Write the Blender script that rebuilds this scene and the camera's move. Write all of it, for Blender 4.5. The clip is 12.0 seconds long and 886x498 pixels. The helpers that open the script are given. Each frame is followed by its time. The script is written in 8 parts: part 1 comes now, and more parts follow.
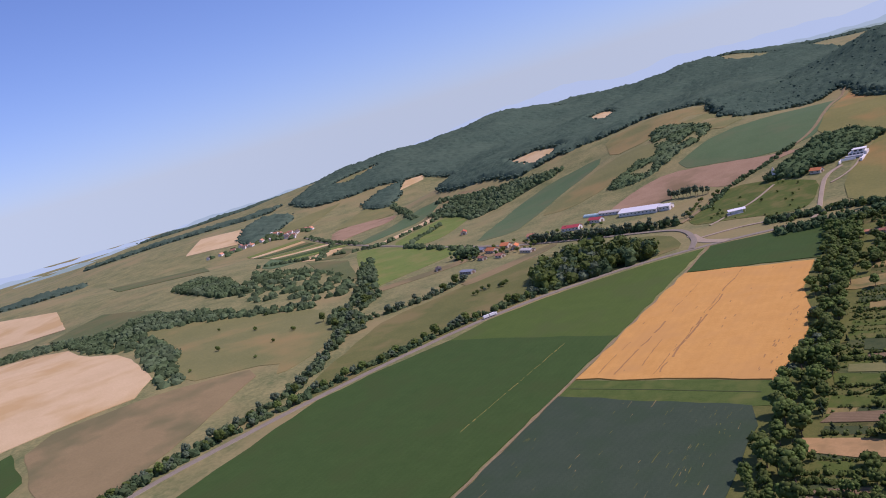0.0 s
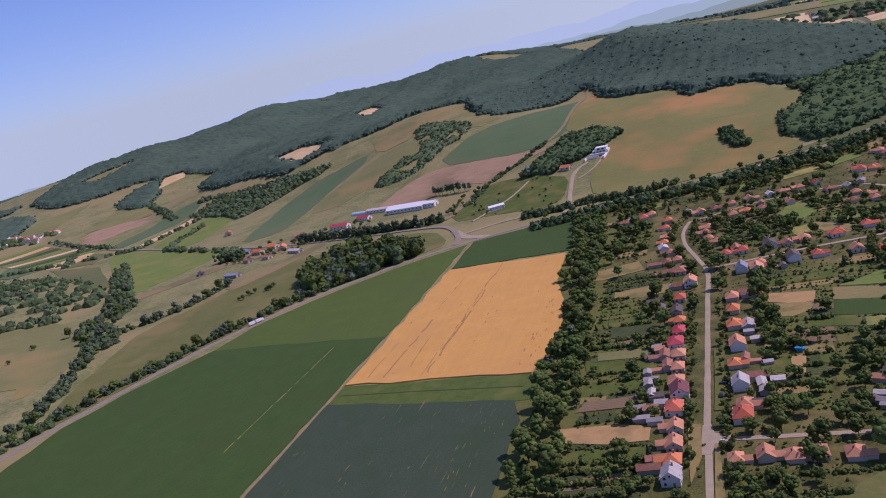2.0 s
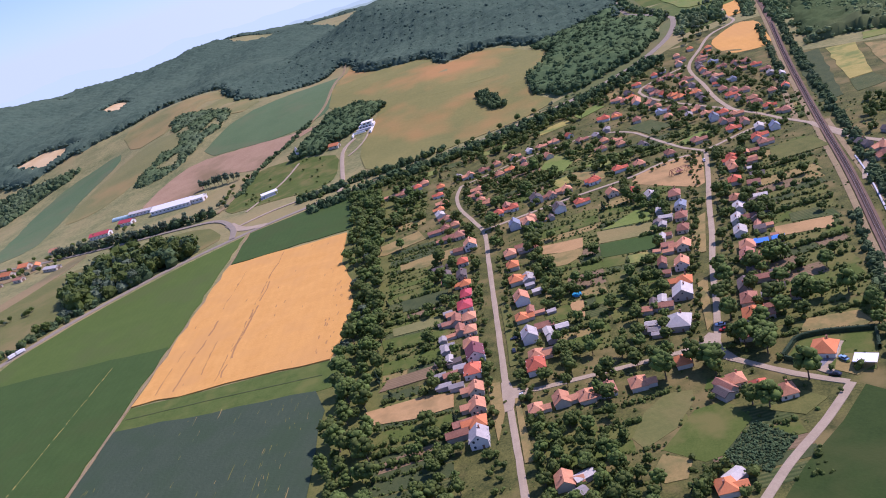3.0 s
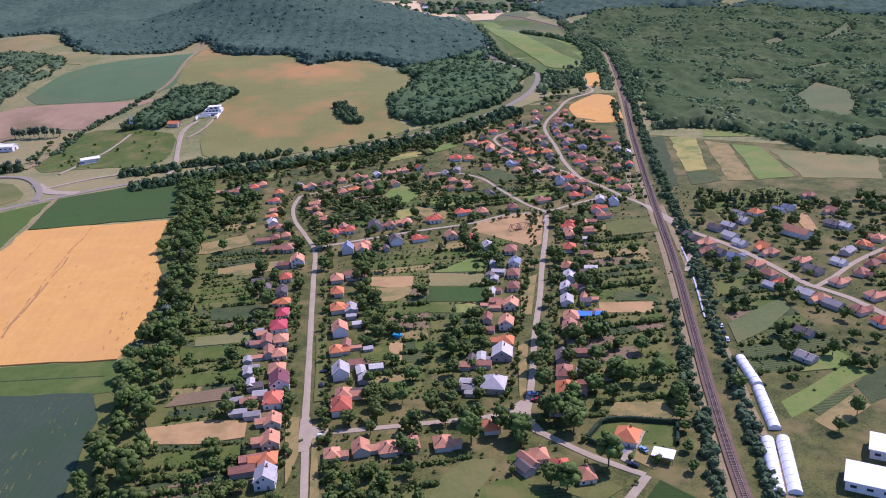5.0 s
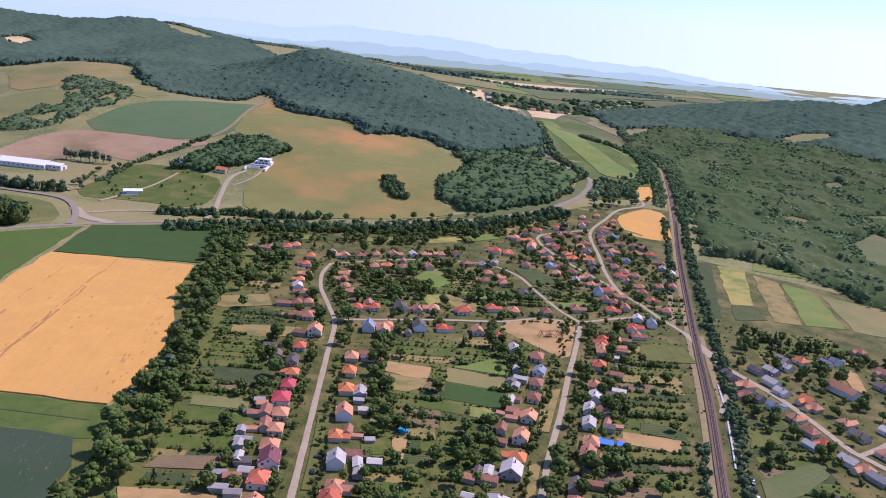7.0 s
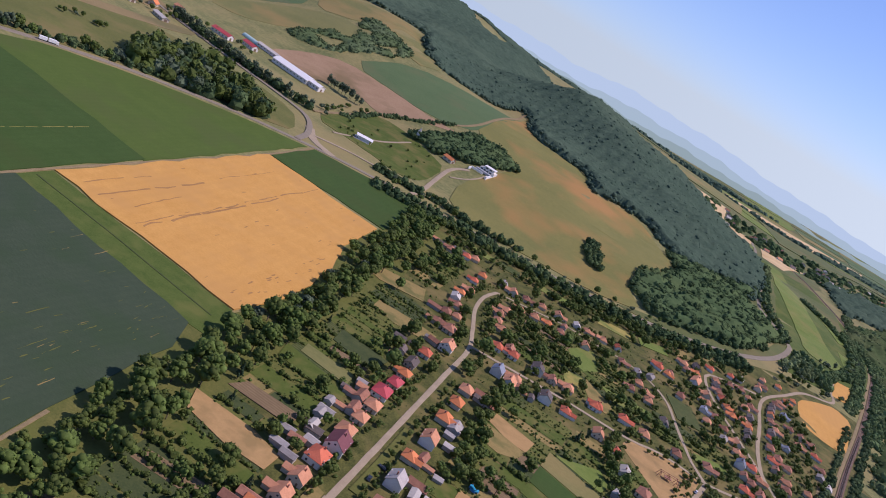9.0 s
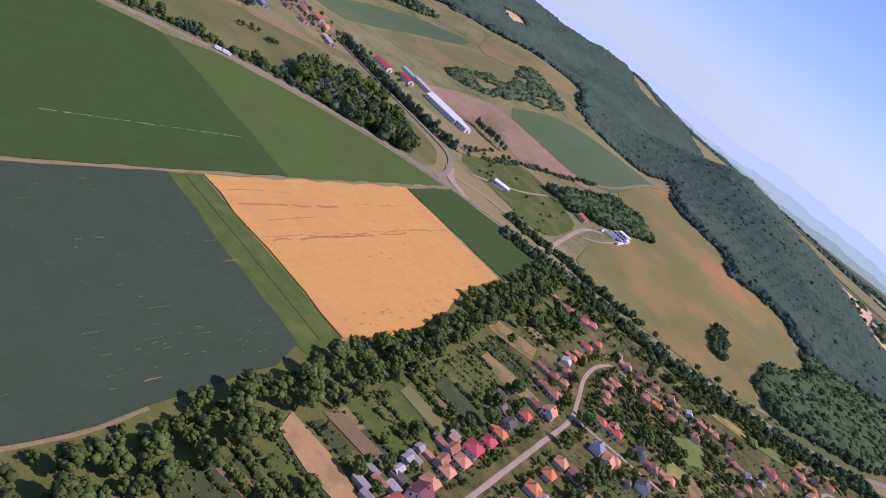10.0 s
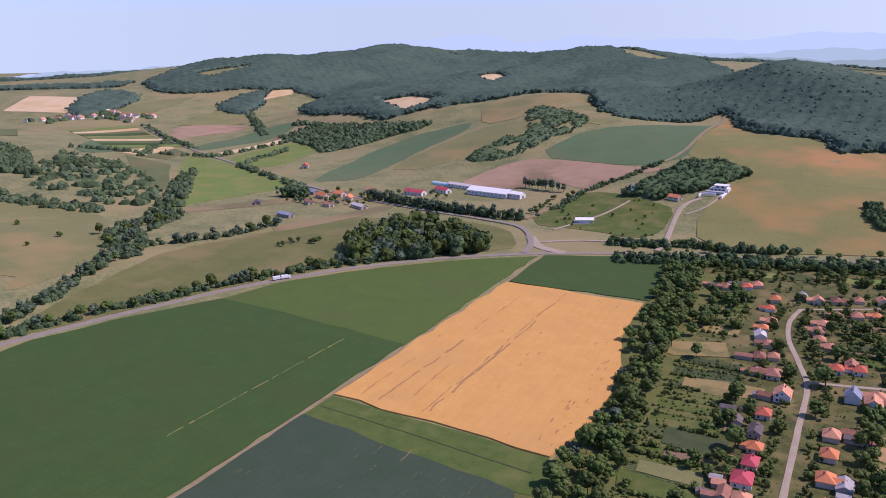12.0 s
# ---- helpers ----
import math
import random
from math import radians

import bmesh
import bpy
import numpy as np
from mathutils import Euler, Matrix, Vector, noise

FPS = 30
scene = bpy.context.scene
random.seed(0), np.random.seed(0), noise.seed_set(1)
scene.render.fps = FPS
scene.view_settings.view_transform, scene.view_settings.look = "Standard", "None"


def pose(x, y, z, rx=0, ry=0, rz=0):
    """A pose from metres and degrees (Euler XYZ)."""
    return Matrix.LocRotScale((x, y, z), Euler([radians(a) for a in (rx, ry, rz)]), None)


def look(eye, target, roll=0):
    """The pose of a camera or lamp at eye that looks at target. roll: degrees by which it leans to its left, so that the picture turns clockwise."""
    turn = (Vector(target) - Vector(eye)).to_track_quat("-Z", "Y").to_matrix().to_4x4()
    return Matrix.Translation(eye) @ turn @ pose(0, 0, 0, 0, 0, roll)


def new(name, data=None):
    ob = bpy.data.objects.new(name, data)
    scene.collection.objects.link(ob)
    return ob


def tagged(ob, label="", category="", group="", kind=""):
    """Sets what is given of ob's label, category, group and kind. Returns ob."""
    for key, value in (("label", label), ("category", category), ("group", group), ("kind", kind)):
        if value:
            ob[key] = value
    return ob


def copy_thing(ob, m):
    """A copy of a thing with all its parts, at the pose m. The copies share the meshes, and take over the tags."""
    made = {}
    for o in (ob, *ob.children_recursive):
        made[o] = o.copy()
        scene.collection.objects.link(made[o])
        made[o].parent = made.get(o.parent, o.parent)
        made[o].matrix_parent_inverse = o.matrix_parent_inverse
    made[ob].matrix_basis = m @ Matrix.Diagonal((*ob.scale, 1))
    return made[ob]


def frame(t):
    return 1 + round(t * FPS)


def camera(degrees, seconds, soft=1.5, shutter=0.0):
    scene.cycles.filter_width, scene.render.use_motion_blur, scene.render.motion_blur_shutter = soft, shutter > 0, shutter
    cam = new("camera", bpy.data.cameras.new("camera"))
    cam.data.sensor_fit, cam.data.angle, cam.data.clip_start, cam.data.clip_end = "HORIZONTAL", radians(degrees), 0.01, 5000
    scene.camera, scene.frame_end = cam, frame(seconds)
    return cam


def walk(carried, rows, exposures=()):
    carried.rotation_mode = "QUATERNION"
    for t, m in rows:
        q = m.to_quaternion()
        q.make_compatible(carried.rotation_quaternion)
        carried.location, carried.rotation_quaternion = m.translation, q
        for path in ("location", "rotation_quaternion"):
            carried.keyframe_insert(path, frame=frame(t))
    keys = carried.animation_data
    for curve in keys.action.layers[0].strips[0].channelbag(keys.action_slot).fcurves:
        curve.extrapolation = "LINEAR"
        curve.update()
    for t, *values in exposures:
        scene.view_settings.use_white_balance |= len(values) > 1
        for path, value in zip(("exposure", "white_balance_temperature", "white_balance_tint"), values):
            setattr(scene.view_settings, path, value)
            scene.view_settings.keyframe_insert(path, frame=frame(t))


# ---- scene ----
# ================= camera =================
cam = camera(57.1, 12.0, soft=1.0)
ROWS = [
    (0.0, 29.9, -339.6, 177.8, 81.07, 16.03, 34.29),
    (0.2, 29.3, -337.9, 178.0, 81.75, 17.27, 32.83),
    (0.5, 28.4, -335.2, 178.7, 82.17, 18.78, 30.36),
    (0.7, 27.5, -333.7, 179.2, 82.06, 13.86, 29.22),
    (1.0, 26.5, -331.7, 179.7, 81.83, 15.28, 27.96),
    (1.5, 26.9, -327.8, 179.6, 81.99, 15.04, 28.30),
    (1.7, 27.6, -326.0, 179.3, 80.12, 14.03, 26.02),
    (2.0, 28.3, -323.1, 178.8, 76.30, 14.73, 17.78),
    (2.2, 28.4, -321.1, 178.6, 74.19, 15.78, 12.12),
    (2.5, 27.9, -318.4, 178.6, 71.73, 18.28, 4.87),
    (2.7, 27.3, -316.7, 178.8, 70.33, 20.10, 2.25),
    (3.0, 26.2, -314.5, 179.4, 69.75, 17.77, 0.13),
    (3.2, 25.5, -313.2, 179.9, 68.24, 16.99, -0.48),
    (4.8, 26.9, -295.8, 179.9, 69.15, 6.24, -7.25),
    (5.0, 27.0, -293.5, 179.9, 69.38, 3.40, -7.31),
    (5.5, 27.1, -287.6, 179.9, 71.10, 1.77, -7.67),
    (6.0, 27.1, -282.0, 179.7, 73.05, -2.00, -6.96),
    (6.5, 27.8, -277.2, 179.1, 74.08, -1.35, -4.39),
    (6.7, 28.1, -275.3, 178.8, 74.46, -2.50, -3.57),
    (8.3, 30.8, -255.9, 174.3, 76.30, -20.29, 7.09),
    (8.5, 30.5, -254.1, 174.5, 75.14, -22.48, 9.85),
    (9.0, 29.5, -249.7, 175.3, 71.53, -29.15, 18.86),
    (9.2, 28.9, -248.1, 175.8, 69.19, -30.76, 24.41),
    (9.5, 27.6, -245.6, 176.6, 65.62, -33.57, 31.71),
    (9.7, 26.8, -243.9, 177.2, 64.24, -37.67, 35.83),
    (10.0, 25.5, -241.5, 177.6, 67.33, -35.19, 32.45),
    (10.2, 24.6, -240.0, 177.6, 68.81, -32.48, 31.30),
    (10.5, 22.6, -238.0, 177.2, 70.74, -28.47, 31.25),
    (11.0, 19.5, -234.6, 177.0, 72.30, -18.90, 31.16),
    (11.5, 16.8, -230.6, 177.2, 74.48, -11.24, 29.10),
    (12.0, 14.3, -226.2, 177.7, 75.35, 0.94, 27.81),
]
walk(cam, [(r[0], pose(*r[1:])) for r in ROWS],
     exposures=[(0.0, -0.1, 5650, 44), (1.0, -0.16, 5700, 43), (1.5, -0.14, 5640, 45), (2.0, -0.2, 5560, 48), (2.5, -0.38, 5450, 49), (3.0, 0.38, 5430, 45), (5.0, 0.42, 5200, 43), (5.5, 0.44, 5220, 43), (6.5, 0.48, 5330, 41), (8.5, -0.06, 5780, 34), (9.0, 0.0, 5750, 36), (9.5, 0.1, 5600, 44), (11.0, 0.16, 5520, 49), (12.0, 0.16, 5480, 48)])

# ================= sky and sun =================
SUN_AZIMUTH, SUN_HEIGHT = 64.0, 50.0      # degrees clockwise from +y, degrees above the horizon
world = bpy.data.worlds.new("world")
scene.world = world
world.use_nodes = True
wn, wl = world.node_tree.nodes, world.node_tree.links
wn.clear()
w_out, w_bg = wn.new("ShaderNodeOutputWorld"), wn.new("ShaderNodeBackground")
w_sky = wn.new("ShaderNodeTexSky")
w_sky.sky_type = "NISHITA"
w_sky.sun_disc = False
w_sky.sun_elevation, w_sky.sun_rotation = radians(SUN_HEIGHT), radians(SUN_AZIMUTH)
w_sky.altitude, w_sky.air_density, w_sky.dust_density, w_sky.ozone_density = 300, 1.0, 0.6, 1.3
w_co, w_sep, w_max, w_com = (wn.new("ShaderNodeTexCoord"), wn.new("ShaderNodeSeparateXYZ"), wn.new("ShaderNodeMath"), wn.new("ShaderNodeCombineXYZ"))
w_max.operation = "MAXIMUM"
w_max.inputs[1].default_value = 0.03     # the horizon's colour goes on below it
wl.new(w_co.outputs["Generated"], w_sep.inputs[0])
wl.new(w_sep.outputs["X"], w_com.inputs["X"])
wl.new(w_sep.outputs["Y"], w_com.inputs["Y"])
wl.new(w_sep.outputs["Z"], w_max.inputs[0])
wl.new(w_max.outputs[0], w_com.inputs["Z"])
wl.new(w_com.outputs[0], w_sky.inputs["Vector"])
w_tint = wn.new("ShaderNodeMix")           # thin summer haze leaves the sky a little more lavender
w_tint.data_type, w_tint.blend_type = "RGBA", "MULTIPLY"
w_tint.inputs["Factor"].default_value = 1.0
w_tint.inputs["B"].default_value = (0.86, 1.0, 1.15, 1)
wl.new(w_sky.outputs[0], w_tint.inputs["A"])
wl.new(w_tint.outputs["Result"], w_bg.inputs["Color"])
wl.new(w_bg.outputs[0], w_out.inputs["Surface"])
w_bg.inputs["Strength"].default_value = 0.103

sun = new("sun", bpy.data.lights.new("sun", "SUN"))
sun.data.energy, sun.data.angle, sun.data.color = 3.7, radians(0.6), (1.0, 0.90, 0.745)
sa, sh = radians(SUN_AZIMUTH), radians(SUN_HEIGHT)
sun.matrix_world = look((300 * math.sin(sa), 300 * math.cos(sa), 600), (0, 0, 600 - 300 * math.tan(sh)))


# ================= materials =================
def material(name, low, high, size=5.0, fine=None, rough=0.9, bump=0.3, stretch=(1, 1, 1), contrast=0.5, blotch=None, blotch_size=40.0, island=0.0, each=0.0, spec=0.15, metal=0.0):
    """Two-scale noise between low and high; blotch: a third colour in large patches; island and each: brightness change per clump and per object."""
    m = bpy.data.materials.new(name)
    m.use_nodes = True
    n, l = m.node_tree.nodes, m.node_tree.links
    b = n["Principled BSDF"]
    b.inputs["Roughness"].default_value = rough
    b.inputs["Specular IOR Level"].default_value = spec
    b.inputs["Metallic"].default_value = metal
    geo, mapping = n.new("ShaderNodeNewGeometry"), n.new("ShaderNodeMapping")
    mapping.inputs["Scale"].default_value = stretch
    l.new(geo.outputs["Position"], mapping.inputs["Vector"])

    def noise_node(sz, detail=6.0):
        t = n.new("ShaderNodeTexNoise")
        t.inputs["Scale"].default_value = 1.0 / sz
        t.inputs["Detail"].default_value = detail
        t.inputs["Roughness"].default_value = 0.62
        l.new(mapping.outputs[0], t.inputs["Vector"])
        return t
    big, small = noise_node(size), noise_node(fine or size / 8.0)
    add = n.new("ShaderNodeMath")
    add.operation = "MULTIPLY_ADD"
    l.new(small.outputs["Fac"], add.inputs[0])
    add.inputs[1].default_value = 0.5
    half = n.new("ShaderNodeMath")
    half.operation = "MULTIPLY"
    half.inputs[1].default_value = 0.5
    l.new(big.outputs["Fac"], half.inputs[0])
    l.new(half.outputs[0], add.inputs[2])
    ramp = n.new("ShaderNodeValToRGB")
    ramp.color_ramp.elements[0].position = 0.5 - 0.3 * (1 - contrast) - 0.04
    ramp.color_ramp.elements[1].position = 0.5 + 0.3 * (1 - contrast) + 0.04
    ramp.color_ramp.elements[0].color, ramp.color_ramp.elements[1].color = (*low, 1), (*high, 1)
    l.new(add.outputs[0], ramp.inputs[0])
    colour = ramp.outputs[0]
    if blotch:
        patch = noise_node(blotch_size, 3.0)
        pr = n.new("ShaderNodeValToRGB")
        pr.color_ramp.elements[0].position, pr.color_ramp.elements[1].position = 0.48, 0.64
        l.new(patch.outputs["Fac"], pr.inputs[0])
        mix = n.new("ShaderNodeMix")
        mix.data_type = "RGBA"
        l.new(pr.outputs[0], mix.inputs["Factor"])
        l.new(colour, mix.inputs["A"])
        mix.inputs["B"].default_value = (*blotch, 1)
        colour = mix.outputs["Result"]
    if island or each:
        src = geo.outputs["Random Per Island"] if island else n.new("ShaderNodeObjectInfo").outputs["Random"]
        k = island or each
        rng = n.new("ShaderNodeMapRange")
        rng.inputs["To Min"].default_value, rng.inputs["To Max"].default_value = 1 - k, 1 + k
        l.new(src, rng.inputs["Value"])
        hsv = n.new("ShaderNodeHueSaturation")
        l.new(rng.outputs[0], hsv.inputs["Value"])
        l.new(colour, hsv.inputs["Color"])
        colour = hsv.outputs[0]
    l.new(colour, b.inputs["Base Color"])
    if bump:
        bn = n.new("ShaderNodeBump")
        bn.inputs["Strength"].default_value = bump
        bn.inputs["Distance"].default_value = (fine or size / 8.0) * 0.3
        l.new(small.outputs["Fac"], bn.inputs["Height"])
        l.new(bn.outputs[0], b.inputs["Normal"])
    return m


def rows_material(name, low, high, pitch=3.0, angle=0.0, wobble=2.0, blend=0.55, blotch=None, rough=0.9):
    """Crop or soil in rows: bands across the given direction, broken up by noise."""
    m = material(name, low, high, size=14.0, fine=1.2, rough=rough, bump=0.4, blotch=blotch, blotch_size=45.0)
    n, l = m.node_tree.nodes, m.node_tree.links
    b = n["Principled BSDF"]
    colour = b.inputs["Base Color"].links[0].from_socket
    geo = n["Geometry"]
    turn = n.new("ShaderNodeMapping")
    turn.inputs["Rotation"].default_value = (0, 0, radians(angle))
    l.new(geo.outputs["Position"], turn.inputs["Vector"])
    wave = n.new("ShaderNodeTexWave")
    wave.wave_type, wave.bands_direction = "BANDS", "X"
    wave.inputs["Scale"].default_value = 0.314 / pitch
    wave.inputs["Distortion"].default_value = wobble
    wave.inputs["Detail"].default_value = 2.0
    l.new(turn.outputs[0], wave.inputs["Vector"])
    mix = n.new("ShaderNodeMix")
    mix.data_type = "RGBA"
    fac = n.new("ShaderNodeMath")
    fac.operation = "MULTIPLY"
    fac.inputs[1].default_value = blend
    l.new(wave.outputs["Fac"], fac.inputs[0])
    l.new(fac.outputs[0], mix.inputs["Factor"])
    l.new(colour, mix.inputs["A"])
    mix.inputs["B"].default_value = (*[c * 0.6 for c in low], 1)
    l.new(mix.outputs["Result"], b.inputs["Base Color"])
    return m


def plain(name, colour, rough=0.5, metal=0.0, spread=0.12, size=0.8):
    return material(name, [c * (1 - spread) for c in colour], [min(c * (1 + spread), 1) for c in colour], size=size, rough=rough, bump=0.1, metal=metal, spec=0.4)


M_GROUND = material("meadow_grass", (0.13, 0.150, 0.050), (0.29, 0.255, 0.095), size=36, fine=4, contrast=0.75, blotch=(0.28, 0.228, 0.088), blotch_size=170)
M_VILLAGE = material("village_grass", (0.040, 0.052, 0.012), (0.145, 0.140, 0.034), size=9, fine=0.9, contrast=0.75, blotch=(0.185, 0.148, 0.048), blotch_size=26)
M_WHEAT = rows_material("ripe_wheat", (0.54, 0.275, 0.058), (0.66, 0.36, 0.090), pitch=6.0, angle=-2, wobble=3, blend=0.05, blotch=(0.56, 0.30, 0.078))
M_LODGED = material("lodged_wheat", (0.27, 0.145, 0.05), (0.44, 0.24, 0.08), size=6, fine=0.8)
M_STRAW = material("stubble", (0.54, 0.385, 0.175), (0.66, 0.49, 0.25), size=40, fine=2.0, blotch=(0.52, 0.35, 0.14), blotch_size=90)
M_BEET = rows_material("dense_green_crop", (0.042, 0.080, 0.014), (0.060, 0.105, 0.021), pitch=5, angle=0, blend=0.07, blotch=(0.055, 0.088, 0.018))
M_DEEP = material("deep_green_crop", (0.026, 0.050, 0.008), (0.044, 0.072, 0.013), size=12, fine=1.2, blotch=(0.052, 0.070, 0.015), blotch_size=30)
M_OLIVE = material("olive_meadow", (0.105, 0.120, 0.030), (0.172, 0.168, 0.046), size=28, fine=2.0, blotch=(0.205, 0.168, 0.056), blotch_size=60)
M_BEET_LIGHT = rows_material("light_green_crop", (0.068, 0.110, 0.016), (0.096, 0.140, 0.024), pitch=5, angle=0, blend=0.07, blotch=(0.085, 0.118, 0.024))
M_DARKCROP = rows_material("blue_green_crop", (0.044, 0.068, 0.034), (0.062, 0.086, 0.044), pitch=4, angle=8, blend=0.09, blotch=(0.046, 0.074, 0.032))
M_VERGE = material("rough_verge", (0.070, 0.090, 0.018), (0.175, 0.165, 0.042), size=8, fine=0.8, blotch=(0.13, 0.14, 0.03), blotch_size=25)
M_STRIP = material("lush_field_margin", (0.055, 0.095, 0.014), (0.110, 0.142, 0.028), size=8, fine=0.8, blotch=(0.13, 0.145, 0.032), blotch_size=25)
M_DRY = material("dry_pasture", (0.15, 0.158, 0.050), (0.235, 0.215, 0.070), size=60, fine=3, blotch=(0.275, 0.205, 0.070), blotch_size=120)
M_MEADOW = material("bleached_meadow", (0.150, 0.156, 0.042), (0.240, 0.212, 0.058), size=60, fine=3, blotch=(0.37, 0.205, 0.062), blotch_size=160)
M_GRAZED = material("grazed_ground", (0.222, 0.168, 0.070), (0.295, 0.218, 0.092), size=30, fine=2, blotch=(0.17, 0.15, 0.06), blotch_size=70)
M_PASTURE = material("green_pasture", (0.085, 0.115, 0.034), (0.15, 0.16, 0.052), size=45, fine=3, blotch=(0.16, 0.145, 0.05), blotch_size=110)
M_TEAL = material("blue_green_slope", (0.080, 0.134, 0.048), (0.116, 0.168, 0.064), size=40, fine=3, blotch=(0.125, 0.150, 0.060), blotch_size=90)
M_LUSH = material("lush_meadow", (0.118, 0.172, 0.028), (0.178, 0.222, 0.046), size=30, fine=3, blotch=(0.20, 0.205, 0.050), blotch_size=38)
M_SOIL = material("ploughed_soil", (0.29, 0.185, 0.095), (0.40, 0.265, 0.145), size=25, fine=2, blotch=(0.22, 0.155, 0.07), blotch_size=80)
M_GARDEN_SOIL = rows_material("garden_soil", (0.18, 0.125, 0.06), (0.27, 0.19, 0.095), pitch=1.6, angle=90, blend=0.45)
M_GARDEN_ROWS = rows_material("vegetable_rows", (0.050, 0.085, 0.020), (0.16, 0.155, 0.05), pitch=1.8, angle=90, wobble=1.0, blend=0.7)
M_GARDEN_DRY = material("dry_garden_grass", (0.215, 0.165, 0.052), (0.335, 0.245, 0.082), size=8, fine=0.8, blotch=(0.16, 0.15, 0.045), blotch_size=13)
M_YELLOW = material("yellow_weeds", (0.27, 0.23, 0.05), (0.40, 0.33, 0.09), size=12, fine=1.0, blotch=(0.17, 0.20, 0.045), blotch_size=22)
M_GARDEN_GREEN = material("garden_lawn", (0.058, 0.092, 0.012), (0.112, 0.138, 0.026), size=10, fine=0.7, blotch=(0.150, 0.142, 0.036), blotch_size=18)
M_GARDEN_DARK = material("dense_garden", (0.036, 0.058, 0.018), (0.090, 0.105, 0.034), size=7, fine=0.8)
M_DUST = material("trodden_earth", (0.35, 0.215, 0.078), (0.47, 0.295, 0.115), size=14, fine=1.0, blotch=(0.30, 0.20, 0.075), blotch_size=16)
M_ASPHALT = material("worn_asphalt", (0.22, 0.185, 0.125), (0.30, 0.255, 0.175), size=8, fine=0.6, rough=0.85)
M_STREET = material("pale_street", (0.30, 0.235, 0.145), (0.44, 0.35, 0.225), size=7, fine=0.6, rough=0.9)
M_TRACK = material("dirt_track", (0.20, 0.15, 0.07), (0.33, 0.25, 0.12), size=6, fine=0.8)
M_BALLAST = material("rail_ballast", (0.125, 0.080, 0.050), (0.21, 0.140, 0.092), size=4, fine=0.5)
M_STEEL = plain("rail_steel", (0.26, 0.20, 0.16), 0.55, 0.35)
M_CONCRETE = material("pale_concrete", (0.42, 0.41, 0.38), (0.58, 0.57, 0.54), size=3, fine=0.3)
# grey paving, darkened to hold a house shadow as well
M_PAVING_SHADED = material("shaded_grey_paving", (0.17, 0.17, 0.175), (0.24, 0.24, 0.245), size=3, fine=0.3)
M_SLEEPER = material("sleeper_timber", (0.10, 0.07, 0.05), (0.19, 0.14, 0.10), size=2, fine=0.3)
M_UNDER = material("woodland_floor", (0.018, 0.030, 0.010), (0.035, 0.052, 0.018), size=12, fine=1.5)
M_LEAF = material("broad_leaves", (0.050, 0.079, 0.014), (0.126, 0.158, 0.031), size=2.2, fine=0.35, bump=0.0, island=0.34, rough=0.75)
M_LEAF_B = material("grey_green_leaves", (0.070, 0.100, 0.050), (0.13, 0.165, 0.09), size=2.2, fine=0.35, bump=0.0, island=0.30, rough=0.75)
M_LEAF_C = material("yellow_green_leaves", (0.066, 0.105, 0.018), (0.130, 0.178, 0.036), size=2.2, fine=0.35, bump=0.0, island=0.36, rough=0.75)
M_NEEDLE = material("conifer_needles", (0.018, 0.036, 0.016), (0.042, 0.070, 0.030), size=1.5, fine=0.3, bump=0.0, island=0.30, rough=0.8)
M_WOODS = material("woodland_canopy", (0.042, 0.074, 0.030), (0.086, 0.124, 0.050), size=7, fine=1.0, bump=0.6, spec=0.0, island=0.34, rough=0.85, blotch=(0.085, 0.118, 0.044), blotch_size=90)
M_BUSHLAND = material("bushland_canopy", (0.078, 0.122, 0.046), (0.140, 0.190, 0.074), size=9, fine=1.0, bump=0.6, spec=0.0, island=0.36, rough=0.85, blotch=(0.150, 0.185, 0.076), blotch_size=80)
M_SCRUB = material("scrub_leaves", (0.054, 0.084, 0.034), (0.100, 0.136, 0.056), size=7, fine=1.0, bump=0.6, spec=0.0, island=0.34, rough=0.85, blotch=(0.095, 0.128, 0.060), blotch_size=60)
# distance haze is put into this leaf colour: lighter and bluer than M_WOODS
M_WOODS_HAZED = material("hazed_hill_woods", (0.046, 0.079, 0.051), (0.096, 0.139, 0.090), size=16, fine=4.5, bump=0.8, spec=0.0, rough=0.9, contrast=0.4, blotch=(0.086, 0.126, 0.080), blotch_size=260)


def let_light_through(m, share=0.28):
    """Leaves pass some of the light on."""
    n, l = m.node_tree.nodes, m.node_tree.links
    b, out = n["Principled BSDF"], n["Material Output"]
    tr, mx = n.new("ShaderNodeBsdfTranslucent"), n.new("ShaderNodeMixShader")
    l.new(b.inputs["Base Color"].links[0].from_socket, tr.inputs["Color"])
    mx.inputs["Fac"].default_value = share
    l.new(b.outputs[0], mx.inputs[1])
    l.new(tr.outputs[0], mx.inputs[2])
    l.new(mx.outputs[0], out.inputs["Surface"])


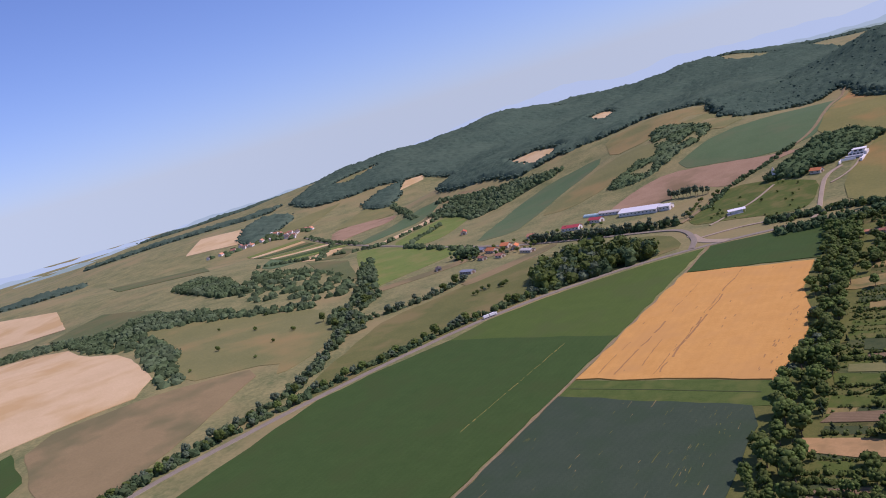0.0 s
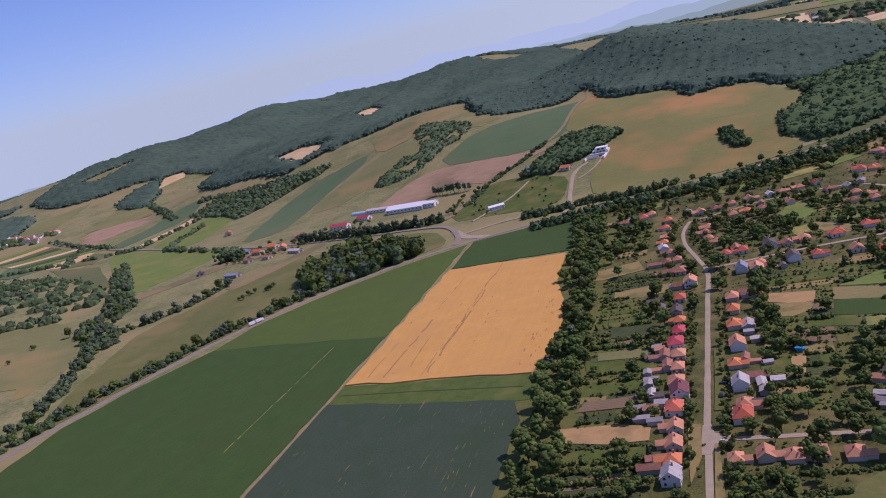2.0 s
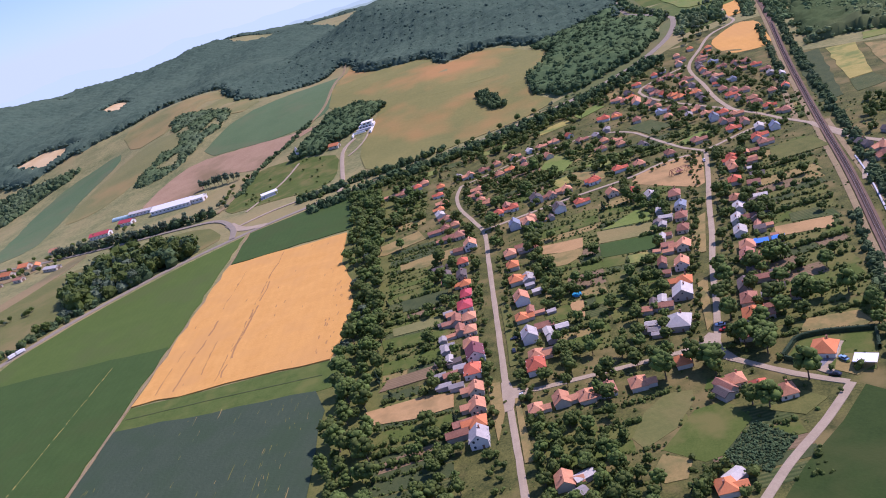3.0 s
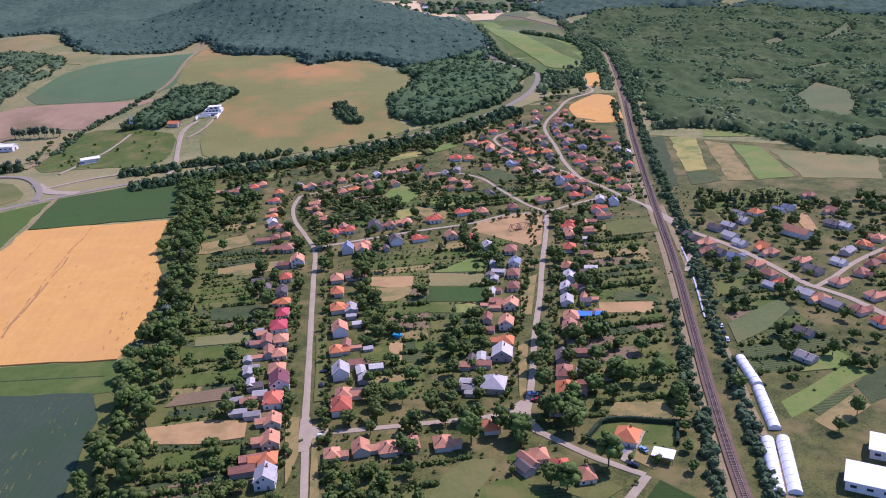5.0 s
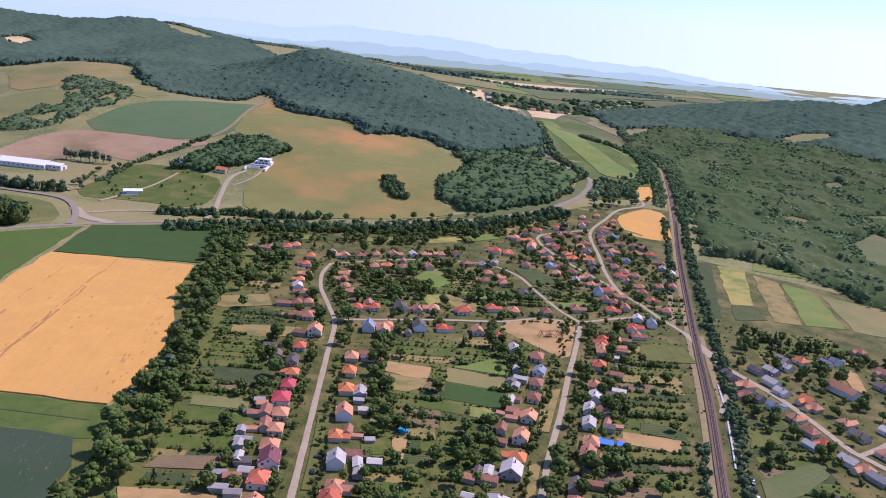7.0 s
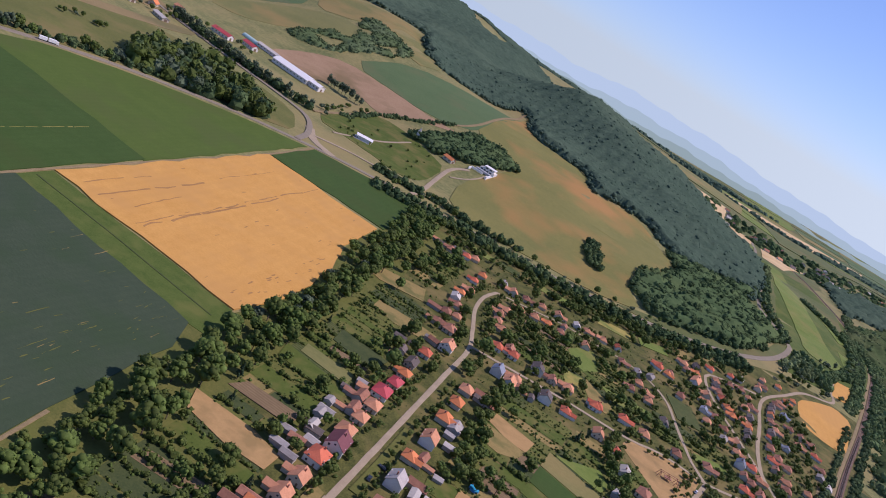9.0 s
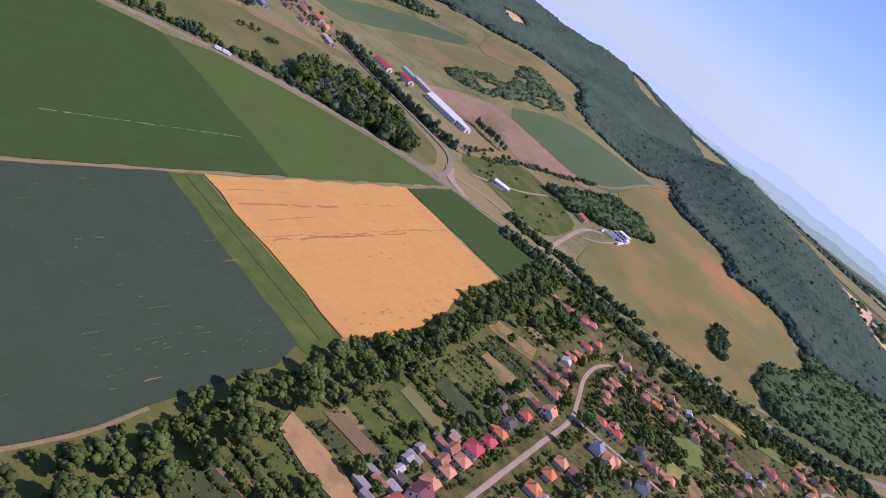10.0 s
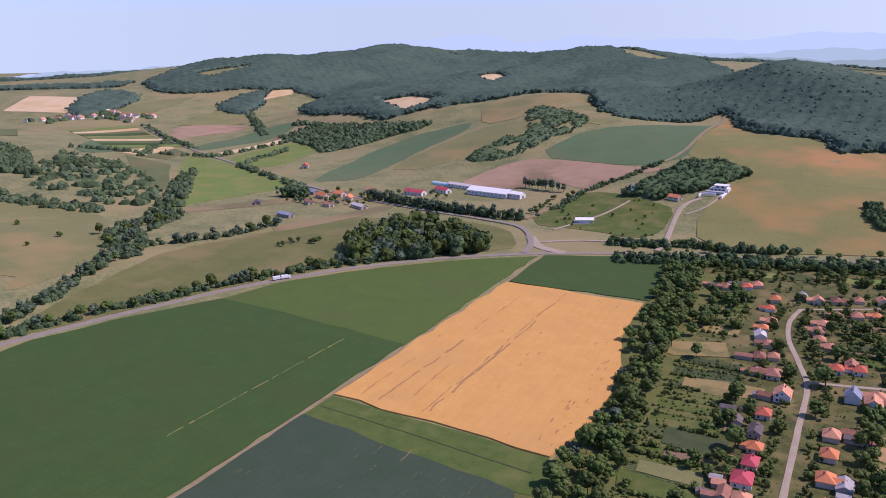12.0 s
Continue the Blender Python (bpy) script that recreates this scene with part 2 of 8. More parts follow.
for leafy in (M_LEAF, M_LEAF_B, M_LEAF_C):
    let_light_through(leafy, 0.14)
M_BARK = material("bark", (0.07, 0.05, 0.035), (0.15, 0.11, 0.08), size=0.8, fine=0.15)
M_GLASS = plain("window_glass", (0.04, 0.05, 0.06), 0.08)
M_WOOD = plain("painted_timber", (0.20, 0.13, 0.08), 0.6)
M_BRICK = plain("chimney_brick", (0.36, 0.16, 0.10), 0.85)
ROOFS = {
    "p": ("salmon tile roof", material("salmon_tiles", (0.45, 0.195, 0.098), (0.69, 0.335, 0.175), size=3, fine=0.4, each=0.18)),
    "r": ("red tile roof", material("red_tiles", (0.46, 0.11, 0.058), (0.66, 0.19, 0.095), size=3, fine=0.4, each=0.15)),
    "o": ("orange tile roof", material("orange_tiles", (0.56, 0.18, 0.07), (0.74, 0.27, 0.10), size=3, fine=0.4, each=0.12)),
    "t": ("weathered terracotta roof", material("terracotta_tiles", (0.25, 0.11, 0.065), (0.47, 0.225, 0.135), size=2.5, fine=0.4, each=0.22)),
    "c": ("crimson sheet roof", material("crimson_sheet", (0.46, 0.07, 0.07), (0.54, 0.10, 0.10), size=3, fine=0.5, rough=0.55)),
    "d": ("dark grey-brown roof", material("dark_tiles", (0.11, 0.09, 0.075), (0.21, 0.17, 0.14), size=2.5, fine=0.4, each=0.2)),
    "m": ("dark maroon roof", material("maroon_tiles", (0.16, 0.06, 0.06), (0.25, 0.10, 0.10), size=2.5, fine=0.4)),
    "g": ("grey fibre-cement roof", material("grey_roof", (0.28, 0.25, 0.215), (0.43, 0.39, 0.335), size=2.5, fine=0.4, each=0.25)),
    "w": ("pale grey roof", material("pale_roof", (0.42, 0.38, 0.32), (0.60, 0.55, 0.46), size=2.5, fine=0.4, each=0.12)),
    "b": ("blue-grey roof", material("blue_roof", (0.17, 0.19, 0.22), (0.28, 0.31, 0.34), size=2.5, fine=0.4, each=0.25)),
}
WALLS = [material("white_render", (0.64, 0.60, 0.52), (0.80, 0.76, 0.67), size=2, fine=0.3, each=0.08),
         material("cream_render", (0.52, 0.44, 0.32), (0.64, 0.56, 0.42), size=2, fine=0.3, each=0.12),
         material("grey_render", (0.34, 0.30, 0.25), (0.48, 0.43, 0.36), size=2, fine=0.3, each=0.15)]
M_FOIL = plain("white_polytunnel_foil", (0.82, 0.80, 0.75), 0.45, spread=0.04)
M_WHITE = plain("white_paint", (0.82, 0.79, 0.72), 0.5, spread=0.04)
M_BLACK = plain("dark_rubber", (0.03, 0.03, 0.03), 0.7)

# ================= the lie of the land =================
RIDGES = [
    # wooded main ridge
    ([(-2060, 1500, 50), (-1950, 1780, 96), (-1840, 1950, 110), (-1623, 2473, 128), (-1380, 2610, 110), (-1150, 2720, 100), (-910, 2790, 113), (-726, 2634, 74), (-513, 2580, 80), (-315, 2307, 62)], 1150),
    # far wooded hill
    ([(-3000, 1700, 38), (-2626, 1950, 50), (-2435, 2130, 58), (-2250, 2350, 92)], 450),
    # wooded knob and its spur
    ([(-330, 1330, 66), (-215, 1345, 100), (-125, 1300, 118), (-30, 1225, 96), (27, 1170, 80), (100, 1075, 64), (160, 960, 44), (196, 830, 20)], 430),
    # shoulder of fields below the woods
    ([(-900, 1300, 66), (-483, 1142, 74), (-380, 1000, 58), (-240, 952, 48), (-142, 918, 46), (-30, 829, 38), (70, 770, 24)], 400),
    # folds of the wooded slope behind it
    ([(-1060, 1620, 62), (-900, 1900, 74), (-820, 2250, 92)], 420),
    ([(-520, 1500, 60), (-560, 1900, 72), (-600, 2300, 74)], 380),
    ([(-1480, 1600, 70), (-1440, 1950, 96), (-1500, 2300, 112)], 420),
    # hill across the valley
    ([(560, 1900, 2), (642, 1893, 16), (796, 1843, 48), (921, 1794, 66), (978, 1768, 78), (1123, 1695, 82), (1198, 1651, 113), (1323, 1569, 88), (1600, 1450, 84), (1900, 1300, 90)], 1150),
    # its lower shoulders
    ([(560, 1500, 8), (720, 1470, 34), (900, 1480, 50)], 300),
    ([(620, 1080, 6), (820, 1130, 26), (1050, 1250, 44)], 330),
]
RIDGES += [
    # bare hills
    ([(-2600, 300, 46), (-1900, 560, 34), (-1350, 560, 26), (-1000, 330, 24)], 420),
    ([(-1500, -300, 50), (-1100, -60, 38), (-800, 40, 22)], 420),
]


def terrain(x, y):
    """Height of the ground."""
    x, y = np.asarray(x, float), np.asarray(y, float)
    acc = 0.0
    for pts, width in RIDGES:
        dist, high, total = np.full(x.shape, 1e9), np.zeros(x.shape), np.zeros(x.shape)
        for (ax, ay, az), (bx, by, bz) in zip(pts, pts[1:]):
            dx, dy = bx - ax, by - ay
            u = np.clip(((x - ax) * dx + (y - ay) * dy) / (dx * dx + dy * dy), 0, 1)
            d = np.hypot(x - ax - u * dx, y - ay - u * dy)
            share = 1 / (d + 15.0) ** 4
            high, total = high + share * (az + u * (bz - az)), total + share
            dist = np.minimum(dist, d)
        high = high / total
        u = np.clip(dist / width, 0, 1)
        acc = acc + np.maximum(high * (1 - u * u * (3 - 2 * u)), 0) ** 4
    z = acc ** 0.25
    fold = np.sin(x * 0.0093 + y * 0.0061 + 1.7 * np.sin(x * 0.0031)) + np.sin(x * 0.0149 - y * 0.0083 + 1.4 * np.sin(y * 0.0047)) + 0.6 * np.sin(x * 0.027 + y * 0.019)
    z = z + 3.2 * fold * np.clip((z - 52) / 40, 0, 1)
    z = z + 35 * np.clip((np.hypot(x - 25, y + 270) - 2600) / 2000, 0, 1) ** 1.5 * np.clip((x + 2300) / 1500, 0, 1)
    return z * np.clip((np.hypot(x - 30, y - 60) - 300) / 250, 0, 1)


def height(x, y):
    return float(terrain(np.array([x]), np.array([y]))[0])


def part(name, bm, mat, parent=None, label="", smooth=False):
    """Links a bmesh as one mesh object under a thing or a part."""
    me = bpy.data.meshes.new(name)
    bm.to_mesh(me)
    bm.free()
    me.materials.append(mat)
    if smooth:
        me.shade_smooth()
    ob = new(name, me)
    ob.parent = parent
    if label:
        ob["label"] = label
    return ob


def mesh_part(name, verts, faces, mat, parent=None, smooth=False, label=""):
    me = bpy.data.meshes.new(name)
    me.from_pydata(verts, [], faces)
    me.materials.append(mat)
    if smooth:
        me.shade_smooth()
    me.update()
    ob = new(name, me)
    ob.parent = parent
    if label:
        ob["label"] = label
    return ob


def axis_lines(mid, reach, step):
    """Grid lines that spread out away from the middle."""
    half, p, s = [0.0], 0.0, step
    while p < reach:
        if p > 1060:
            s = min(s * 1.06, 130)
        p += s
        half.append(p)
    return np.array(sorted({mid - h for h in half} | {mid + h for h in half}))


GX, GY = axis_lines(30, 4800, 16), axis_lines(120, 4800, 16)
gx, gy = np.meshgrid(GX, GY)
gz = terrain(gx, gy)
nx, ny = len(GX), len(GY)
gi = np.arange(nx * ny).reshape(ny, nx)
quads = np.stack([gi[:-1, :-1], gi[:-1, 1:], gi[1:, 1:], gi[1:, :-1]], -1).reshape(-1, 4)
ground = mesh_part("ground", np.stack([gx, gy, gz], -1).reshape(-1, 3).tolist(), quads.tolist(), M_GROUND, smooth=True)
tagged(ground, "rolling sun-dried grassland of a wide valley", "ground", kind="structure")


def inside(poly, x, y):
    """Which of the points lie in the polygon."""
    x, y = np.asarray(x, float), np.asarray(y, float)
    ok = np.zeros(x.shape, bool)
    for (ax, ay), (bx, by) in zip(poly, poly[1:] + poly[:1]):
        if ay != by:
            ok ^= ((ay > y) != (by > y)) & (x < (bx - ax) * (y - ay) / (by - ay) + ax)
    return ok


def rounded(pts, times=1):
    """Cuts the corners of a closed outline."""
    for _ in range(times):
        pts = [q for a, b in zip(pts, pts[1:] + pts[:1]) for q in ((a[0] * .8 + b[0] * .2, a[1] * .8 + b[1] * .2), (a[0] * .2 + b[0] * .8, a[1] * .2 + b[1] * .8))]
    return pts


def ragged(pts, step=9.0, amount=1.5, seed=1):
    """Splits the sides of an outline and shifts the new points a little, as a field's edge is never straight."""
    rng, out = random.Random(seed), []
    for a, b in zip(pts, pts[1:] + pts[:1]):
        n = max(1, int(math.hypot(b[0] - a[0], b[1] - a[1]) / step))
        for i in range(n):
            k = amount if i else 0
            out.append((a[0] + (b[0] - a[0]) * i / n + rng.uniform(-k, k), a[1] + (b[1] - a[1]) * i / n + rng.uniform(-k, k)))
    return out


def cover(name, pts, mat, lift=0.3, cell=24.0, parent=None, label="", rough_edge=1.2, corners=0):
    """A sheet of crop, soil or floor that follows the ground, with an edge of its own thickness."""
    if corners:
        pts = rounded(pts, corners)
    pts = ragged(pts, max(9.0, cell * 0.6), rough_edge, seed=int(abs(pts[0][0] * 7 + pts[0][1])) % 9973)
    bm = bmesh.new()
    bm.faces.new([bm.verts.new((x, y, 0)) for x, y in pts])
    bmesh.ops.triangulate(bm, faces=bm.faces[:])
    xs, ys = [p[0] for p in pts], [p[1] for p in pts]
    for axis, lo, hi, lines in ((0, min(xs), max(xs), GX), (1, min(ys), max(ys), GY)):
        cuts = [v for v in lines if lo < v < hi] if cell < 30 else np.arange(math.floor(lo / cell) * cell + cell, hi, cell)
        for v in cuts:
            co, no = [0, 0, 0], [0, 0, 0]
            co[axis], no[axis] = v, 1
            bmesh.ops.bisect_plane(bm, geom=bm.verts[:] + bm.edges[:] + bm.faces[:], plane_co=co, plane_no=no)
    bmesh.ops.recalc_face_normals(bm, faces=bm.faces[:])
    if sum(f.normal.z for f in bm.faces) < 0:
        bmesh.ops.reverse_faces(bm, faces=bm.faces[:])
    rim = [e for e in bm.edges if e.is_boundary]
    down = bmesh.ops.extrude_edge_only(bm, edges=rim)["geom"]
    low = {v for v in down if isinstance(v, bmesh.types.BMVert)}
    bm.verts.ensure_lookup_table()
    zz = terrain(np.array([v.co.x for v in bm.verts]), np.array([v.co.y for v in bm.verts]))
    for v, z in zip(bm.verts, zz):
        v.co.z = z + (lift if v not in low else -0.8)
    return part(name, bm, mat, parent, label)


def field(name, pts, mat, label, category="field", lift=0.35, cell=24.0, corners=0, edge=1.2, kind="structure"):
    return tagged(cover(name, pts, mat, lift, cell, rough_edge=edge, corners=corners), label, category, kind=kind)


def smooth_line(pts, step=8.0):
    """Points along a soft curve through those given."""
    out, n = [], len(pts)
    for i in range(n - 1):
        p0, p1, p2, p3 = pts[max(i - 1, 0)], pts[i], pts[i + 1], pts[min(i + 2, n - 1)]
        k = max(2, int(math.hypot(p2[0] - p1[0], p2[1] - p1[1]) / step))
        for j in range(k):
            t = j / k
            out.append(tuple(0.5 * (2 * p1[c] + (p2[c] - p0[c]) * t + (2 * p0[c] - 5 * p1[c] + 4 * p2[c] - p3[c]) * t * t + (3 * p1[c] - p0[c] - 3 * p2[c] + p3[c]) * t ** 3) for c in (0, 1)))
    out.append(tuple(pts[-1]))
    return out


def offset_line(line, d):
    out = []
    for i, p in enumerate(line):
        a, b = line[max(i - 1, 0)], line[min(i + 1, len(line) - 1)]
        tx, ty = b[0] - a[0], b[1] - a[1]
        h = math.hypot(tx, ty) or 1
        out.append((p[0] + ty / h * d, p[1] - tx / h * d))
    return out


def ribbon(name, pts, width, mat, lift=0.25, parent=None, shift=0.0, step=8.0, wobble=0.15, label=""):
    """A road, rail or bank along a line: a slightly crowned top with sloping sides."""
    line = smooth_line(pts, step)
    rng = random.Random(int(abs(pts[0][0] * 3 + pts[0][1] * 5)) + int(width * 10))
    prof = [(-0.5, -0.6), (-0.47, 0.0), (0.0, 0.03 * width ** 0.5), (0.47, 0.0), (0.5, -0.6)]
    cols = []
    for u, dz in prof:
        off = offset_line(line, shift + u * width)
        arr = np.array(off) + np.array([[rng.uniform(-wobble, wobble) if abs(u) > 0.1 else 0] * 2 for _ in off])
        cols.append(np.column_stack([arr, terrain(arr[:, 0], arr[:, 1]) + lift + dz]))
    n, k = len(line), len(prof)
    verts = np.stack(cols, 1).reshape(-1, 3)
    faces = [(i * k + j, i * k + j + 1, (i + 1) * k + j + 1, (i + 1) * k + j) for i in range(n - 1) for j in range(k - 1)]
    return mesh_part(name, verts.tolist(), faces, mat, parent, label=label)


def road(name, pts, width, mat, label, category="road", lift=0.25):
    return tagged(ribbon(name, pts, width, mat, lift), label, category, kind="structure")

# ================= fields, roads and railway =================
field("village_ground", [(-100, -230), (-90, -60), (-92, 60), (-94, 180), (-108, 300), (-118, 395), (-95, 425), (0, 446), (100, 488), (190, 545), (260, 600), (330, 600), (302, 432),
                         (400, 350), (460, 250), (430, 0), (330, -160), (110, -230)], M_VILLAGE, "patchy green village ground of gardens and yards", "ground", lift=0.10, cell=48)
field("belt_floor", [(-125, 395), (-112, 300), (-108, 232), (-95, 185), (-90, 120), (-95, 70), (-99, 40), (-92, 20), (-89, -50), (-86, -95), (-95, -122), (-108, -175), (-60, -175), (-58, 60), (-66, 200), (-80, 400)], M_VERGE, "rough grass under a belt of trees", "grass", lift=0.14, cell=40)
field("wheat_field", [(-218.2, 88), (-216.2, 306), (-113, 299), (-109, 230), (-96, 187), (-91, 150), (-90, 120), (-96, 76)], M_WHEAT, "ripe golden wheat field with flattened streaks", lift=0.75, edge=1.6)
field("green_crop_field", [(-420, -160), (-432, 70), (-412, 130), (-383, 186), (-313, 178.5), (-221.6, 164.5), (-221.6, 66), (-222.4, -160)], M_BEET, "dense dark green crop field beside the main road", lift=0.54)
field("light_crop_field", [(-383, 184), (-372, 232), (-342, 277), (-312, 310), (-281, 341), (-247, 367), (-222.5, 384), (-220.6, 162), (-313, 176)], M_BEET_LIGHT, "lighter green crop field along the road", lift=0.5)
field("corner_crop_field", [(-215.5, 309), (-218, 389), (-165, 409), (-112, 426), (-106, 390), (-110, 306)], M_BEET, "small dark green field beside the road junction", lift=0.55)
field("blue_green_field", [(-219, -170), (-218.6, 63), (-99, 44), (-91, 22), (-89, -48), (-87, -70), (-88, -92), (-92, -117), (-104, -170)], M_DARKCROP, "blue-green crop field with worn rows", lift=0.5)
field("field_strip", [(-218.4, 62.5), (-218.2, 87), (-150, 81), (-96, 75), (-88, 60), (-88, 44), (-99, 43.5)], M_STRIP, "rough green strip between two fields", "grass strip", lift=0.30, cell=30)
ditch = ribbon("drain_line", [(-216, 74), (-160, 68), (-98, 60)], 0.9, M_GARDEN_DARK, 0.42, label="dark weedy ditch line")
tagged(ditch, "dark weedy ditch line along a grass strip", "ditch", kind="structure")
# flattened streaks in the wheat
for sx, y0, y1, w in ((-193, 92, 190, 1.5), (-167, 90, 298, 1.3), (-164.5, 92, 230, 1.5), (-181, 104, 150, 1.0), (-194, 205, 270, 0.9), (-205, 94, 140, 1.0)):
    rng = random.Random(int(sx * -3 + y0))
    y = y0
    while y < y1:
        ln = rng.uniform(14, 48)
        s = ribbon("lodged_streak", [(sx + rng.uniform(-1, 1), y), (sx + rng.uniform(-1.5, 1.5), y + ln / 2), (sx + rng.uniform(-1, 1), y + ln)], w * rng.uniform(0.4, 1.1), M_LODGED, 0.80, step=4, wobble=0.35)
        tagged(s, "flattened brown streak in ripe wheat", "wheat streak", group="streaks in the wheat", kind="stuff")
        y += ln + rng.uniform(1, 9)
rng = random.Random(5)
for i in range(46):
    t = rng.random()
    x, y = (-98 - rng.uniform(0, 9), rng.uniform(85, 215)) if i < 26 else (rng.uniform(-212, -110), rng.uniform(85, 295))
    s = ribbon("lodged_streak", [(x, y), (x + rng.uniform(-.4, .4), y + rng.uniform(1.5, 5))], rng.uniform(0.35, 0.9), M_LODGED, 0.80, step=2, wobble=0.2)
    tagged(s, "flattened brown streak in ripe wheat", "wheat streak", group="streaks in the wheat", kind="stuff")
for i in range(130):
    x, y = rng.uniform(-212, -104), rng.uniform(-150, 50)
    if rng.random() < 0.35:
        x, y = rng.uniform(-118, -98), rng.uniform(-60, 40)
    s = ribbon("worn_patch", [(x, y), (x + rng.uniform(-.5, .5), y + rng.uniform(1.0, 5) * (1 + 2 * (i % 9 == 0)))], rng.uniform(0.12, 0.38), M_VERGE if i % 6 else M_GARDEN_DRY, 0.53, step=2, wobble=0.2)
    tagged(s, "small worn streak in blue-green crop", "worn patch", group="worn streaks in the crop", kind="stuff")
rng = random.Random(9)
y = 16.0
while y < 150:
    ln = rng.uniform(4, 18)
    s = ribbon("trodden_line", [(-262 + y * 0.02, y), (-262 + (y + ln) * 0.02 + rng.uniform(-.3, .3), y + ln)], rng.uniform(0.25, 0.55), M_YELLOW, 0.60, step=4, wobble=0.2)
    tagged(s, "thin pale trodden line across green crop", "trodden line", group="lines across the crop", kind="stuff")
    y += ln + rng.uniform(0.5, 4)
FIELDS = []


def farm_field(nm, pts, mt, lb):
    """A field, meadow or plot of the open country, kept by name and outline."""
    FIELDS.append((nm, pts))
    far = math.hypot(pts[0][0] - 25, pts[0][1] + 270)
    field(nm, pts, mt, lb, lift=0.12 if nm in ("valley_floor", "valley_plain") else 0.3 if far < 620 else 0.35 + max(0, far - 1200) / 1500, cell=20 if far < 1250 else 45, corners=1 if len(pts) > 5 else 0)


farm_field("dry_meadow", [(-180, 1150), (-142, 918), (-40, 905), (-28, 806), (20, 838), (62, 835), (118, 719), (93, 647), (70, 604), (70, 560), (92, 516), (47, 488), (-52, 466), (-113, 480), (-128, 560), (-112, 660), (-104, 706), (-170, 752), (-190, 800)], M_MEADOW, "sun-bleached hillside meadow with dry ochre patches")
farm_field("slope_crop", [(-383, 772), (-341, 899), (-237, 970), (-176, 1016), (-180, 778), (-228, 735)], M_TEAL, "green crop on the slope below the woods")
farm_field("brown_field", [(-431, 651), (-417, 720), (-380, 764), (-293, 750), (-227, 733), (-190, 726), (-245, 692), (-265, 644), (-303, 668), (-349, 687), (-337, 638), (-401, 641)], M_SOIL, "reddish ploughed field above the barn")
farm_field("hilltop_meadow", [(-600, 1075), (-540, 1120), (-470, 1150), (-420, 1130), (-377, 1041), (-315, 979), (-344, 907), (-422, 1011), (-490, 1051), (-475, 975), (-535, 943)], M_DRY, "pale grassy hilltop below the wood")
farm_field("hill_strip", [(-570, 711), (-566, 812), (-534, 919), (-470, 958), (-422, 869), (-464, 833), (-479, 766), (-517, 712)], M_DRY, "pale grassy strip of hillside")
farm_field("hill_crop", [(-619, 605), (-645, 681), (-682, 867), (-657, 943), (-571, 984), (-552, 923), (-577, 821), (-578, 717), (-572, 633)], M_TEAL, "green crop running up the hill")
farm_field("valley_crop", [(-655, 397), (-860, 620), (-941, 716), (-878, 704), (-657, 616), (-611, 580), (-622, 548), (-646, 456)], M_LUSH, "smooth green valley field")
farm_field("straw_strip", [(-1039, 673), (-1095, 817), (-1033, 778), (-989, 665)], M_STRAW, "narrow strip of pale straw")
farm_field("pink_soil", [(-1183, 906), (-1252, 994), (-1223, 1072), (-1118, 1070), (-1094, 1019), (-1130, 931), (-1125, 859)], M_SOIL, "pinkish bare field on a slope")
farm_field("strip_green", [(-972, 768), (-1031, 825), (-1047, 1033), (-983, 1071), (-953, 961), (-965, 852)], M_TEAL, "long green strip of farmland")
farm_field("strip_straw", [(-925, 741), (-934, 938), (-904, 905), (-901, 728)], M_STRAW, "narrow straw-coloured strip field")
farm_field("strip_meadow", [(-865, 714), (-891, 844), (-878, 931), (-813, 909), (-776, 826), (-743, 700), (-768, 663)], M_LUSH, "light green strip field with trees along it")
farm_field("ridge_clearing", [(-862, 1161), (-810, 1191), (-712, 1142), (-750, 1073)], M_STRAW, "pale clearing between woods")
farm_field("wood_clearing", [(-941, 1776), (-949, 1892), (-878, 1822), (-877, 1735)], M_STRAW, "pale clearing high in the woods")
farm_field("slope_clearing", [(-1341, 1373), (-1372, 1458), (-1336, 1498), (-1315, 1462)], M_STRAW, "small pale clearing in the woods")
farm_field("bald_top", [(-1560, 2330), (-1500, 2420), (-1330, 2480), (-1340, 2400)], M_STRAW, "pale clearing on the ridge's top")
farm_field("garden_strips", [(-1129, 653), (-1264, 834), (-1258, 920), (-1169, 856), (-1048, 688), (-1057, 623)], M_TEAL, "green strips below a distant village")
farm_field("strip_brown", [(-958, 968), (-936, 1069), (-864, 1036), (-919, 986), (-938, 900)], M_GRAZED, "dry brown strip field")
farm_field("stubble_field", [(-1356, 202), (-1082, 236), (-957, 188), (-864, 190), (-640, 79), (-684, -36), (-705, -93), (-1000, -120)], M_STRAW, "pale harvested field on a low hill")
farm_field("far_stubble", [(-1944, 480), (-1566, 497), (-1310, 366), (-1560, 299)], M_STRAW, "far pale harvested field")
farm_field("grazed_slope", [(-676, -36), (-629, 70), (-560, 143), (-505, 0), (-484, -90), (-551, -99)], M_GRAZED, "brownish grazed field")
farm_field("corner_green", [(-676, -105), (-670, -50), (-598, -80), (-560, -150), (-640, -170)], M_BEET, "dark green corner field")
farm_field("river_meadow", [(-630, 85), (-784, 178), (-980, 252), (-912, 329), (-739, 322), (-679, 340), (-562, 240), (-532, 190), (-522, 112), (-556, 152)], M_DRY, "ochre meadow along the stream")
farm_field("road_meadow", [(-475, 115), (-500, 200), (-520, 270), (-485, 360), (-470, 440), (-360, 480), (-285, 468), (-248, 405), (-268, 380), (-345, 305), (-395, 220), (-425, 140), (-448, 60)], M_OLIVE, "olive meadow beside the main road")
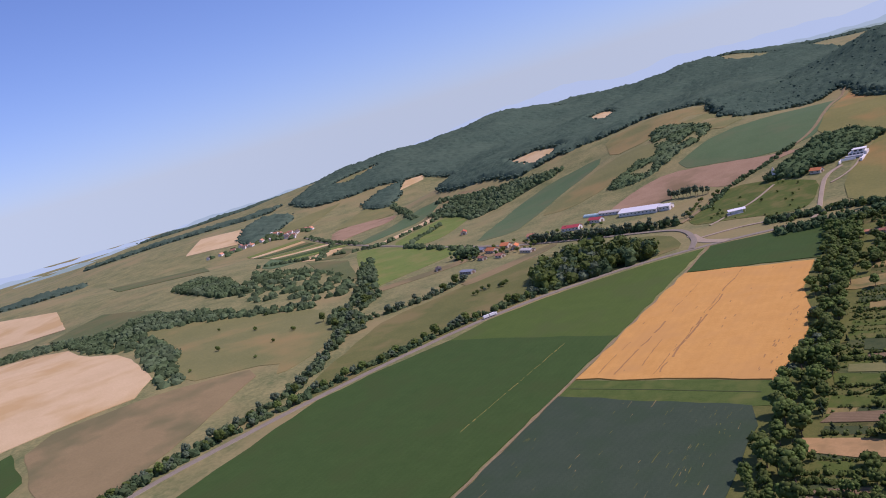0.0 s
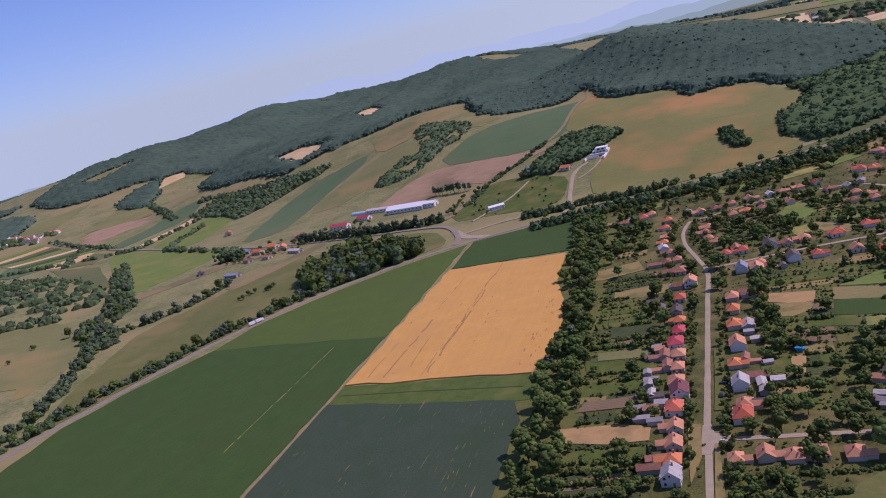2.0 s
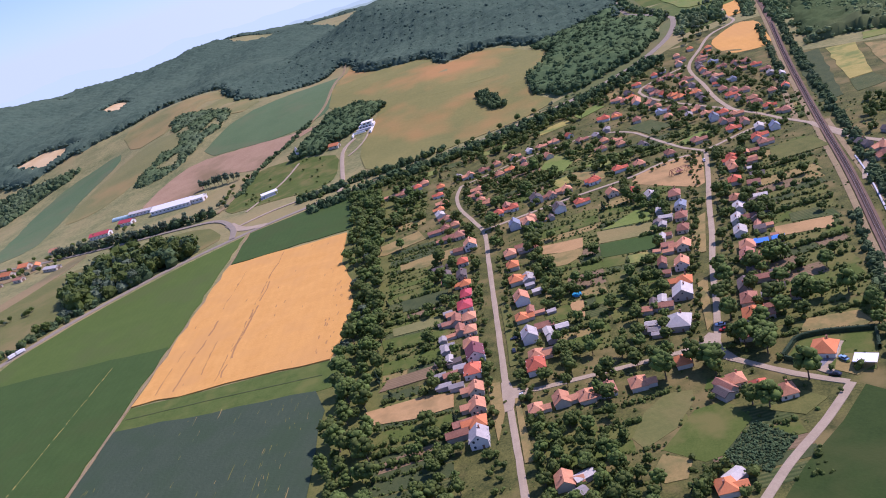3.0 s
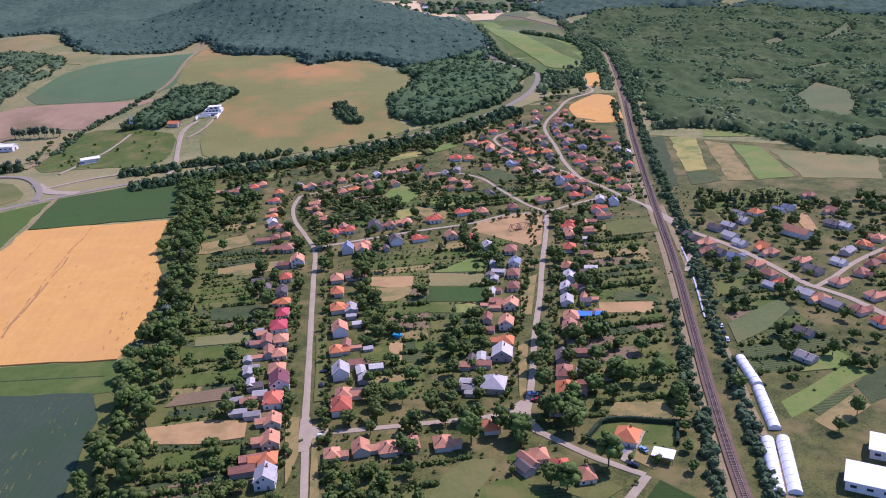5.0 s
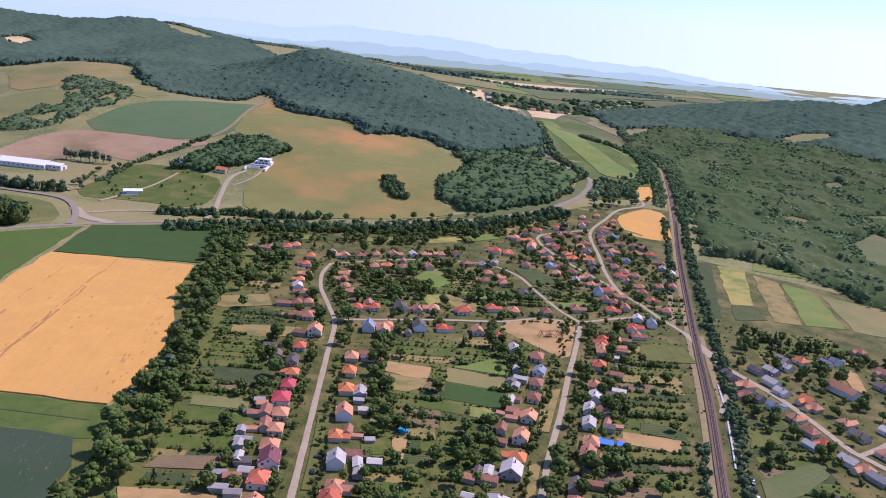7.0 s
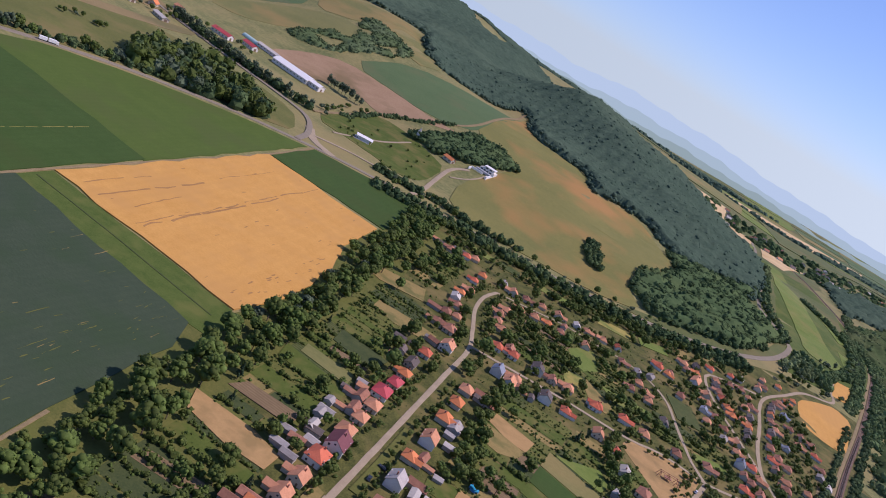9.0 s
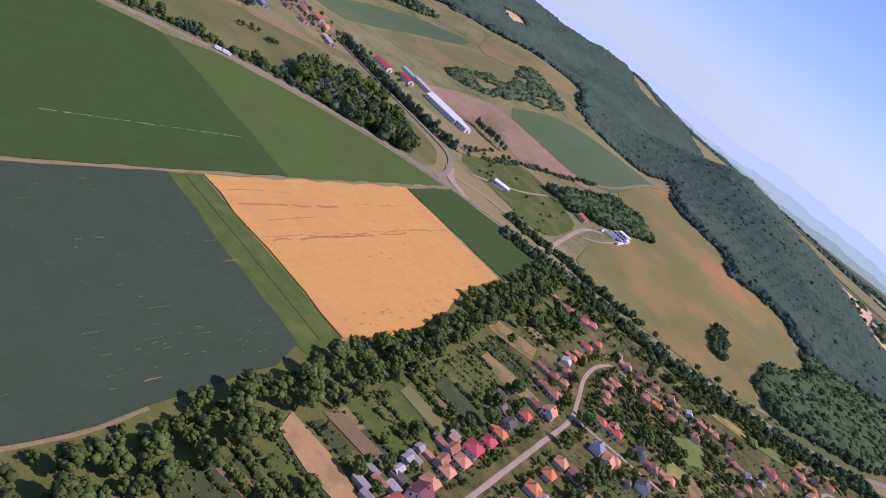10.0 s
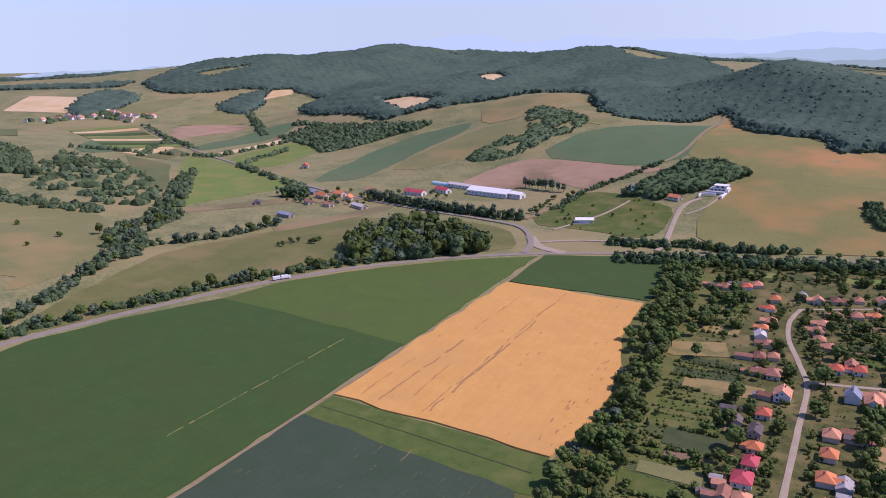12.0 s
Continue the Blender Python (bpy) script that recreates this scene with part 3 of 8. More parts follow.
farm_field("park_lawn", [(-277, 492), (-281, 605), (-257, 638), (-219, 626), (-179, 598), (-152, 575), (-149, 501), (-165, 475), (-208, 489)], M_GARDEN_GREEN, "mown park lawn with small bushes")
farm_field("upper_strip", [(-1263, 1015), (-1349, 1247), (-1252, 1226), (-1151, 1097)], M_DRY, "pale strip of hillside below the woods")
farm_field("left_green", [(-1008, 653), (-884, 625), (-733, 475), (-746, 461), (-871, 544)], M_PASTURE, "green meadow in the side valley")
farm_field("far_left_pale", [(-1735, 954), (-1930, 1166), (-1713, 1186), (-1576, 999)], M_STRAW, "far pale field on a hill")
farm_field("far_left_green", [(-1700, 700), (-1500, 820), (-1330, 700), (-1500, 600)], M_PASTURE, "far green field in a side valley")
farm_field("scrub_meadow", [(-1040, 250), (-1250, 300), (-1280, 420), (-1060, 380), (-960, 340)], M_PASTURE, "olive meadow between hedges")
farm_field("valley_floor", [(236, 606), (300, 632), (330, 652), (384, 780), (408, 900), (442, 1100), (434, 1223), (404, 1409), (330, 1470), (250, 1400), (252, 1250), (242, 1050), (236, 900), (262, 720)], M_STRIP, "green floor of a narrow valley")
farm_field("valley_plain", [(120, 1560), (300, 1440), (430, 1400), (480, 1880), (760, 1990), (1250, 2000), (1500, 3600), (-300, 3700), (-350, 2950), (-60, 1900)], M_PASTURE, "hazy green farmland of a wide plain")
farm_field("valley_meadow", [(308, 1440), (347, 1400), (318, 999), (338, 848), (350, 783), (324, 742), (289, 754), (293, 855), (278, 915), (267, 1037)], M_LUSH, "bright green meadow on the valley floor")
farm_field("valley_meadow_small", [(240, 879), (256, 882), (261, 734), (228, 666), (224, 760)], M_LUSH, "small bright green meadow by the road")
farm_field("valley_pasture", [(379, 1271), (406, 1179), (403, 984), (365, 932), (347, 1046)], M_LUSH, "narrow green pasture beside the railway")
farm_field("valley_green", [(252, 1085), (415, 1092), (432, 1290), (300, 1330), (264, 1250)], M_PASTURE, "green farmland on the valley floor")
farm_field("road_verge", [(62, 492), (96, 518), (130, 534), (200, 588), (226, 632), (248, 700), (254, 760), (262, 700), (236, 622), (194, 563), (128, 514)], M_PASTURE, "green verge between a road and a wooded spur")
farm_field("valley_edge", [(205, 800), (262, 700), (262, 1080), (240, 1100), (228, 960), (236, 860)], M_PASTURE, "green verge of a valley road")
farm_field("far_wheat", [(335, 1779), (454, 1798), (350, 1458), (308, 1487)], M_STRAW, "distant ripe field in the valley")
farm_field("far_wheat_small", [(249, 1750), (311, 1770), (282, 1527), (266, 1590)], M_STRAW, "small distant ripe field")
farm_field("village_wheat", [(259, 550), (282, 577), (305, 598), (321, 584), (311, 536), (300, 487), (283, 484), (262, 492), (257, 518)], M_WHEAT, "ripe wheat patch behind the last houses")
farm_field("pale_strip", [(-981, 659), (-1023, 770), (-967, 742), (-929, 662)], M_PASTURE, "pale green strip field in the side valley")
farm_field("village_slope", [(-1521, 1029), (-1544, 1235), (-1507, 1325), (-1422, 1095)], M_DRY, "dry slope above a distant village")
farm_field("ridge_pale", [(-1762, 1563), (-1771, 1667), (-1744, 1807), (-1669, 1702), (-1660, 1547)], M_DRY, "pale slope at the ridge's end")
farm_field("rail_meadow", [(357, 882), (371, 874), (370, 815), (352, 790)], M_LUSH, "small bright meadow beside the railway")
farm_field("railway_wheat", [(323, 704), (345, 716), (326, 639), (307, 634)], M_WHEAT, "tiny ripe wheat patch by the railway")
farm_field("plot_dark", [(292, 420), (314, 419), (266, 266), (248, 264)], M_GARDEN_DARK, "dark green plot beside the railway")
farm_field("plot_yellow", [(317, 413), (338, 402), (303, 300), (286, 300)], M_YELLOW, "yellowish plot on the valley floor")
farm_field("plot_rows", [(285, 298), (302, 298), (300, 268), (275, 264)], M_GARDEN_ROWS, "striped vegetable plot")
farm_field("plot_soil", [(340, 390), (354, 370), (323, 262), (304, 266)], M_GARDEN_DRY, "pale tan harvested plot")
farm_field("plot_lush", [(356, 368), (374, 352), (354, 260), (326, 262)], M_LUSH, "bright green strip plot")
farm_field("plot_pale", [(377, 343), (439, 290), (407, 235), (358, 257)], M_DRY, "pale dry grass plot below the wood")
farm_field("plot_corner", [(356, 428), (397, 406), (388, 390), (346, 405)], M_LUSH, "small bright plot at the wood's edge")
STRIPS = (M_LUSH, M_STRAW, M_PASTURE, M_BEET, M_DRY, M_LUSH, M_STRAW, M_PASTURE, M_BEET, M_LUSH)
for i, mt in enumerate(STRIPS):
    x, y = -1400 + i * 30, 860 - i * 16
    field("strip_field", [(x, y), (x + 62, y + 104), (x + 88, y + 90), (x + 27, y - 15)], mt, "narrow strip of farmland below a distant village", lift=0.9, cell=45)
MAIN_ROAD = [(-478, -260), (-468, -83), (-452, 10), (-437, 75), (-420, 135), (-395, 202), (-373, 245), (-345, 288), (-316, 321), (-285, 352), (-249, 378), (-209, 401), (-167, 419), (-101, 438), (-31, 453), (47, 475), (128, 514),
             (194, 563), (236, 622), (262, 697), (262, 740), (238, 840), (238, 920), (246, 1019), (295, 1507), (318, 1794), (387, 1966)]
STREET_W = [(-1, -200), (-2, -50), (-3, -4), (-3, 41), (-3, 89), (-3, 151), (-3, 200), (-9, 230), (-19, 272), (-21, 305), (-17, 331), (-1, 338), (18, 347), (38, 357), (65, 359)]
STREET_E = [(84, -20), (89, -6), (97, 21), (106, 55), (119, 98), (131, 142), (144, 186), (157, 234)]
CROSS = [(-3, -9), (11, -11), (33, -12), (56, -13), (76, -14), (87, -27), (104, -49), (118, -62.5)]
NORTH = [(-3, 208), (13, 211), (32, 215), (64, 221), (103, 226), (127, 236), (157, 236), (180, 246), (198, 253), (217, 258)]
UPPER = [(232, 190), (226, 228), (219, 250), (211, 285), (203, 312), (204, 360), (211, 417), (219, 490), (246, 541), (270, 580), (304, 609), (308, 651), (320, 700)]
LANE = [(203, 312), (182, 370), (168, 414), (162, 446), (166, 468), (195, 487), (219, 498)]
EAST_STREET = [(226, 228), (228, 195), (232, 174), (246, 137), (253, 105), (258, 74), (268, 55), (277, 5), (280, -60)]
FAR_LANE = [(261, 72), (276, 81), (300, 98), (340, 118), (400, 142)]
SQUARE_LANE = [(157, 236), (148, 254), (137, 296), (128, 334), (112, 356), (88, 364), (65, 359)]
RAIL = [(118, -200), (145, -84), (162, -20), (181, 44), (204, 122), (229, 215), (268, 356), (326, 560), (381, 770), (410, 890), (446, 1100), (437, 1223), (409, 1409), (380, 1700)]
road("main_road", MAIN_ROAD, 6.6, M_ASPHALT, "worn grey main road along the fields", lift=0.45)
road("junction_road", [(-236, 388), (-246, 428), (-276, 476), (-328, 494), (-388, 506), (-486, 532), (-568, 563), (-677, 614), (-823, 690), (-996, 782), (-1330, 980)], 6.0, M_ASPHALT, "narrow asphalt road towards a hamlet", lift=0.9)
road("junction_apron", [(-206, 403), (-232, 414), (-254, 446)], 10.0, M_STREET, "pale widened road junction", lift=0.52)
road("field_track", [(-221, -200), (-220, -40), (-220, 60), (-219, 150), (-217, 305), (-220, 392)], 2.0, M_TRACK, "straight dirt track between fields", "track", lift=0.5)
road("field_edge_path", [(-108, -175), (-91.5, -118), (-87, -90), (-86, -70), (-88, -48)], 1.6, M_TRACK, "narrow dirt path along a field edge", "path", lift=0.35)
road("village_street_west", STREET_W[:11], 3.0, M_STREET, "pale dusty village street", "street", lift=0.30)
road("narrow_lane", STREET_W[10:], 2.2, M_STREET, "narrow pale lane between houses", "street", lift=0.29)
road("village_street_east", STREET_E, 3.2, M_STREET, "pale village street with grass verges", "street", lift=0.30)
road("cross_street", CROSS, 3.2, M_STREET, "pale cross street between two lanes", "street", lift=0.34)
road("lower_lane", [(118.5, -63), (103, -79), (84, -95.5), (71, -109), (30, -150)], 3.4, M_STREET, "pale lane below the last houses", "street", lift=0.32)
road("north_street", NORTH, 3.0, M_STREET, "pale street to the level crossing", "street", lift=0.36)
road("square_lane", SQUARE_LANE, 2.8, M_STREET, "narrow pale lane from the square", "street", lift=0.33)
road("upper_street", UPPER, 3.4, M_STREET, "pale upper village street", "street", lift=0.31)
road("upper_lane", LANE, 3.0, M_STREET, "winding pale lane between houses", "street", lift=0.35)
road("crossing_road", EAST_STREET, 4.2, M_STREET, "pale street beyond the railway", "street", lift=0.38)
road("far_lane", FAR_LANE, 3.2, M_STREET, "pale lane past gardens", "street", lift=0.34)
road("side_loop", [(206, 108), (214, 125), (224, 140), (240, 153)], 4.0, M_STREET, "pale curved lane by the railway", "street", lift=0.42)
road("villa_drive", [(-138, 440), (-138, 470), (-148, 576), (-136, 612)], 4.6, M_STREET, "wide pale drive up to a villa", "drive", lift=0.9)
road("villa_path", [(-140, 560), (-128, 578), (-121, 600), (-118, 626)], 2.0, M_STREET, "pale path along the villa's slope", "path", lift=0.9)
road("park_path", [(-244, 478), (-230, 520), (-217, 551), (-205, 600)], 2.6, M_STREET, "pale footpath through a park", "path", lift=0.8)
road("park_road", [(-240, 428), (-205, 450), (-150, 462), (-138, 466)], 4.0, M_STREET, "pale service road behind trees", "road", lift=0.7)
road("hill_track", [(-285, 510), (-276, 579), (-264, 650), (-226, 716), (-196, 787), (-190, 900), (-192, 1100)], 4.5, M_TRACK, "dirt track climbing the hill", "track", lift=1.0)
road("railside_track", [(236, 225), (215, 140), (196, 60), (176, -20), (160, -85), (140, -150)], 3.4, M_TRACK, "dirt track beside the railway", "track", lift=0.26)
road("railside_track_west", [(222, 240), (250, 340), (262, 400)], 4.5, M_TRACK, "dry dirt strip beside the railway", "track", lift=0.26)
square = field("village_square", [(100, 212), (106, 229), (127, 236), (154, 236), (147, 205), (136, 166), (119, 187)], M_DUST, "bare dry earth of the village square", "square", lift=0.22, corners=1)
for pts, mt, lb in (([(122, -66), (107, -82), (88, -98), (75, -112), (36, -154), (60, -210), (112, -205), (137, -88)], M_DEEP, "green field below the lane"), ([(5, -20), (75, -24), (78, -56), (60, -90), (10, -80)], M_VILLAGE, "rough orchard meadow"),
                    ([(187, -28), (219, -11), (231, -5), (234, -15), (185, -40)], M_LUSH, "bright green allotment"),
                    ([(222, -22), (244, -10), (228, -34), (220, -37)], M_GARDEN_DARK, "dark allotment patch")):
    field("garden_field", pts, mt, lb, "garden", lift=0.20, cell=30)

for pts in ([(-5, 2), (-1.2, 2), (0, -5), (7, -8.6), (7, -12.2), (0.5, -14), (-1.5, -22), (-5.5, -22)], [(70, -12), (78, -11), (86, -4), (89, -7), (87.5, -18), (91, -32), (87, -30), (80, -17), (70, -15.4)]):
    field("street_junction", pts, M_STREET, "worn pale surface of a street junction", "street", lift=0.41, cell=30)

# railway: bed, sleepers and two rails for the near stretch
railway = tagged(new("railway"), "single railway line on brown ballast", "railway", kind="structure")
ribbon("ballast_bed", RAIL, 5.4, M_BALLAST, 0.55, railway, step=12)
ribbon("service_bed", RAIL, 3.2, M_TRACK, 0.30, railway, shift=-4.6, step=14)
for s in (-0.75, 0.75):
    ribbon("rail", RAIL, 0.16, M_STEEL, 0.86, railway, shift=s, step=12, wobble=0)
line = smooth_line(RAIL[:8], 0.9)
sv, sf = [], []
for a, b in zip(line, line[1:]):
    h = math.hypot(b[0] - a[0], b[1] - a[1])
    tx, ty = (b[0] - a[0]) / h, (b[1] - a[1]) / h
    z0, z1 = height(*a) + 0.55, height(*a) + 0.78
    k = len(sv)
    for z in (z0, z1):
        for u, w in ((-0.13, -1.3), (0.13, -1.3), (0.13, 1.3), (-0.13, 1.3)):
            sv.append((a[0] + tx * u + ty * w, a[1] + ty * u - tx * w, z))
    sf += [(k + 4, k + 5, k + 6, k + 7), (k, k + 1, k + 5, k + 4), (k + 1, k + 2, k + 6, k + 5), (k + 2, k + 3, k + 7, k + 6), (k + 3, k, k + 4, k + 7)]
tagged(mesh_part("sleepers", sv, sf, M_SLEEPER, railway), kind="stuff")
tagged(ribbon("platform", [(186, 52), (196, 84), (206, 118), (213, 146)], 0.9, M_CONCRETE, 0.75, step=6, wobble=0, shift=4.4), "narrow pale concrete railway platform", "platform", kind="structure")

# ================= trees =================
ICO_T = (1 + 5 ** 0.5) / 2
ICO_V = np.array([(-1, ICO_T, 0), (1, ICO_T, 0), (-1, -ICO_T, 0), (1, -ICO_T, 0), (0, -1, ICO_T), (0, 1, ICO_T), (0, -1, -ICO_T), (0, 1, -ICO_T), (ICO_T, 0, -1), (ICO_T, 0, 1), (-ICO_T, 0, -1), (-ICO_T, 0, 1)])
ICO_V = ICO_V / np.linalg.norm(ICO_V[0])
ICO_F = np.array([(0, 11, 5), (0, 5, 1), (0, 1, 7), (0, 7, 10), (0, 10, 11), (1, 5, 9), (5, 11, 4), (11, 10, 2), (10, 7, 6), (7, 1, 8), (3, 9, 4), (3, 4, 2), (3, 2, 6), (3, 6, 8), (3, 8, 9), (4, 9, 5), (2, 4, 11), (6, 2, 10), (8, 6, 7), (9, 8, 1)])


def clumps(centres, radii, rng, flat=0.85, rag=0.28):
    """Uneven leaf clumps: vertices and triangles of many small rough balls."""
    n = len(centres)
    shake = rng.uniform(1 - rag, 1 + rag, (n, 12, 1))
    v = ICO_V[None] * shake * np.asarray(radii).reshape(n, 1, 1)
    a = rng.uniform(0, 6.28, n)
    c, s = np.cos(a)[:, None], np.sin(a)[:, None]
    v = np.stack([v[..., 0] * c - v[..., 1] * s, v[..., 0] * s + v[..., 1] * c, v[..., 2] * flat], -1)
    v = v + np.asarray(centres)[:, None, :]
    f = ICO_F[None] + (np.arange(n) * 12)[:, None, None]
    return v.reshape(-1, 3), f.reshape(-1, 3)


def tufts(centres, outward, size, rng):
    """Small bent leaf sprays that face outwards unevenly: four-cornered, each on its own."""
    n = len(centres)
    out = outward + rng.normal(size=(n, 3)) * 0.55
    out /= np.linalg.norm(out, axis=1)[:, None] + 1e-9
    a = np.cross(out, rng.normal(size=(n, 3)))
    a /= np.linalg.norm(a, axis=1)[:, None] + 1e-9
    b = np.cross(out, a)
    k = (np.asarray(size).reshape(-1, 1)) * np.ones((n, 1))
    j = lambda: rng.uniform(0.6, 1.3, (n, 1)) * k
    v = np.stack([centres + a * j(), centres + b * j() - out * k * 0.3, centres - a * j(), centres - b * j() - out * k * 0.3], 1)
    f = np.arange(n * 4).reshape(n, 4)
    return v.reshape(-1, 3), f


def stem(bm, a, b, ra, rb, sides=6):
    a, b = Vector(a), Vector(b)
    up = (b - a).normalized()
    side = up.orthogonal().normalized()
    other = up.cross(side)
    rings = [[bm.verts.new(p + (side * math.cos(i * 6.2832 / sides) + other * math.sin(i * 6.2832 / sides)) * r) for i in range(sides)] for p, r in ((a, ra), (b, rb))]
    for i in range(sides):
        bm.faces.new((rings[0][i], rings[0][(i + 1) % sides], rings[1][(i + 1) % sides], rings[1][i]))
    bm.faces.new(rings[1])


def tree_model(name, tall, wide, mat, form, seed, count):
    """A tree of the given height and crown width: tapered trunk with limbs, and a crown of many rough clumps."""
    rng, rnd = np.random.default_rng(seed), random.Random(seed)
    root = new(name)
    bm = bmesh.new()
    fork = tall * (0.30 if form != "conifer" else 0.75)
    r0 = tall * 0.022 + 0.05
    stem(bm, (0, 0, -0.4), (0, 0, fork), r0, r0 * 0.65)
    if form != "conifer":
        for i in range(5):
            a = i * 1.257 + rnd.uniform(-0.3, 0.3)
            stem(bm, (0, 0, fork * rnd.uniform(0.75, 0.98)), (math.cos(a) * wide * 0.28, math.sin(a) * wide * 0.28, tall * rnd.uniform(0.5, 0.68)), r0 * 0.45, r0 * 0.15, 5)
        stem(bm, (0, 0, fork), (0, 0, tall * 0.75), r0 * 0.6, r0 * 0.2, 5)
    part("trunk", bm, M_BARK, root, smooth=True)
    if form == "conifer":
        h = rng.uniform(0.12, 1.0, count) ** 0.8
        ang, rad = rng.uniform(0, 6.28, count), wide * 0.5 * (1.03 - h) * rng.uniform(0.55, 1.0, count)
        cen = np.stack([np.cos(ang) * rad, np.sin(ang) * rad, h * tall], -1)
        siz = wide * 0.13 * (1.25 - h) + 0.12
    else:
        d = rng.normal(size=(count, 3))
        d /= np.linalg.norm(d, axis=1)[:, None]
        shell = rng.uniform(0.45, 1.0, count) ** 0.6
        lobes = rng.normal(size=(5, 3))
        lobes /= np.linalg.norm(lobes, axis=1)[:, None]
        swell = 0.74 + 0.30 * np.max(np.clip(d @ lobes.T, 0, 1) ** 3, axis=1)
        half = tall * (0.40 if form != "column" else 0.46)
        mid = tall - half
        cen = d * (shell * swell)[:, None] * np.array([wide / 2, wide / 2, half])
        cen[:, 2] = cen[:, 2] * np.where(cen[:, 2] < 0, 0.75, 1.0) + mid
        siz = wide * rng.uniform(0.075, 0.15, count)
    puffs = int(count * 0.36)
    axis = np.array([0, 0, tall * 0.55])
    v, f = clumps(axis + (cen[:puffs] - axis) * 0.86, siz[:puffs] * (1.45 if form != "conifer" else 1.0), rng, rag=0.2)
    pick = rng.integers(0, count, int(count * 1.7))
    out = cen[pick] - np.array([0, 0, 1]) * np.where(form == "conifer", cen[pick, 2:3], tall * 0.5)
    out /= np.linalg.norm(out, axis=1)[:, None] + 1e-9
    out = out + rng.normal(size=out.shape) * 0.4
    at = cen[pick] + out * siz[pick, None] * rng.uniform(0.1, 0.8, (len(pick), 1))
    v2, f2 = tufts(at, out, np.clip(siz[pick] * 0.5, 0.16, 0.5), rng)
    faces = f.tolist() + (f2 + len(v)).tolist()
    mesh_part("crown", np.concatenate([v, v2]).tolist(), faces, mat, root, smooth=True)
    return root


TREE_KINDS = {
    "broadleaf_tree": [("round", 10.0, 8.5, M_LEAF, 11, 110), ("round", 12.0, 9.5, M_LEAF_C, 12, 120), ("round", 9.0, 8.0, M_LEAF_C, 13, 100), ("round", 11.0, 8.0, M_LEAF, 14, 110)],
    "willow_tree": [("round", 9.0, 8.5, M_LEAF_B, 21, 110), ("round", 7.5, 7.5, M_LEAF_B, 22, 100)],
    "fruit_tree": [("round", 4.6, 4.2, M_LEAF, 31, 60), ("round", 4.0, 4.0, M_LEAF_C, 32, 56), ("round", 5.4, 4.6, M_LEAF, 33, 64)],
    "garden_tree": [("round", 6.5, 6.0, M_LEAF, 34, 80), ("round", 7.5, 6.2, M_LEAF, 35, 84), ("round", 6.0, 5.6, M_LEAF_C, 36, 76)],
    "shrub": [("round", 2.2, 2.8, M_LEAF, 41, 34), ("round", 1.7, 2.4, M_LEAF_C, 42, 30)],
    "conifer_tree": [("conifer", 9.0, 4.6, M_NEEDLE, 51, 120), ("conifer", 7.0, 3.6, M_NEEDLE, 52, 100)],
    "poplar_tree": [("column", 15.0, 7.5, M_LEAF_B, 61, 110), ("column", 13.0, 7.0, M_LEAF_B, 62, 110)],
    "roadside_tree": [("round", 9.5, 7.5, M_LEAF, 71, 90), ("round", 8.0, 7.0, M_LEAF_C, 72, 90), ("round", 7.5, 7.5, M_LEAF_B, 73, 90)],
    "streamside_tree": [("round", 9.0, 8.0, M_LEAF_B, 81, 80), ("round", 10.5, 8.5, M_LEAF, 82, 80), ("round", 11.5, 6.5, M_LEAF_B, 83, 80)],
    "hedge_bush": [("round", 3.2, 4.2, M_LEAF, 91, 44), ("round", 2.6, 3.6, M_LEAF_C, 92, 40)],
}
TREE_LABELS = {"broadleaf_tree": "dense dark green broadleaf tree with a rounded crown", "willow_tree": "grey-green willow with a soft rounded crown", "fruit_tree": "small leafy fruit tree in a garden",
               "garden_tree": "mid-sized leafy tree in a village garden", "shrub": "low leafy garden shrub", "conifer_tree": "dark green conical spruce", "poplar_tree": "tall narrow poplar in a row", "roadside_tree": "leafy tree along a road",
               "streamside_tree": "leafy tree along a stream", "hedge_bush": "rounded dark green bush on open ground"}
tree_models, tree_count = {}, {}


def plant(kind, x, y, size=1.0, rnd=random):
    which = rnd.randrange(len(TREE_KINDS[kind]))
    m = pose(x, y, height(x, y), rnd.uniform(-3, 3), rnd.uniform(-3, 3), rnd.uniform(0, 360)) @ Matrix.Diagonal((size * rnd.uniform(0.88, 1.14), size * rnd.uniform(0.88, 1.14), size * rnd.uniform(0.85, 1.18), 1))
    tree_count[kind] = tree_count.get(kind, 0) + 1
    if (kind, which) not in tree_models:
        form, tall, wide, mat, seed, count = TREE_KINDS[kind][which]
        ob = tree_model(kind, tall, wide, mat, form, seed, count)
        tagged(ob, TREE_LABELS[kind], "tree" if "tree" in kind else "bush", group=kind.replace("_", " ") + "s of the valley")
        ob.matrix_basis = m
        tree_models[kind, which] = (ob, m)
        return
    src, m0 = tree_models[kind, which]
    keep = src.matrix_basis.copy()
    src.matrix_basis = Matrix.Identity(4)
    c = copy_thing(src, Matrix.Identity(4))
    c.matrix_basis = m
    src.matrix_basis = keep


def plant_line(kind, pts, gap, spread, size=(0.8, 1.2), seed=1, skip=0.0):
    rnd, acc = random.Random(seed), 0.0
    line = smooth_line(pts, 2.0)
    for a, b in zip(line, line[1:]):
        acc += math.hypot(b[0] - a[0], b[1] - a[1])
        if acc >= gap:
            acc = rnd.uniform(-0.3, 0.3) * gap
            if rnd.random() >= skip:
                plant(kind, a[0] + rnd.uniform(-spread, spread), a[1] + rnd.uniform(-spread, spread), rnd.uniform(*size), rnd)


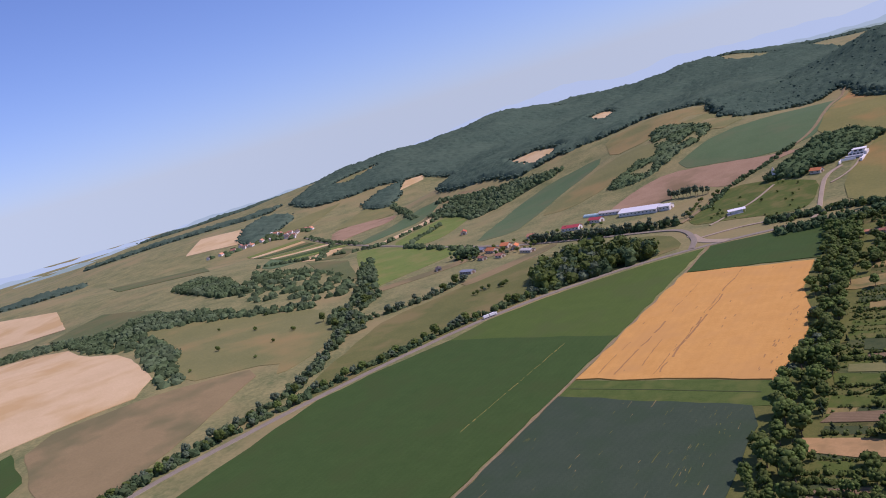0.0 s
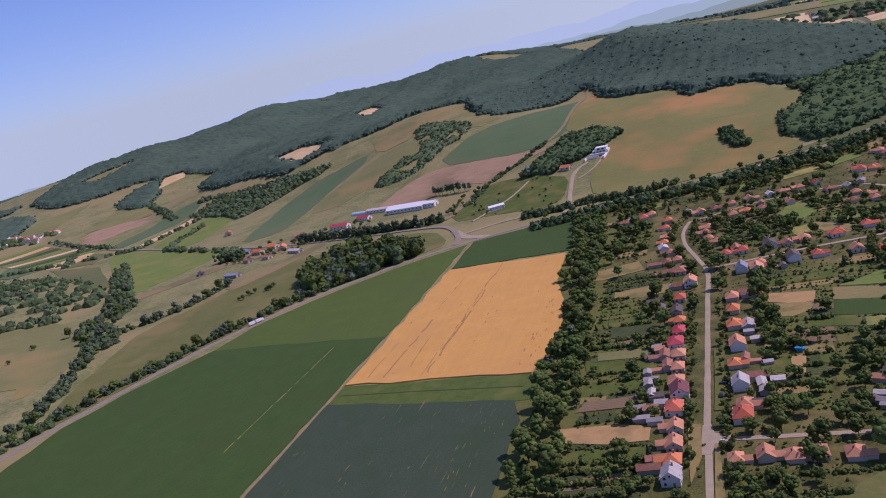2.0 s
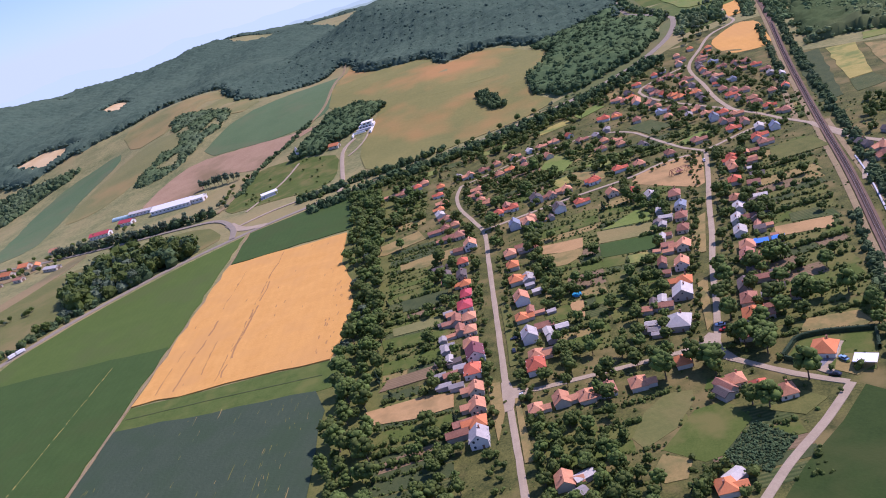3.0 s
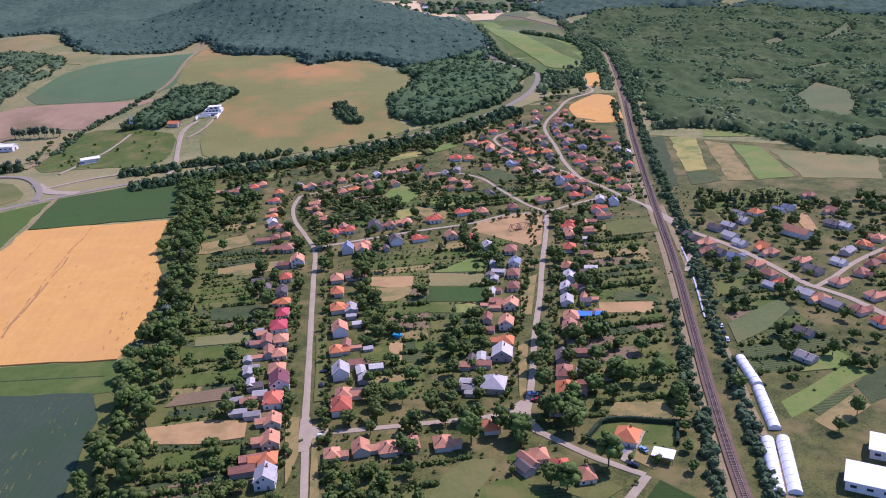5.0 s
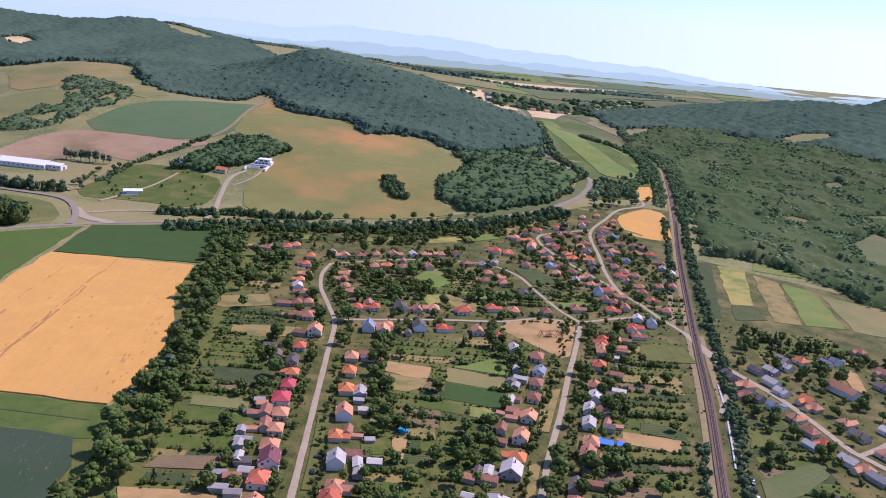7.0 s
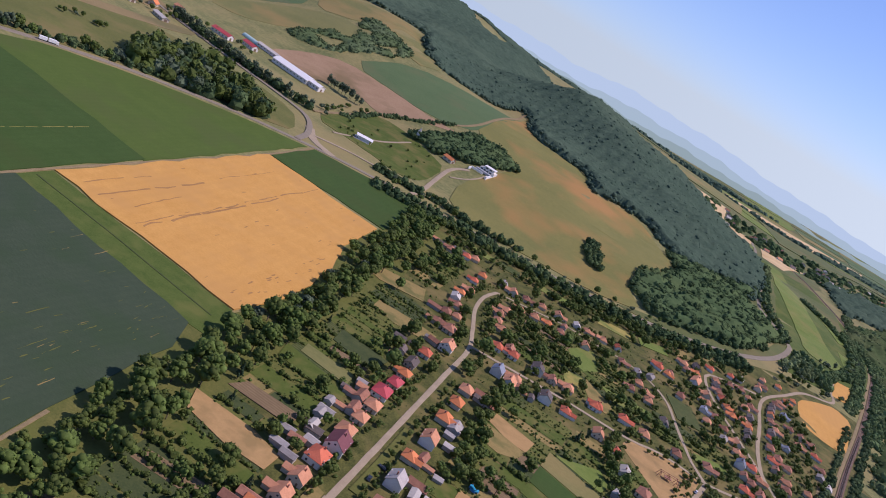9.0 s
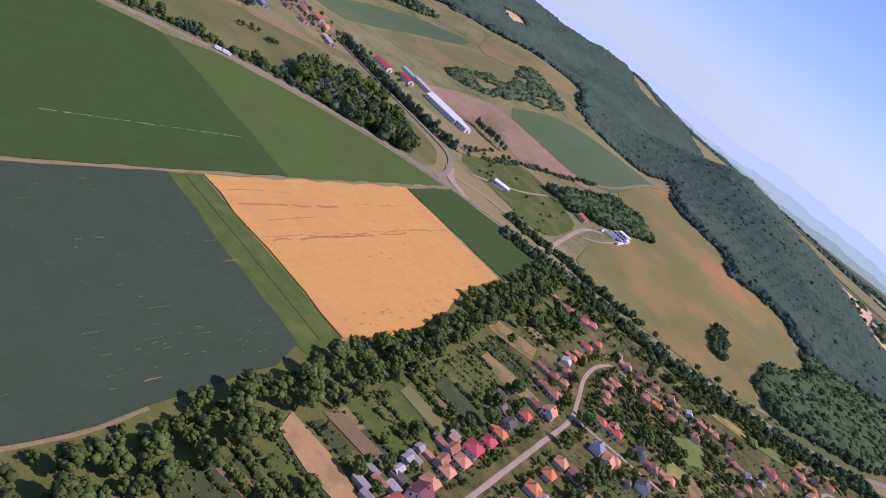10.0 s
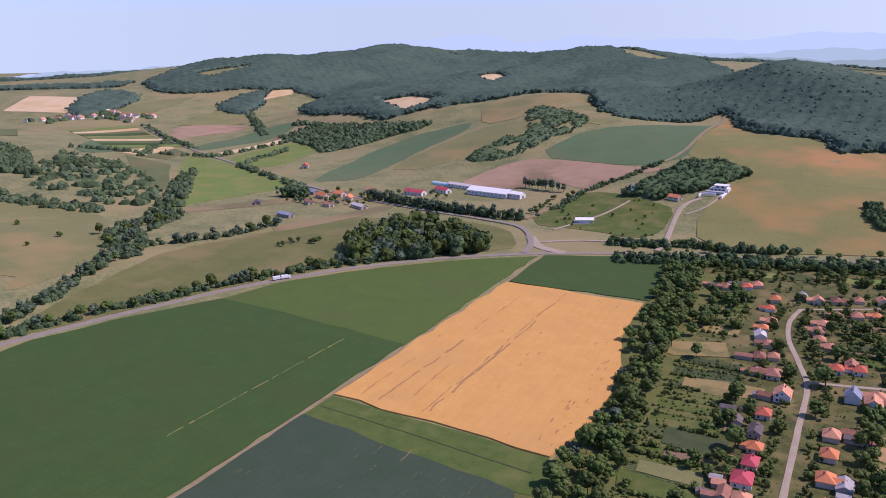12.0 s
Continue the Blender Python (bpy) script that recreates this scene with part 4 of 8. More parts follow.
def plant_area(kind, poly, number, size=(0.8, 1.2), seed=1, apart=3.0):
    rnd, done, tries = random.Random(seed), [], 0
    xs, ys = [p[0] for p in poly], [p[1] for p in poly]
    while len(done) < number and tries < number * 40:
        tries += 1
        x, y = rnd.uniform(min(xs), max(xs)), rnd.uniform(min(ys), max(ys))
        if inside(poly, np.array([x]), np.array([y]))[0] and all(math.hypot(x - a, y - b) > apart for a, b in done):
            done.append((x, y))
            plant(kind, x, y, rnd.uniform(*size), rnd)


def swell(x, y, wave, seed, n=6):
    """Soft uneven rise and fall, about -1 to 1, with hollows about a wave apart."""
    rng = np.random.default_rng(seed)
    a, ph, k = rng.uniform(0, 6.28, n), rng.uniform(0, 6.28, n), 6.28 / (wave * rng.uniform(0.6, 1.6, n))
    return sum(np.sin((x * math.cos(a[i]) + y * math.sin(a[i])) * k[i] + ph[i]) for i in range(n)) / n ** 0.5 * 0.75


def canopy_sheet(name, poly, label, mat, cell, tall, seed, holes=(), relief=6.0, bumps=1.5, crowns=0.05, crown_size=(3.0, 5.0), sprays=0, sink=(0.1, 0.6)):
    """A closed wood as one mass: an uneven roof of leaves with crowns standing out of it, and its edge down to the ground."""
    rng = np.random.default_rng(seed)
    root = tagged(new(name), label, "wood", kind="stuff")
    poly = rounded(poly, 1)
    xs, ys = np.arange(min(p[0] for p in poly) - cell, max(p[0] for p in poly) + cell, cell), np.arange(min(p[1] for p in poly) - cell, max(p[1] for p in poly) + cell, cell)
    x, y = np.meshgrid(xs, ys)
    x, y = x + rng.uniform(-.36, .36, x.shape) * cell, y + rng.uniform(-.36, .36, x.shape) * cell
    wob = 5.0
    ok = inside(poly, x + wob * swell(x, y, 34, seed + 1), y + wob * swell(x, y, 34, seed + 2))
    for h in holes:
        ok &= ~inside(h, x, y)
    base = terrain(x, y)
    z = base + tall + relief * swell(x, y, 190, seed + 3) + bumps * 1.2 * swell(x, y, 26, seed + 4) + rng.uniform(-1, 1, x.shape) * bumps
    full = ok[:-1, :-1] & ok[1:, :-1] & ok[:-1, 1:] & ok[1:, 1:]
    used = np.zeros(ok.shape, bool)
    for a, b in ((0, 0), (1, 0), (0, 1), (1, 1)):
        used[a:a + full.shape[0], b:b + full.shape[1]] |= full
    inner = np.ones(ok.shape, bool)                # corners all of whose cells belong to the wood
    pad = np.pad(full, 1)
    for a, b in ((0, 0), (1, 0), (0, 1), (1, 1)):
        inner &= pad[a:a + ok.shape[0], b:b + ok.shape[1]]
    z = np.where(inner, np.maximum(z, base + 2.0), base - 0.3)
    idx = np.full(ok.shape, -1)
    idx[used] = np.arange(used.sum())
    v = np.column_stack([x[used], y[used], z[used]])
    r, c = np.nonzero(full)
    f = np.column_stack([idx[r, c], idx[r, c + 1], idx[r + 1, c + 1], idx[r + 1, c]])
    mesh_part("canopy", v.tolist(), f.tolist(), mat, root, smooth=True)
    pick = np.nonzero(inner & (rng.random(ok.shape) < (crowns if crowns > 0.2 else crowns * 3.0 * np.clip(0.35 + swell(x, y, 75, seed + 5), 0, 1) ** 1.5)))
    rim = np.nonzero(used & ~inner & (rng.random(ok.shape) < (0.8 if cell < 6.5 else 0.5)))
    if len(pick[0]) + len(rim[0]):
        rad = np.concatenate([rng.uniform(*crown_size, len(pick[0])), tall * rng.uniform(0.28, 0.5, len(rim[0]))])
        lift = np.concatenate([z[pick], base[rim] + tall * rng.uniform(0.45, 0.85, len(rim[0]))])
        cen = np.column_stack([np.concatenate([x[pick], x[rim]]), np.concatenate([y[pick], y[rim]]), lift - rad * rng.uniform(sink[0], sink[1], len(rad))])
        v2, f2 = clumps(cen, rad, rng, flat=0.8, rag=0.22)
        faces = f2.tolist()
        if sprays:
            k = np.repeat(np.arange(len(rad)), sprays)
            out = rng.normal(size=(len(k), 3))
            out[:, 2] = np.abs(out[:, 2])
            out /= np.linalg.norm(out, axis=1)[:, None]
            v3, f3 = tufts(cen[k] + out * rad[k, None] * rng.uniform(0.8, 1.15, (len(k), 1)), out, rad[k] * rng.uniform(0.16, 0.3, len(k)), rng)
            faces += (f3 + len(v2)).tolist()
            v2 = np.concatenate([v2, v3])
        mesh_part("crowns", v2.tolist(), faces, mat, root, smooth=not sprays)
    return root


def woods(name, poly, label, mat=M_WOODS, spacing=7.5, grow=0.0, tall=9.0, seed=1, thin=0.0, holes=(), floor=True, stacked=True, low=0.55, vary=0.3, sprays=0, closed=False):
    """A wood as one mass: a dark floor and a canopy of uneven crowns, wider apart further off."""
    rng = np.random.default_rng(seed)
    root = tagged(new(name), label, "wood", kind="stuff")
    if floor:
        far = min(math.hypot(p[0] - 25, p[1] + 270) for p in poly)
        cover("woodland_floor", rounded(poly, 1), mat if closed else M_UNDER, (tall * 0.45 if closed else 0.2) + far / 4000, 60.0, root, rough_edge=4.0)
    xs, ys = [p[0] for p in poly], [p[1] for p in poly]
    cen, rad = [], []
    y = min(ys)
    while y < max(ys):
        x = min(xs)
        base = spacing + grow * max(0, math.hypot(0.5 * (min(xs) + max(xs)) - 25, y + 270) - 900) / 1000
        row = np.arange(x, max(xs), base)
        px, py = row + rng.uniform(-.45, .45, len(row)) * base, y + rng.uniform(-.45, .45, len(row)) * base
        ok = inside(poly, px, py) & (rng.random(len(row)) > thin)
        for h in holes:
            ok &= ~inside(h, px, py)
        for a, b in zip(px[ok], py[ok]):
            cen.append((a, b))
            rad.append(base * (rng.uniform(0.62, 0.98) if closed else rng.uniform(0.48, 0.85)))
        y += base * 0.88
    cen, rad = np.array(cen), np.array(rad)
    z = terrain(cen[:, 0], cen[:, 1])
    top = np.clip(tall * rng.uniform(1 - vary, 1 + vary * 0.7, len(cen)), rad * 0.6, None)
    c1 = np.column_stack([cen, z + top - rad * 0.75])
    v, f = clumps(c1, rad, rng, flat=0.62 if closed else 1.0, rag=0.30 if closed else 0.24)
    if stacked:
        k = rng.uniform(-0.6, 0.6, (len(cen), 2)) * rad[:, None]
        c2 = np.column_stack([cen + k, z + (top - rad) * low])
        v2, f2 = clumps(c2, rad * 0.85, rng, flat=1.0, rag=0.26)
        f = np.concatenate([f, f2 + len(v)])
        v = np.concatenate([v, v2])
    faces = f.tolist()
    if sprays:
        pick = np.repeat(np.arange(len(cen)), sprays)
        out = rng.normal(size=(len(pick), 3))
        out[:, 2] = np.abs(out[:, 2]) * 0.9 - 0.25
        out /= np.linalg.norm(out, axis=1)[:, None]
        at = c1[pick] + out * rad[pick, None] * rng.uniform(0.85, 1.2, (len(pick), 1))
        v3, f3 = tufts(at, out, rad[pick] * rng.uniform(0.18, 0.34, len(pick)), rng)
        faces += (f3 + len(v)).tolist()
        v = np.concatenate([v, v3])
    mesh_part("canopy", v.tolist(), faces, mat, root, smooth=closed)
    return root

# ================= woods and tree lines =================
HILL_CLEARING = [(739, 1249), (816, 1306), (868, 1307), (842, 1254), (738, 1200)]
GLADES = [[(516, 546), (572, 604), (577, 548), (540, 480), (497, 420), (485, 464)], [(703, 859), (731, 869), (836, 966), (793, 897)], [(666, 911), (696, 925), (690, 892), (662, 885)], [(470, 640), (500, 655), (520, 640), (490, 622)], [(600, 700), (660, 725), (640, 690)],
          [(440, 330), (480, 350), (500, 320), (460, 300)], [(560, 850), (600, 866), (610, 846)], [(590, 450), (640, 470), (650, 430), (610, 410)]]
for g in GLADES:
    field("glade", g, M_PASTURE, "small grassy glade in bushy woodland", lift=1.6, cell=40)
CLEARINGS = [FIELDS[i][1] for i, f in enumerate(FIELDS) if f[0] in ("ridge_clearing", "wood_clearing", "slope_clearing", "bald_top", "ridge_pale")]
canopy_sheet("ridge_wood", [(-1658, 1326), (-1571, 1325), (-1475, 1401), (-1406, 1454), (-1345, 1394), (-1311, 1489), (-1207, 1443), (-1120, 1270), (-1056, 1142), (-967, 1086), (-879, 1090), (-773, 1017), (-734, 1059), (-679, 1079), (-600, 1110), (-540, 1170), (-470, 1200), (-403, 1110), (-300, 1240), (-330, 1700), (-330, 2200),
                     (-520, 2620), (-726, 2700), (-910, 2850), (-1380, 2680), (-1640, 2560), (-1880, 2020), (-2000, 1800), (-1900, 1500)], "long dark wooded ridge on the skyline", M_WOODS_HAZED, 6.4, 9.0, 3, CLEARINGS, 3.0, 2.4, 0.0)
canopy_sheet("knob_wood", [(-389, 1055), (-323, 985), (-249, 1003), (-195, 1120), (-142, 925), (-41, 910), (-25, 812), (20, 846), (62, 846), (110, 790), (240, 900), (246, 1011), (230, 1097), (180, 1250), (100, 1450), (0, 1650), (-120, 1760), (-370, 1760), (-370, 1500), (-340, 1240), (-427, 1135)], "wooded hill with an uneven dark green canopy", M_WOODS_HAZED, 4.6, 9.0, 4, (), 6.0, 1.7, 0.34, (2.6, 3.9), 0, (0.6, 0.95))
canopy_sheet("spur_wood", [(110, 790), (95, 773), (118, 719), (93, 647), (70, 604), (70, 563), (96, 522), (129, 532), (160, 555), (200, 585), (226, 632), (248, 700), (244, 756), (206, 800), (232, 880), (240, 900)], "wooded spur above the road bend", M_WOODS, 4.0, 7.0, 5, (), 2.0, 1.5, 0.35, (2.2, 4.2), 6)
canopy_sheet("valley_wood", [(416, 1183), (428, 920), (372, 672), (334, 519), (310, 440), (355, 440), (392, 383), (402, 318), (440, 292), (560, 200), (760, 420), (1050, 800), (760, 1250), (560, 1400)], "bushy green woodland rising beyond the railway", M_BUSHLAND, 4.6, 5.0, 6, GLADES, 5.0, 2.0, 0.19, (2.4, 5.0), 4, (0.2, 0.7))
canopy_sheet("opposite_hill_wood", [(530, 1380), (725, 1228), (1015, 775), (1500, 900), (1950, 1200), (1900, 1420), (1420, 1680), (1224, 1790), (1058, 1860), (900, 1930), (740, 1960), (600, 1990), (500, 1880), (430, 1300)], "broad wooded hill across the valley", M_WOODS_HAZED, 7.0, 8.0, 7, [HILL_CLEARING], 3.0, 2.4, 0.0)
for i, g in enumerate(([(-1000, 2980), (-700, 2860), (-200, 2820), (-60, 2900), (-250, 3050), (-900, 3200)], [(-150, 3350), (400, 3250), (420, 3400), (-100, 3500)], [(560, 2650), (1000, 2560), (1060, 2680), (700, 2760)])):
    canopy_sheet("far_plain_wood", g, "far dark wood on the plain", M_WOODS_HAZED, 14.0, 9.0, 90 + i, (), 2.0, 2.5, 0.0)
field("hill_clearing", HILL_CLEARING, M_DRY, "pale grassy clearing on a wooded hill", lift=3.0, cell=40)
canopy_sheet("gully_wood", [(-476, 758), (-466, 837), (-423, 860), (-486, 1002), (-481, 1041), (-428, 1013), (-358, 952), (-358, 896), (-386, 835), (-400, 771), (-440, 741)], "scrubby wood in a hillside gully", M_SCRUB, 4.0, 4.0, 8, [[(-452, 800), (-420, 830), (-415, 780)], [(-470, 930), (-440, 950), (-425, 915)], [(-400, 880), (-385, 930), (-370, 890)]], 1.5, 1.4, 0.4, (2.0, 4.0), 7)
canopy_sheet("park_wood", [(-220, 619), (-206, 653), (-191, 702), (-174, 752), (-115, 725), (-100, 690), (-122, 649), (-154, 626), (-181, 608)], "dense dark park wood beside the villa", M_WOODS, 3.5, 8.0, 9, (), 1.5, 1.4, 0.45, (2.2, 4.0), 7)
woods("meadow_thicket", [(12, 610), (26, 610), (42, 548), (29, 546), (16, 575)], "dark thicket standing alone in the meadow", M_WOODS, 4.5, 0, 6.0, seed=10, vary=0.4, sprays=16)
COPSE = [(-372, 292), (-378, 330), (-402, 398), (-380, 426), (-345, 436), (-303, 418), (-268, 392), (-268, 378), (-302, 345), (-338, 308)]
woods("roadside_copse", COPSE, "dense copse of tall trees beside the road", M_LEAF, 8.0, 0, 13.0, seed=11, thin=0.58, vary=0.5, sprays=40)
woods("roadside_copse", COPSE, "grey-green willows in a roadside copse", M_LEAF_B, 9.0, 0, 10.0, seed=111, thin=0.72, vary=0.5, sprays=40, floor=False)
woods("roadside_copse", COPSE, "dark trees in a roadside copse", M_WOODS, 9.0, 0, 12.0, seed=112, thin=0.72, vary=0.5, sprays=40, floor=False)
woods("west_grove", [(-1190, 505), (-1220, 580), (-1101, 553), (-900, 424), (-956, 411)], "dark grove on a bare hill", M_SCRUB, 8.0, 1.0, 8.0, seed=12, sprays=6, stacked=False)
woods("valley_scrub", [(-879, 375), (-1080, 600), (-934, 578), (-750, 477), (-668, 401), (-720, 366)], "loose scrub on a meadow", M_SCRUB, 10.0, 1.0, 5.0, seed=13, sprays=9, thin=0.72, floor=False)
woods("hedge_scrub", [(-980, 250), (-1060, 330), (-1000, 345), (-800, 335), (-700, 356), (-690, 340), (-800, 310)], "hedge of scrub along a meadow", M_SCRUB, 8.0, 1.0, 5.0, seed=14, sprays=6, thin=0.25, floor=False)
woods("strip_scrub", [(-942, 947), (-919, 1021), (-767, 1007), (-646, 995), (-714, 922), (-770, 828), (-812, 874)], "band of scrub between hillside fields", M_SCRUB, 8.0, 1.0, 6.0, seed=15, sprays=6, thin=0.10)
woods("stubble_hedge", [(-860, 200), (-960, 198), (-1090, 246), (-1360, 214), (-1300, 260), (-1000, 290), (-760, 190), (-625, 90), (-640, 80)], "hedge round a harvested field", M_SCRUB, 9.0, 1.0, 5.0, seed=16, sprays=6, thin=0.2, floor=False)
canopy_sheet("far_left_wood", [(-2600, 1250), (-2300, 1420), (-1960, 1560), (-1900, 1420), (-2250, 1280), (-2550, 1120)], "far wooded hill beyond a village", M_WOODS_HAZED, 7.0, 9, 21, (), 2.0, 2.2, 0.0)
canopy_sheet("far_left_wood", [(-2500, 700), (-2150, 850), (-1950, 830), (-2100, 700), (-2400, 600)], "far wooded hillock among fields", M_WOODS_HAZED, 7.0, 8, 22, (), 2.0, 2.2, 0.0)
canopy_sheet("ridge_foot_wood", [(-1358, 1206), (-1421, 1368), (-1388, 1447), (-1340, 1400), (-1280, 1300), (-1225, 1182)], "tongue of wood below the ridge", M_WOODS_HAZED, 7.0, 8, 23, (), 2.0, 2.2, 0.0)
canopy_sheet("ridge_foot_wood", [(-1039, 1119), (-1120, 1290), (-894, 1183), (-835, 1116), (-894, 1073)], "tongue of wood below the ridge", M_WOODS_HAZED, 7.0, 7, 24, (), 2.0, 2.2, 0.0)
canopy_sheet("far_hill_wood", [(-3050, 1650), (-2650, 1860), (-2430, 2030), (-2200, 2230), (-2150, 2420), (-2450, 2260), (-2700, 2080), (-3050, 1850)], "far wooded hill on the skyline", M_WOODS_HAZED, 11.0, 9, 27, (), 4.0, 2.4, 0.0)
canopy_sheet("west_wood", [(-1584, 995), (-1729, 1143), (-1815, 1333), (-1592, 1244), (-1497, 1045), (-1502, 959)], "wooded hillock beside a distant village", M_WOODS_HAZED, 8.0, 8, 17, (), 3.0, 2.2, 0.0)
for i, (a, b, w) in enumerate((((-1270, 1230), (-1000, 960), 16), ((-990, 1040), (-840, 990), 20), ((-905, 925), (-900, 720), 7), ((-848, 850), (-800, 670), 9), ((-980, 660), (-1120, 850), 8), ((-800, 668), (-600, 556), 10), ((-1330, 980), (-1000, 785), 8), ((-820, 600), (-655, 405), 9), ((-1140, 650), (-900, 720), 9))):
    tx, ty = b[0] - a[0], b[1] - a[1]
    h = math.hypot(tx, ty)
    ox, oy = -ty / h * w, tx / h * w
    woods("field_hedge", [a, b, (b[0] + ox, b[1] + oy), (a[0] + ox, a[1] + oy)], "dark hedge between fields", M_SCRUB, 7.0, 0.5, 5.5, seed=30 + i, sprays=5, thin=0.25, floor=False)

plant_area("broadleaf_tree", [(-120, 395), (-108, 300), (-104, 232), (-90, 185), (-85, 120), (-90, 70), (-84, 45), (-84, -30), (-78, -60), (-80, -130), (-60, -135), (-60, -60), (-64, 50), (-70, 150), (-74, 190), (-82, 300), (-90, 400)], 195, (0.55, 1.2), 5, 4.4)
plant_area("willow_tree", [(-104, 290), (-92, 180), (-86, 60), (-72, 60), (-76, 180), (-84, 290)], 10, (0.7, 1.0), 6, 8)
plant_area("hedge_bush", [(-112, 300), (-94, 150), (-90, 20), (-92, -120), (-60, -120), (-58, 60), (-66, 200)], 30, (0.9, 1.7), 7, 3)
plant_line("roadside_tree", offset_line(MAIN_ROAD[1:7], -11), 11, 3.5, (0.75, 1.25), 8, 0.04)
plant_line("roadside_tree", offset_line(MAIN_ROAD[6:9], -12), 11, 4, (0.7, 1.2), 18, 0.08)
plant_line("roadside_tree", offset_line(MAIN_ROAD[12:18], 12), 11, 6, (0.5, 0.95), 9, 0.05)
plant_line("roadside_tree", offset_line(MAIN_ROAD[12:17], -10), 16, 3, (0.4, 0.9), 10, 0.15)
plant_line("streamside_tree", [(-478, -120), (-474, 0), (-470, 60), (-482, 110), (-516, 180), (-545, 235)], 13, 6, (0.7, 1.15), 11, 0.03)
plant_line("streamside_tree", [(-530, 222), (-548, 250), (-600, 290), (-612, 340), (-640, 380)], 9, 15, (0.7, 1.2), 12, 0.0)
plant_line("streamside_tree", [(-560, 250), (-528, 300), (-508, 345), (-502, 395)], 13, 7, (0.7, 1.15), 13, 0.03)
plant_line("streamside_tree", [(-640, 385), (-720, 470), (-790, 560)], 18, 5, (0.5, 0.9), 14, 0.15)
plant_line("poplar_tree", [(-489, 542), (-425, 520), (-364, 508), (-313, 504), (-282, 506)], 6.0, 3, (0.7, 1.05), 15, 0.0)
plant_line("poplar_tree", [(-344, 648), (-312, 640), (-283, 634)], 4.5, 2, (0.85, 1.1), 16)
plant_line("roadside_tree", [(-283, 520), (-290, 580), (-276, 620)], 6, 8, (0.5, 0.8), 17)
plant_area("hedge_bush", [(-268, 500), (-262, 560), (-215, 640), (-170, 590), (-150, 480), (-215, 470)], 30, (0.5, 1.1), 20, 5)
plant_line("roadside_tree", [(-446, 322), (-438, 332), (-431, 342), (-414, 349)], 3.2, 6, (0.5, 0.8), 21, 0.05)
plant_line("roadside_tree", [(-506, 546), (-479, 577), (-442, 592), (-409, 569)], 8, 6, (0.5, 0.85), 28, 0.05)
plant_area("roadside_tree", [(-570, 540), (-600, 500), (-540, 480), (-470, 500), (-480, 560), (-540, 570)], 34, (0.5, 0.9), 22, 5)
plant_area("roadside_tree", [(-175, 440), (-120, 452), (-112, 466), (-180, 456)], 12, (0.6, 0.9), 23, 4)
plant_area("hedge_bush", [(-760, 420), (-800, 180), (-640, 110), (-560, 200), (-660, 330)], 8, (1.0, 1.8), 24, 20)
plant_area("streamside_tree", [(238, 560), (300, 600), (320, 640), (296, 620), (262, 640), (244, 600)], 18, (0.5, 0.9), 25, 5)
plant_line("streamside_tree", [(292, 700), (318, 740), (345, 760), (372, 850), (380, 930)], 9, 8, (0.5, 0.9), 26)
plant_line("streamside_tree", [(236, 870), (262, 760), (256, 700)], 9, 5, (0.5, 0.9), 27)

def thicket_band(name, pts, width, label, seed, tall=6.5, spacing=5.0, thin=0.12, mat=None):
    """An uneven belt of trees and bushes along a line."""
    line = smooth_line(pts, 12.0)
    rnd = random.Random(seed)
    a = [(x + rnd.uniform(-2, 2), y + rnd.uniform(-2, 2)) for x, y in offset_line(line, width * rnd.uniform(0.4, 0.6))]
    b = [(x + rnd.uniform(-2, 2), y + rnd.uniform(-2, 2)) for x, y in offset_line(line, -width * rnd.uniform(0.4, 0.6))]
    woods(name, a + b[::-1], label, mat or M_WOODS, spacing, 0.0, tall, seed=seed, thin=thin, floor=False, vary=0.5, sprays=16)


thicket_band("stream_thicket", [(-480, -160), (-474, 0), (-471, 60), (-483, 110), (-516, 180), (-545, 235)], 10, "thicket along a stream", 301, 4.5, 4.5, 0.3, M_SCRUB)
thicket_band("stream_thicket", [(-535, 222), (-560, 255), (-605, 292), (-615, 340), (-645, 385)], 34, "broad thicket along a stream", 302, 5.0, 6.0, 0.5, M_SCRUB)
thicket_band("stream_thicket", [(-560, 250), (-528, 300), (-508, 345), (-502, 395)], 8, "thicket along a stream", 303, 4.5, 4.5, 0.35, M_SCRUB)
thicket_band("stream_thicket", [(-645, 385), (-720, 470), (-792, 562)], 9, "narrow thicket along a ditch", 304, 5.0, 5.0, 0.2, M_SCRUB)
thicket_band("roadside_thicket", offset_line(MAIN_ROAD[0:9], -12), 8, "bushes along the main road", 305, 4.5, 4.0, 0.3)
thicket_band("roadside_thicket", offset_line(MAIN_ROAD[12:18], 19), 20, "belt of bushes between road and village", 306, 5.5, 4.5, 0.2)
thicket_band("farm_thicket", [(-489, 545), (-425, 524), (-364, 512), (-313, 508), (-284, 508)], 10, "trees along a farm road", 307, 7.0, 4.5, 0.15)
thicket_band("hill_thicket", [(-272, 560), (-262, 640), (-230, 700), (-205, 760)], 7, "bushes along a hill track", 308, 3.5, 4.0, 0.25)
thicket_band("park_thicket", [(-178, 447), (-140, 455), (-112, 462), (-80, 462), (-30, 470)], 9, "bushes along a park's edge", 309, 5.5, 4.0, 0.15)

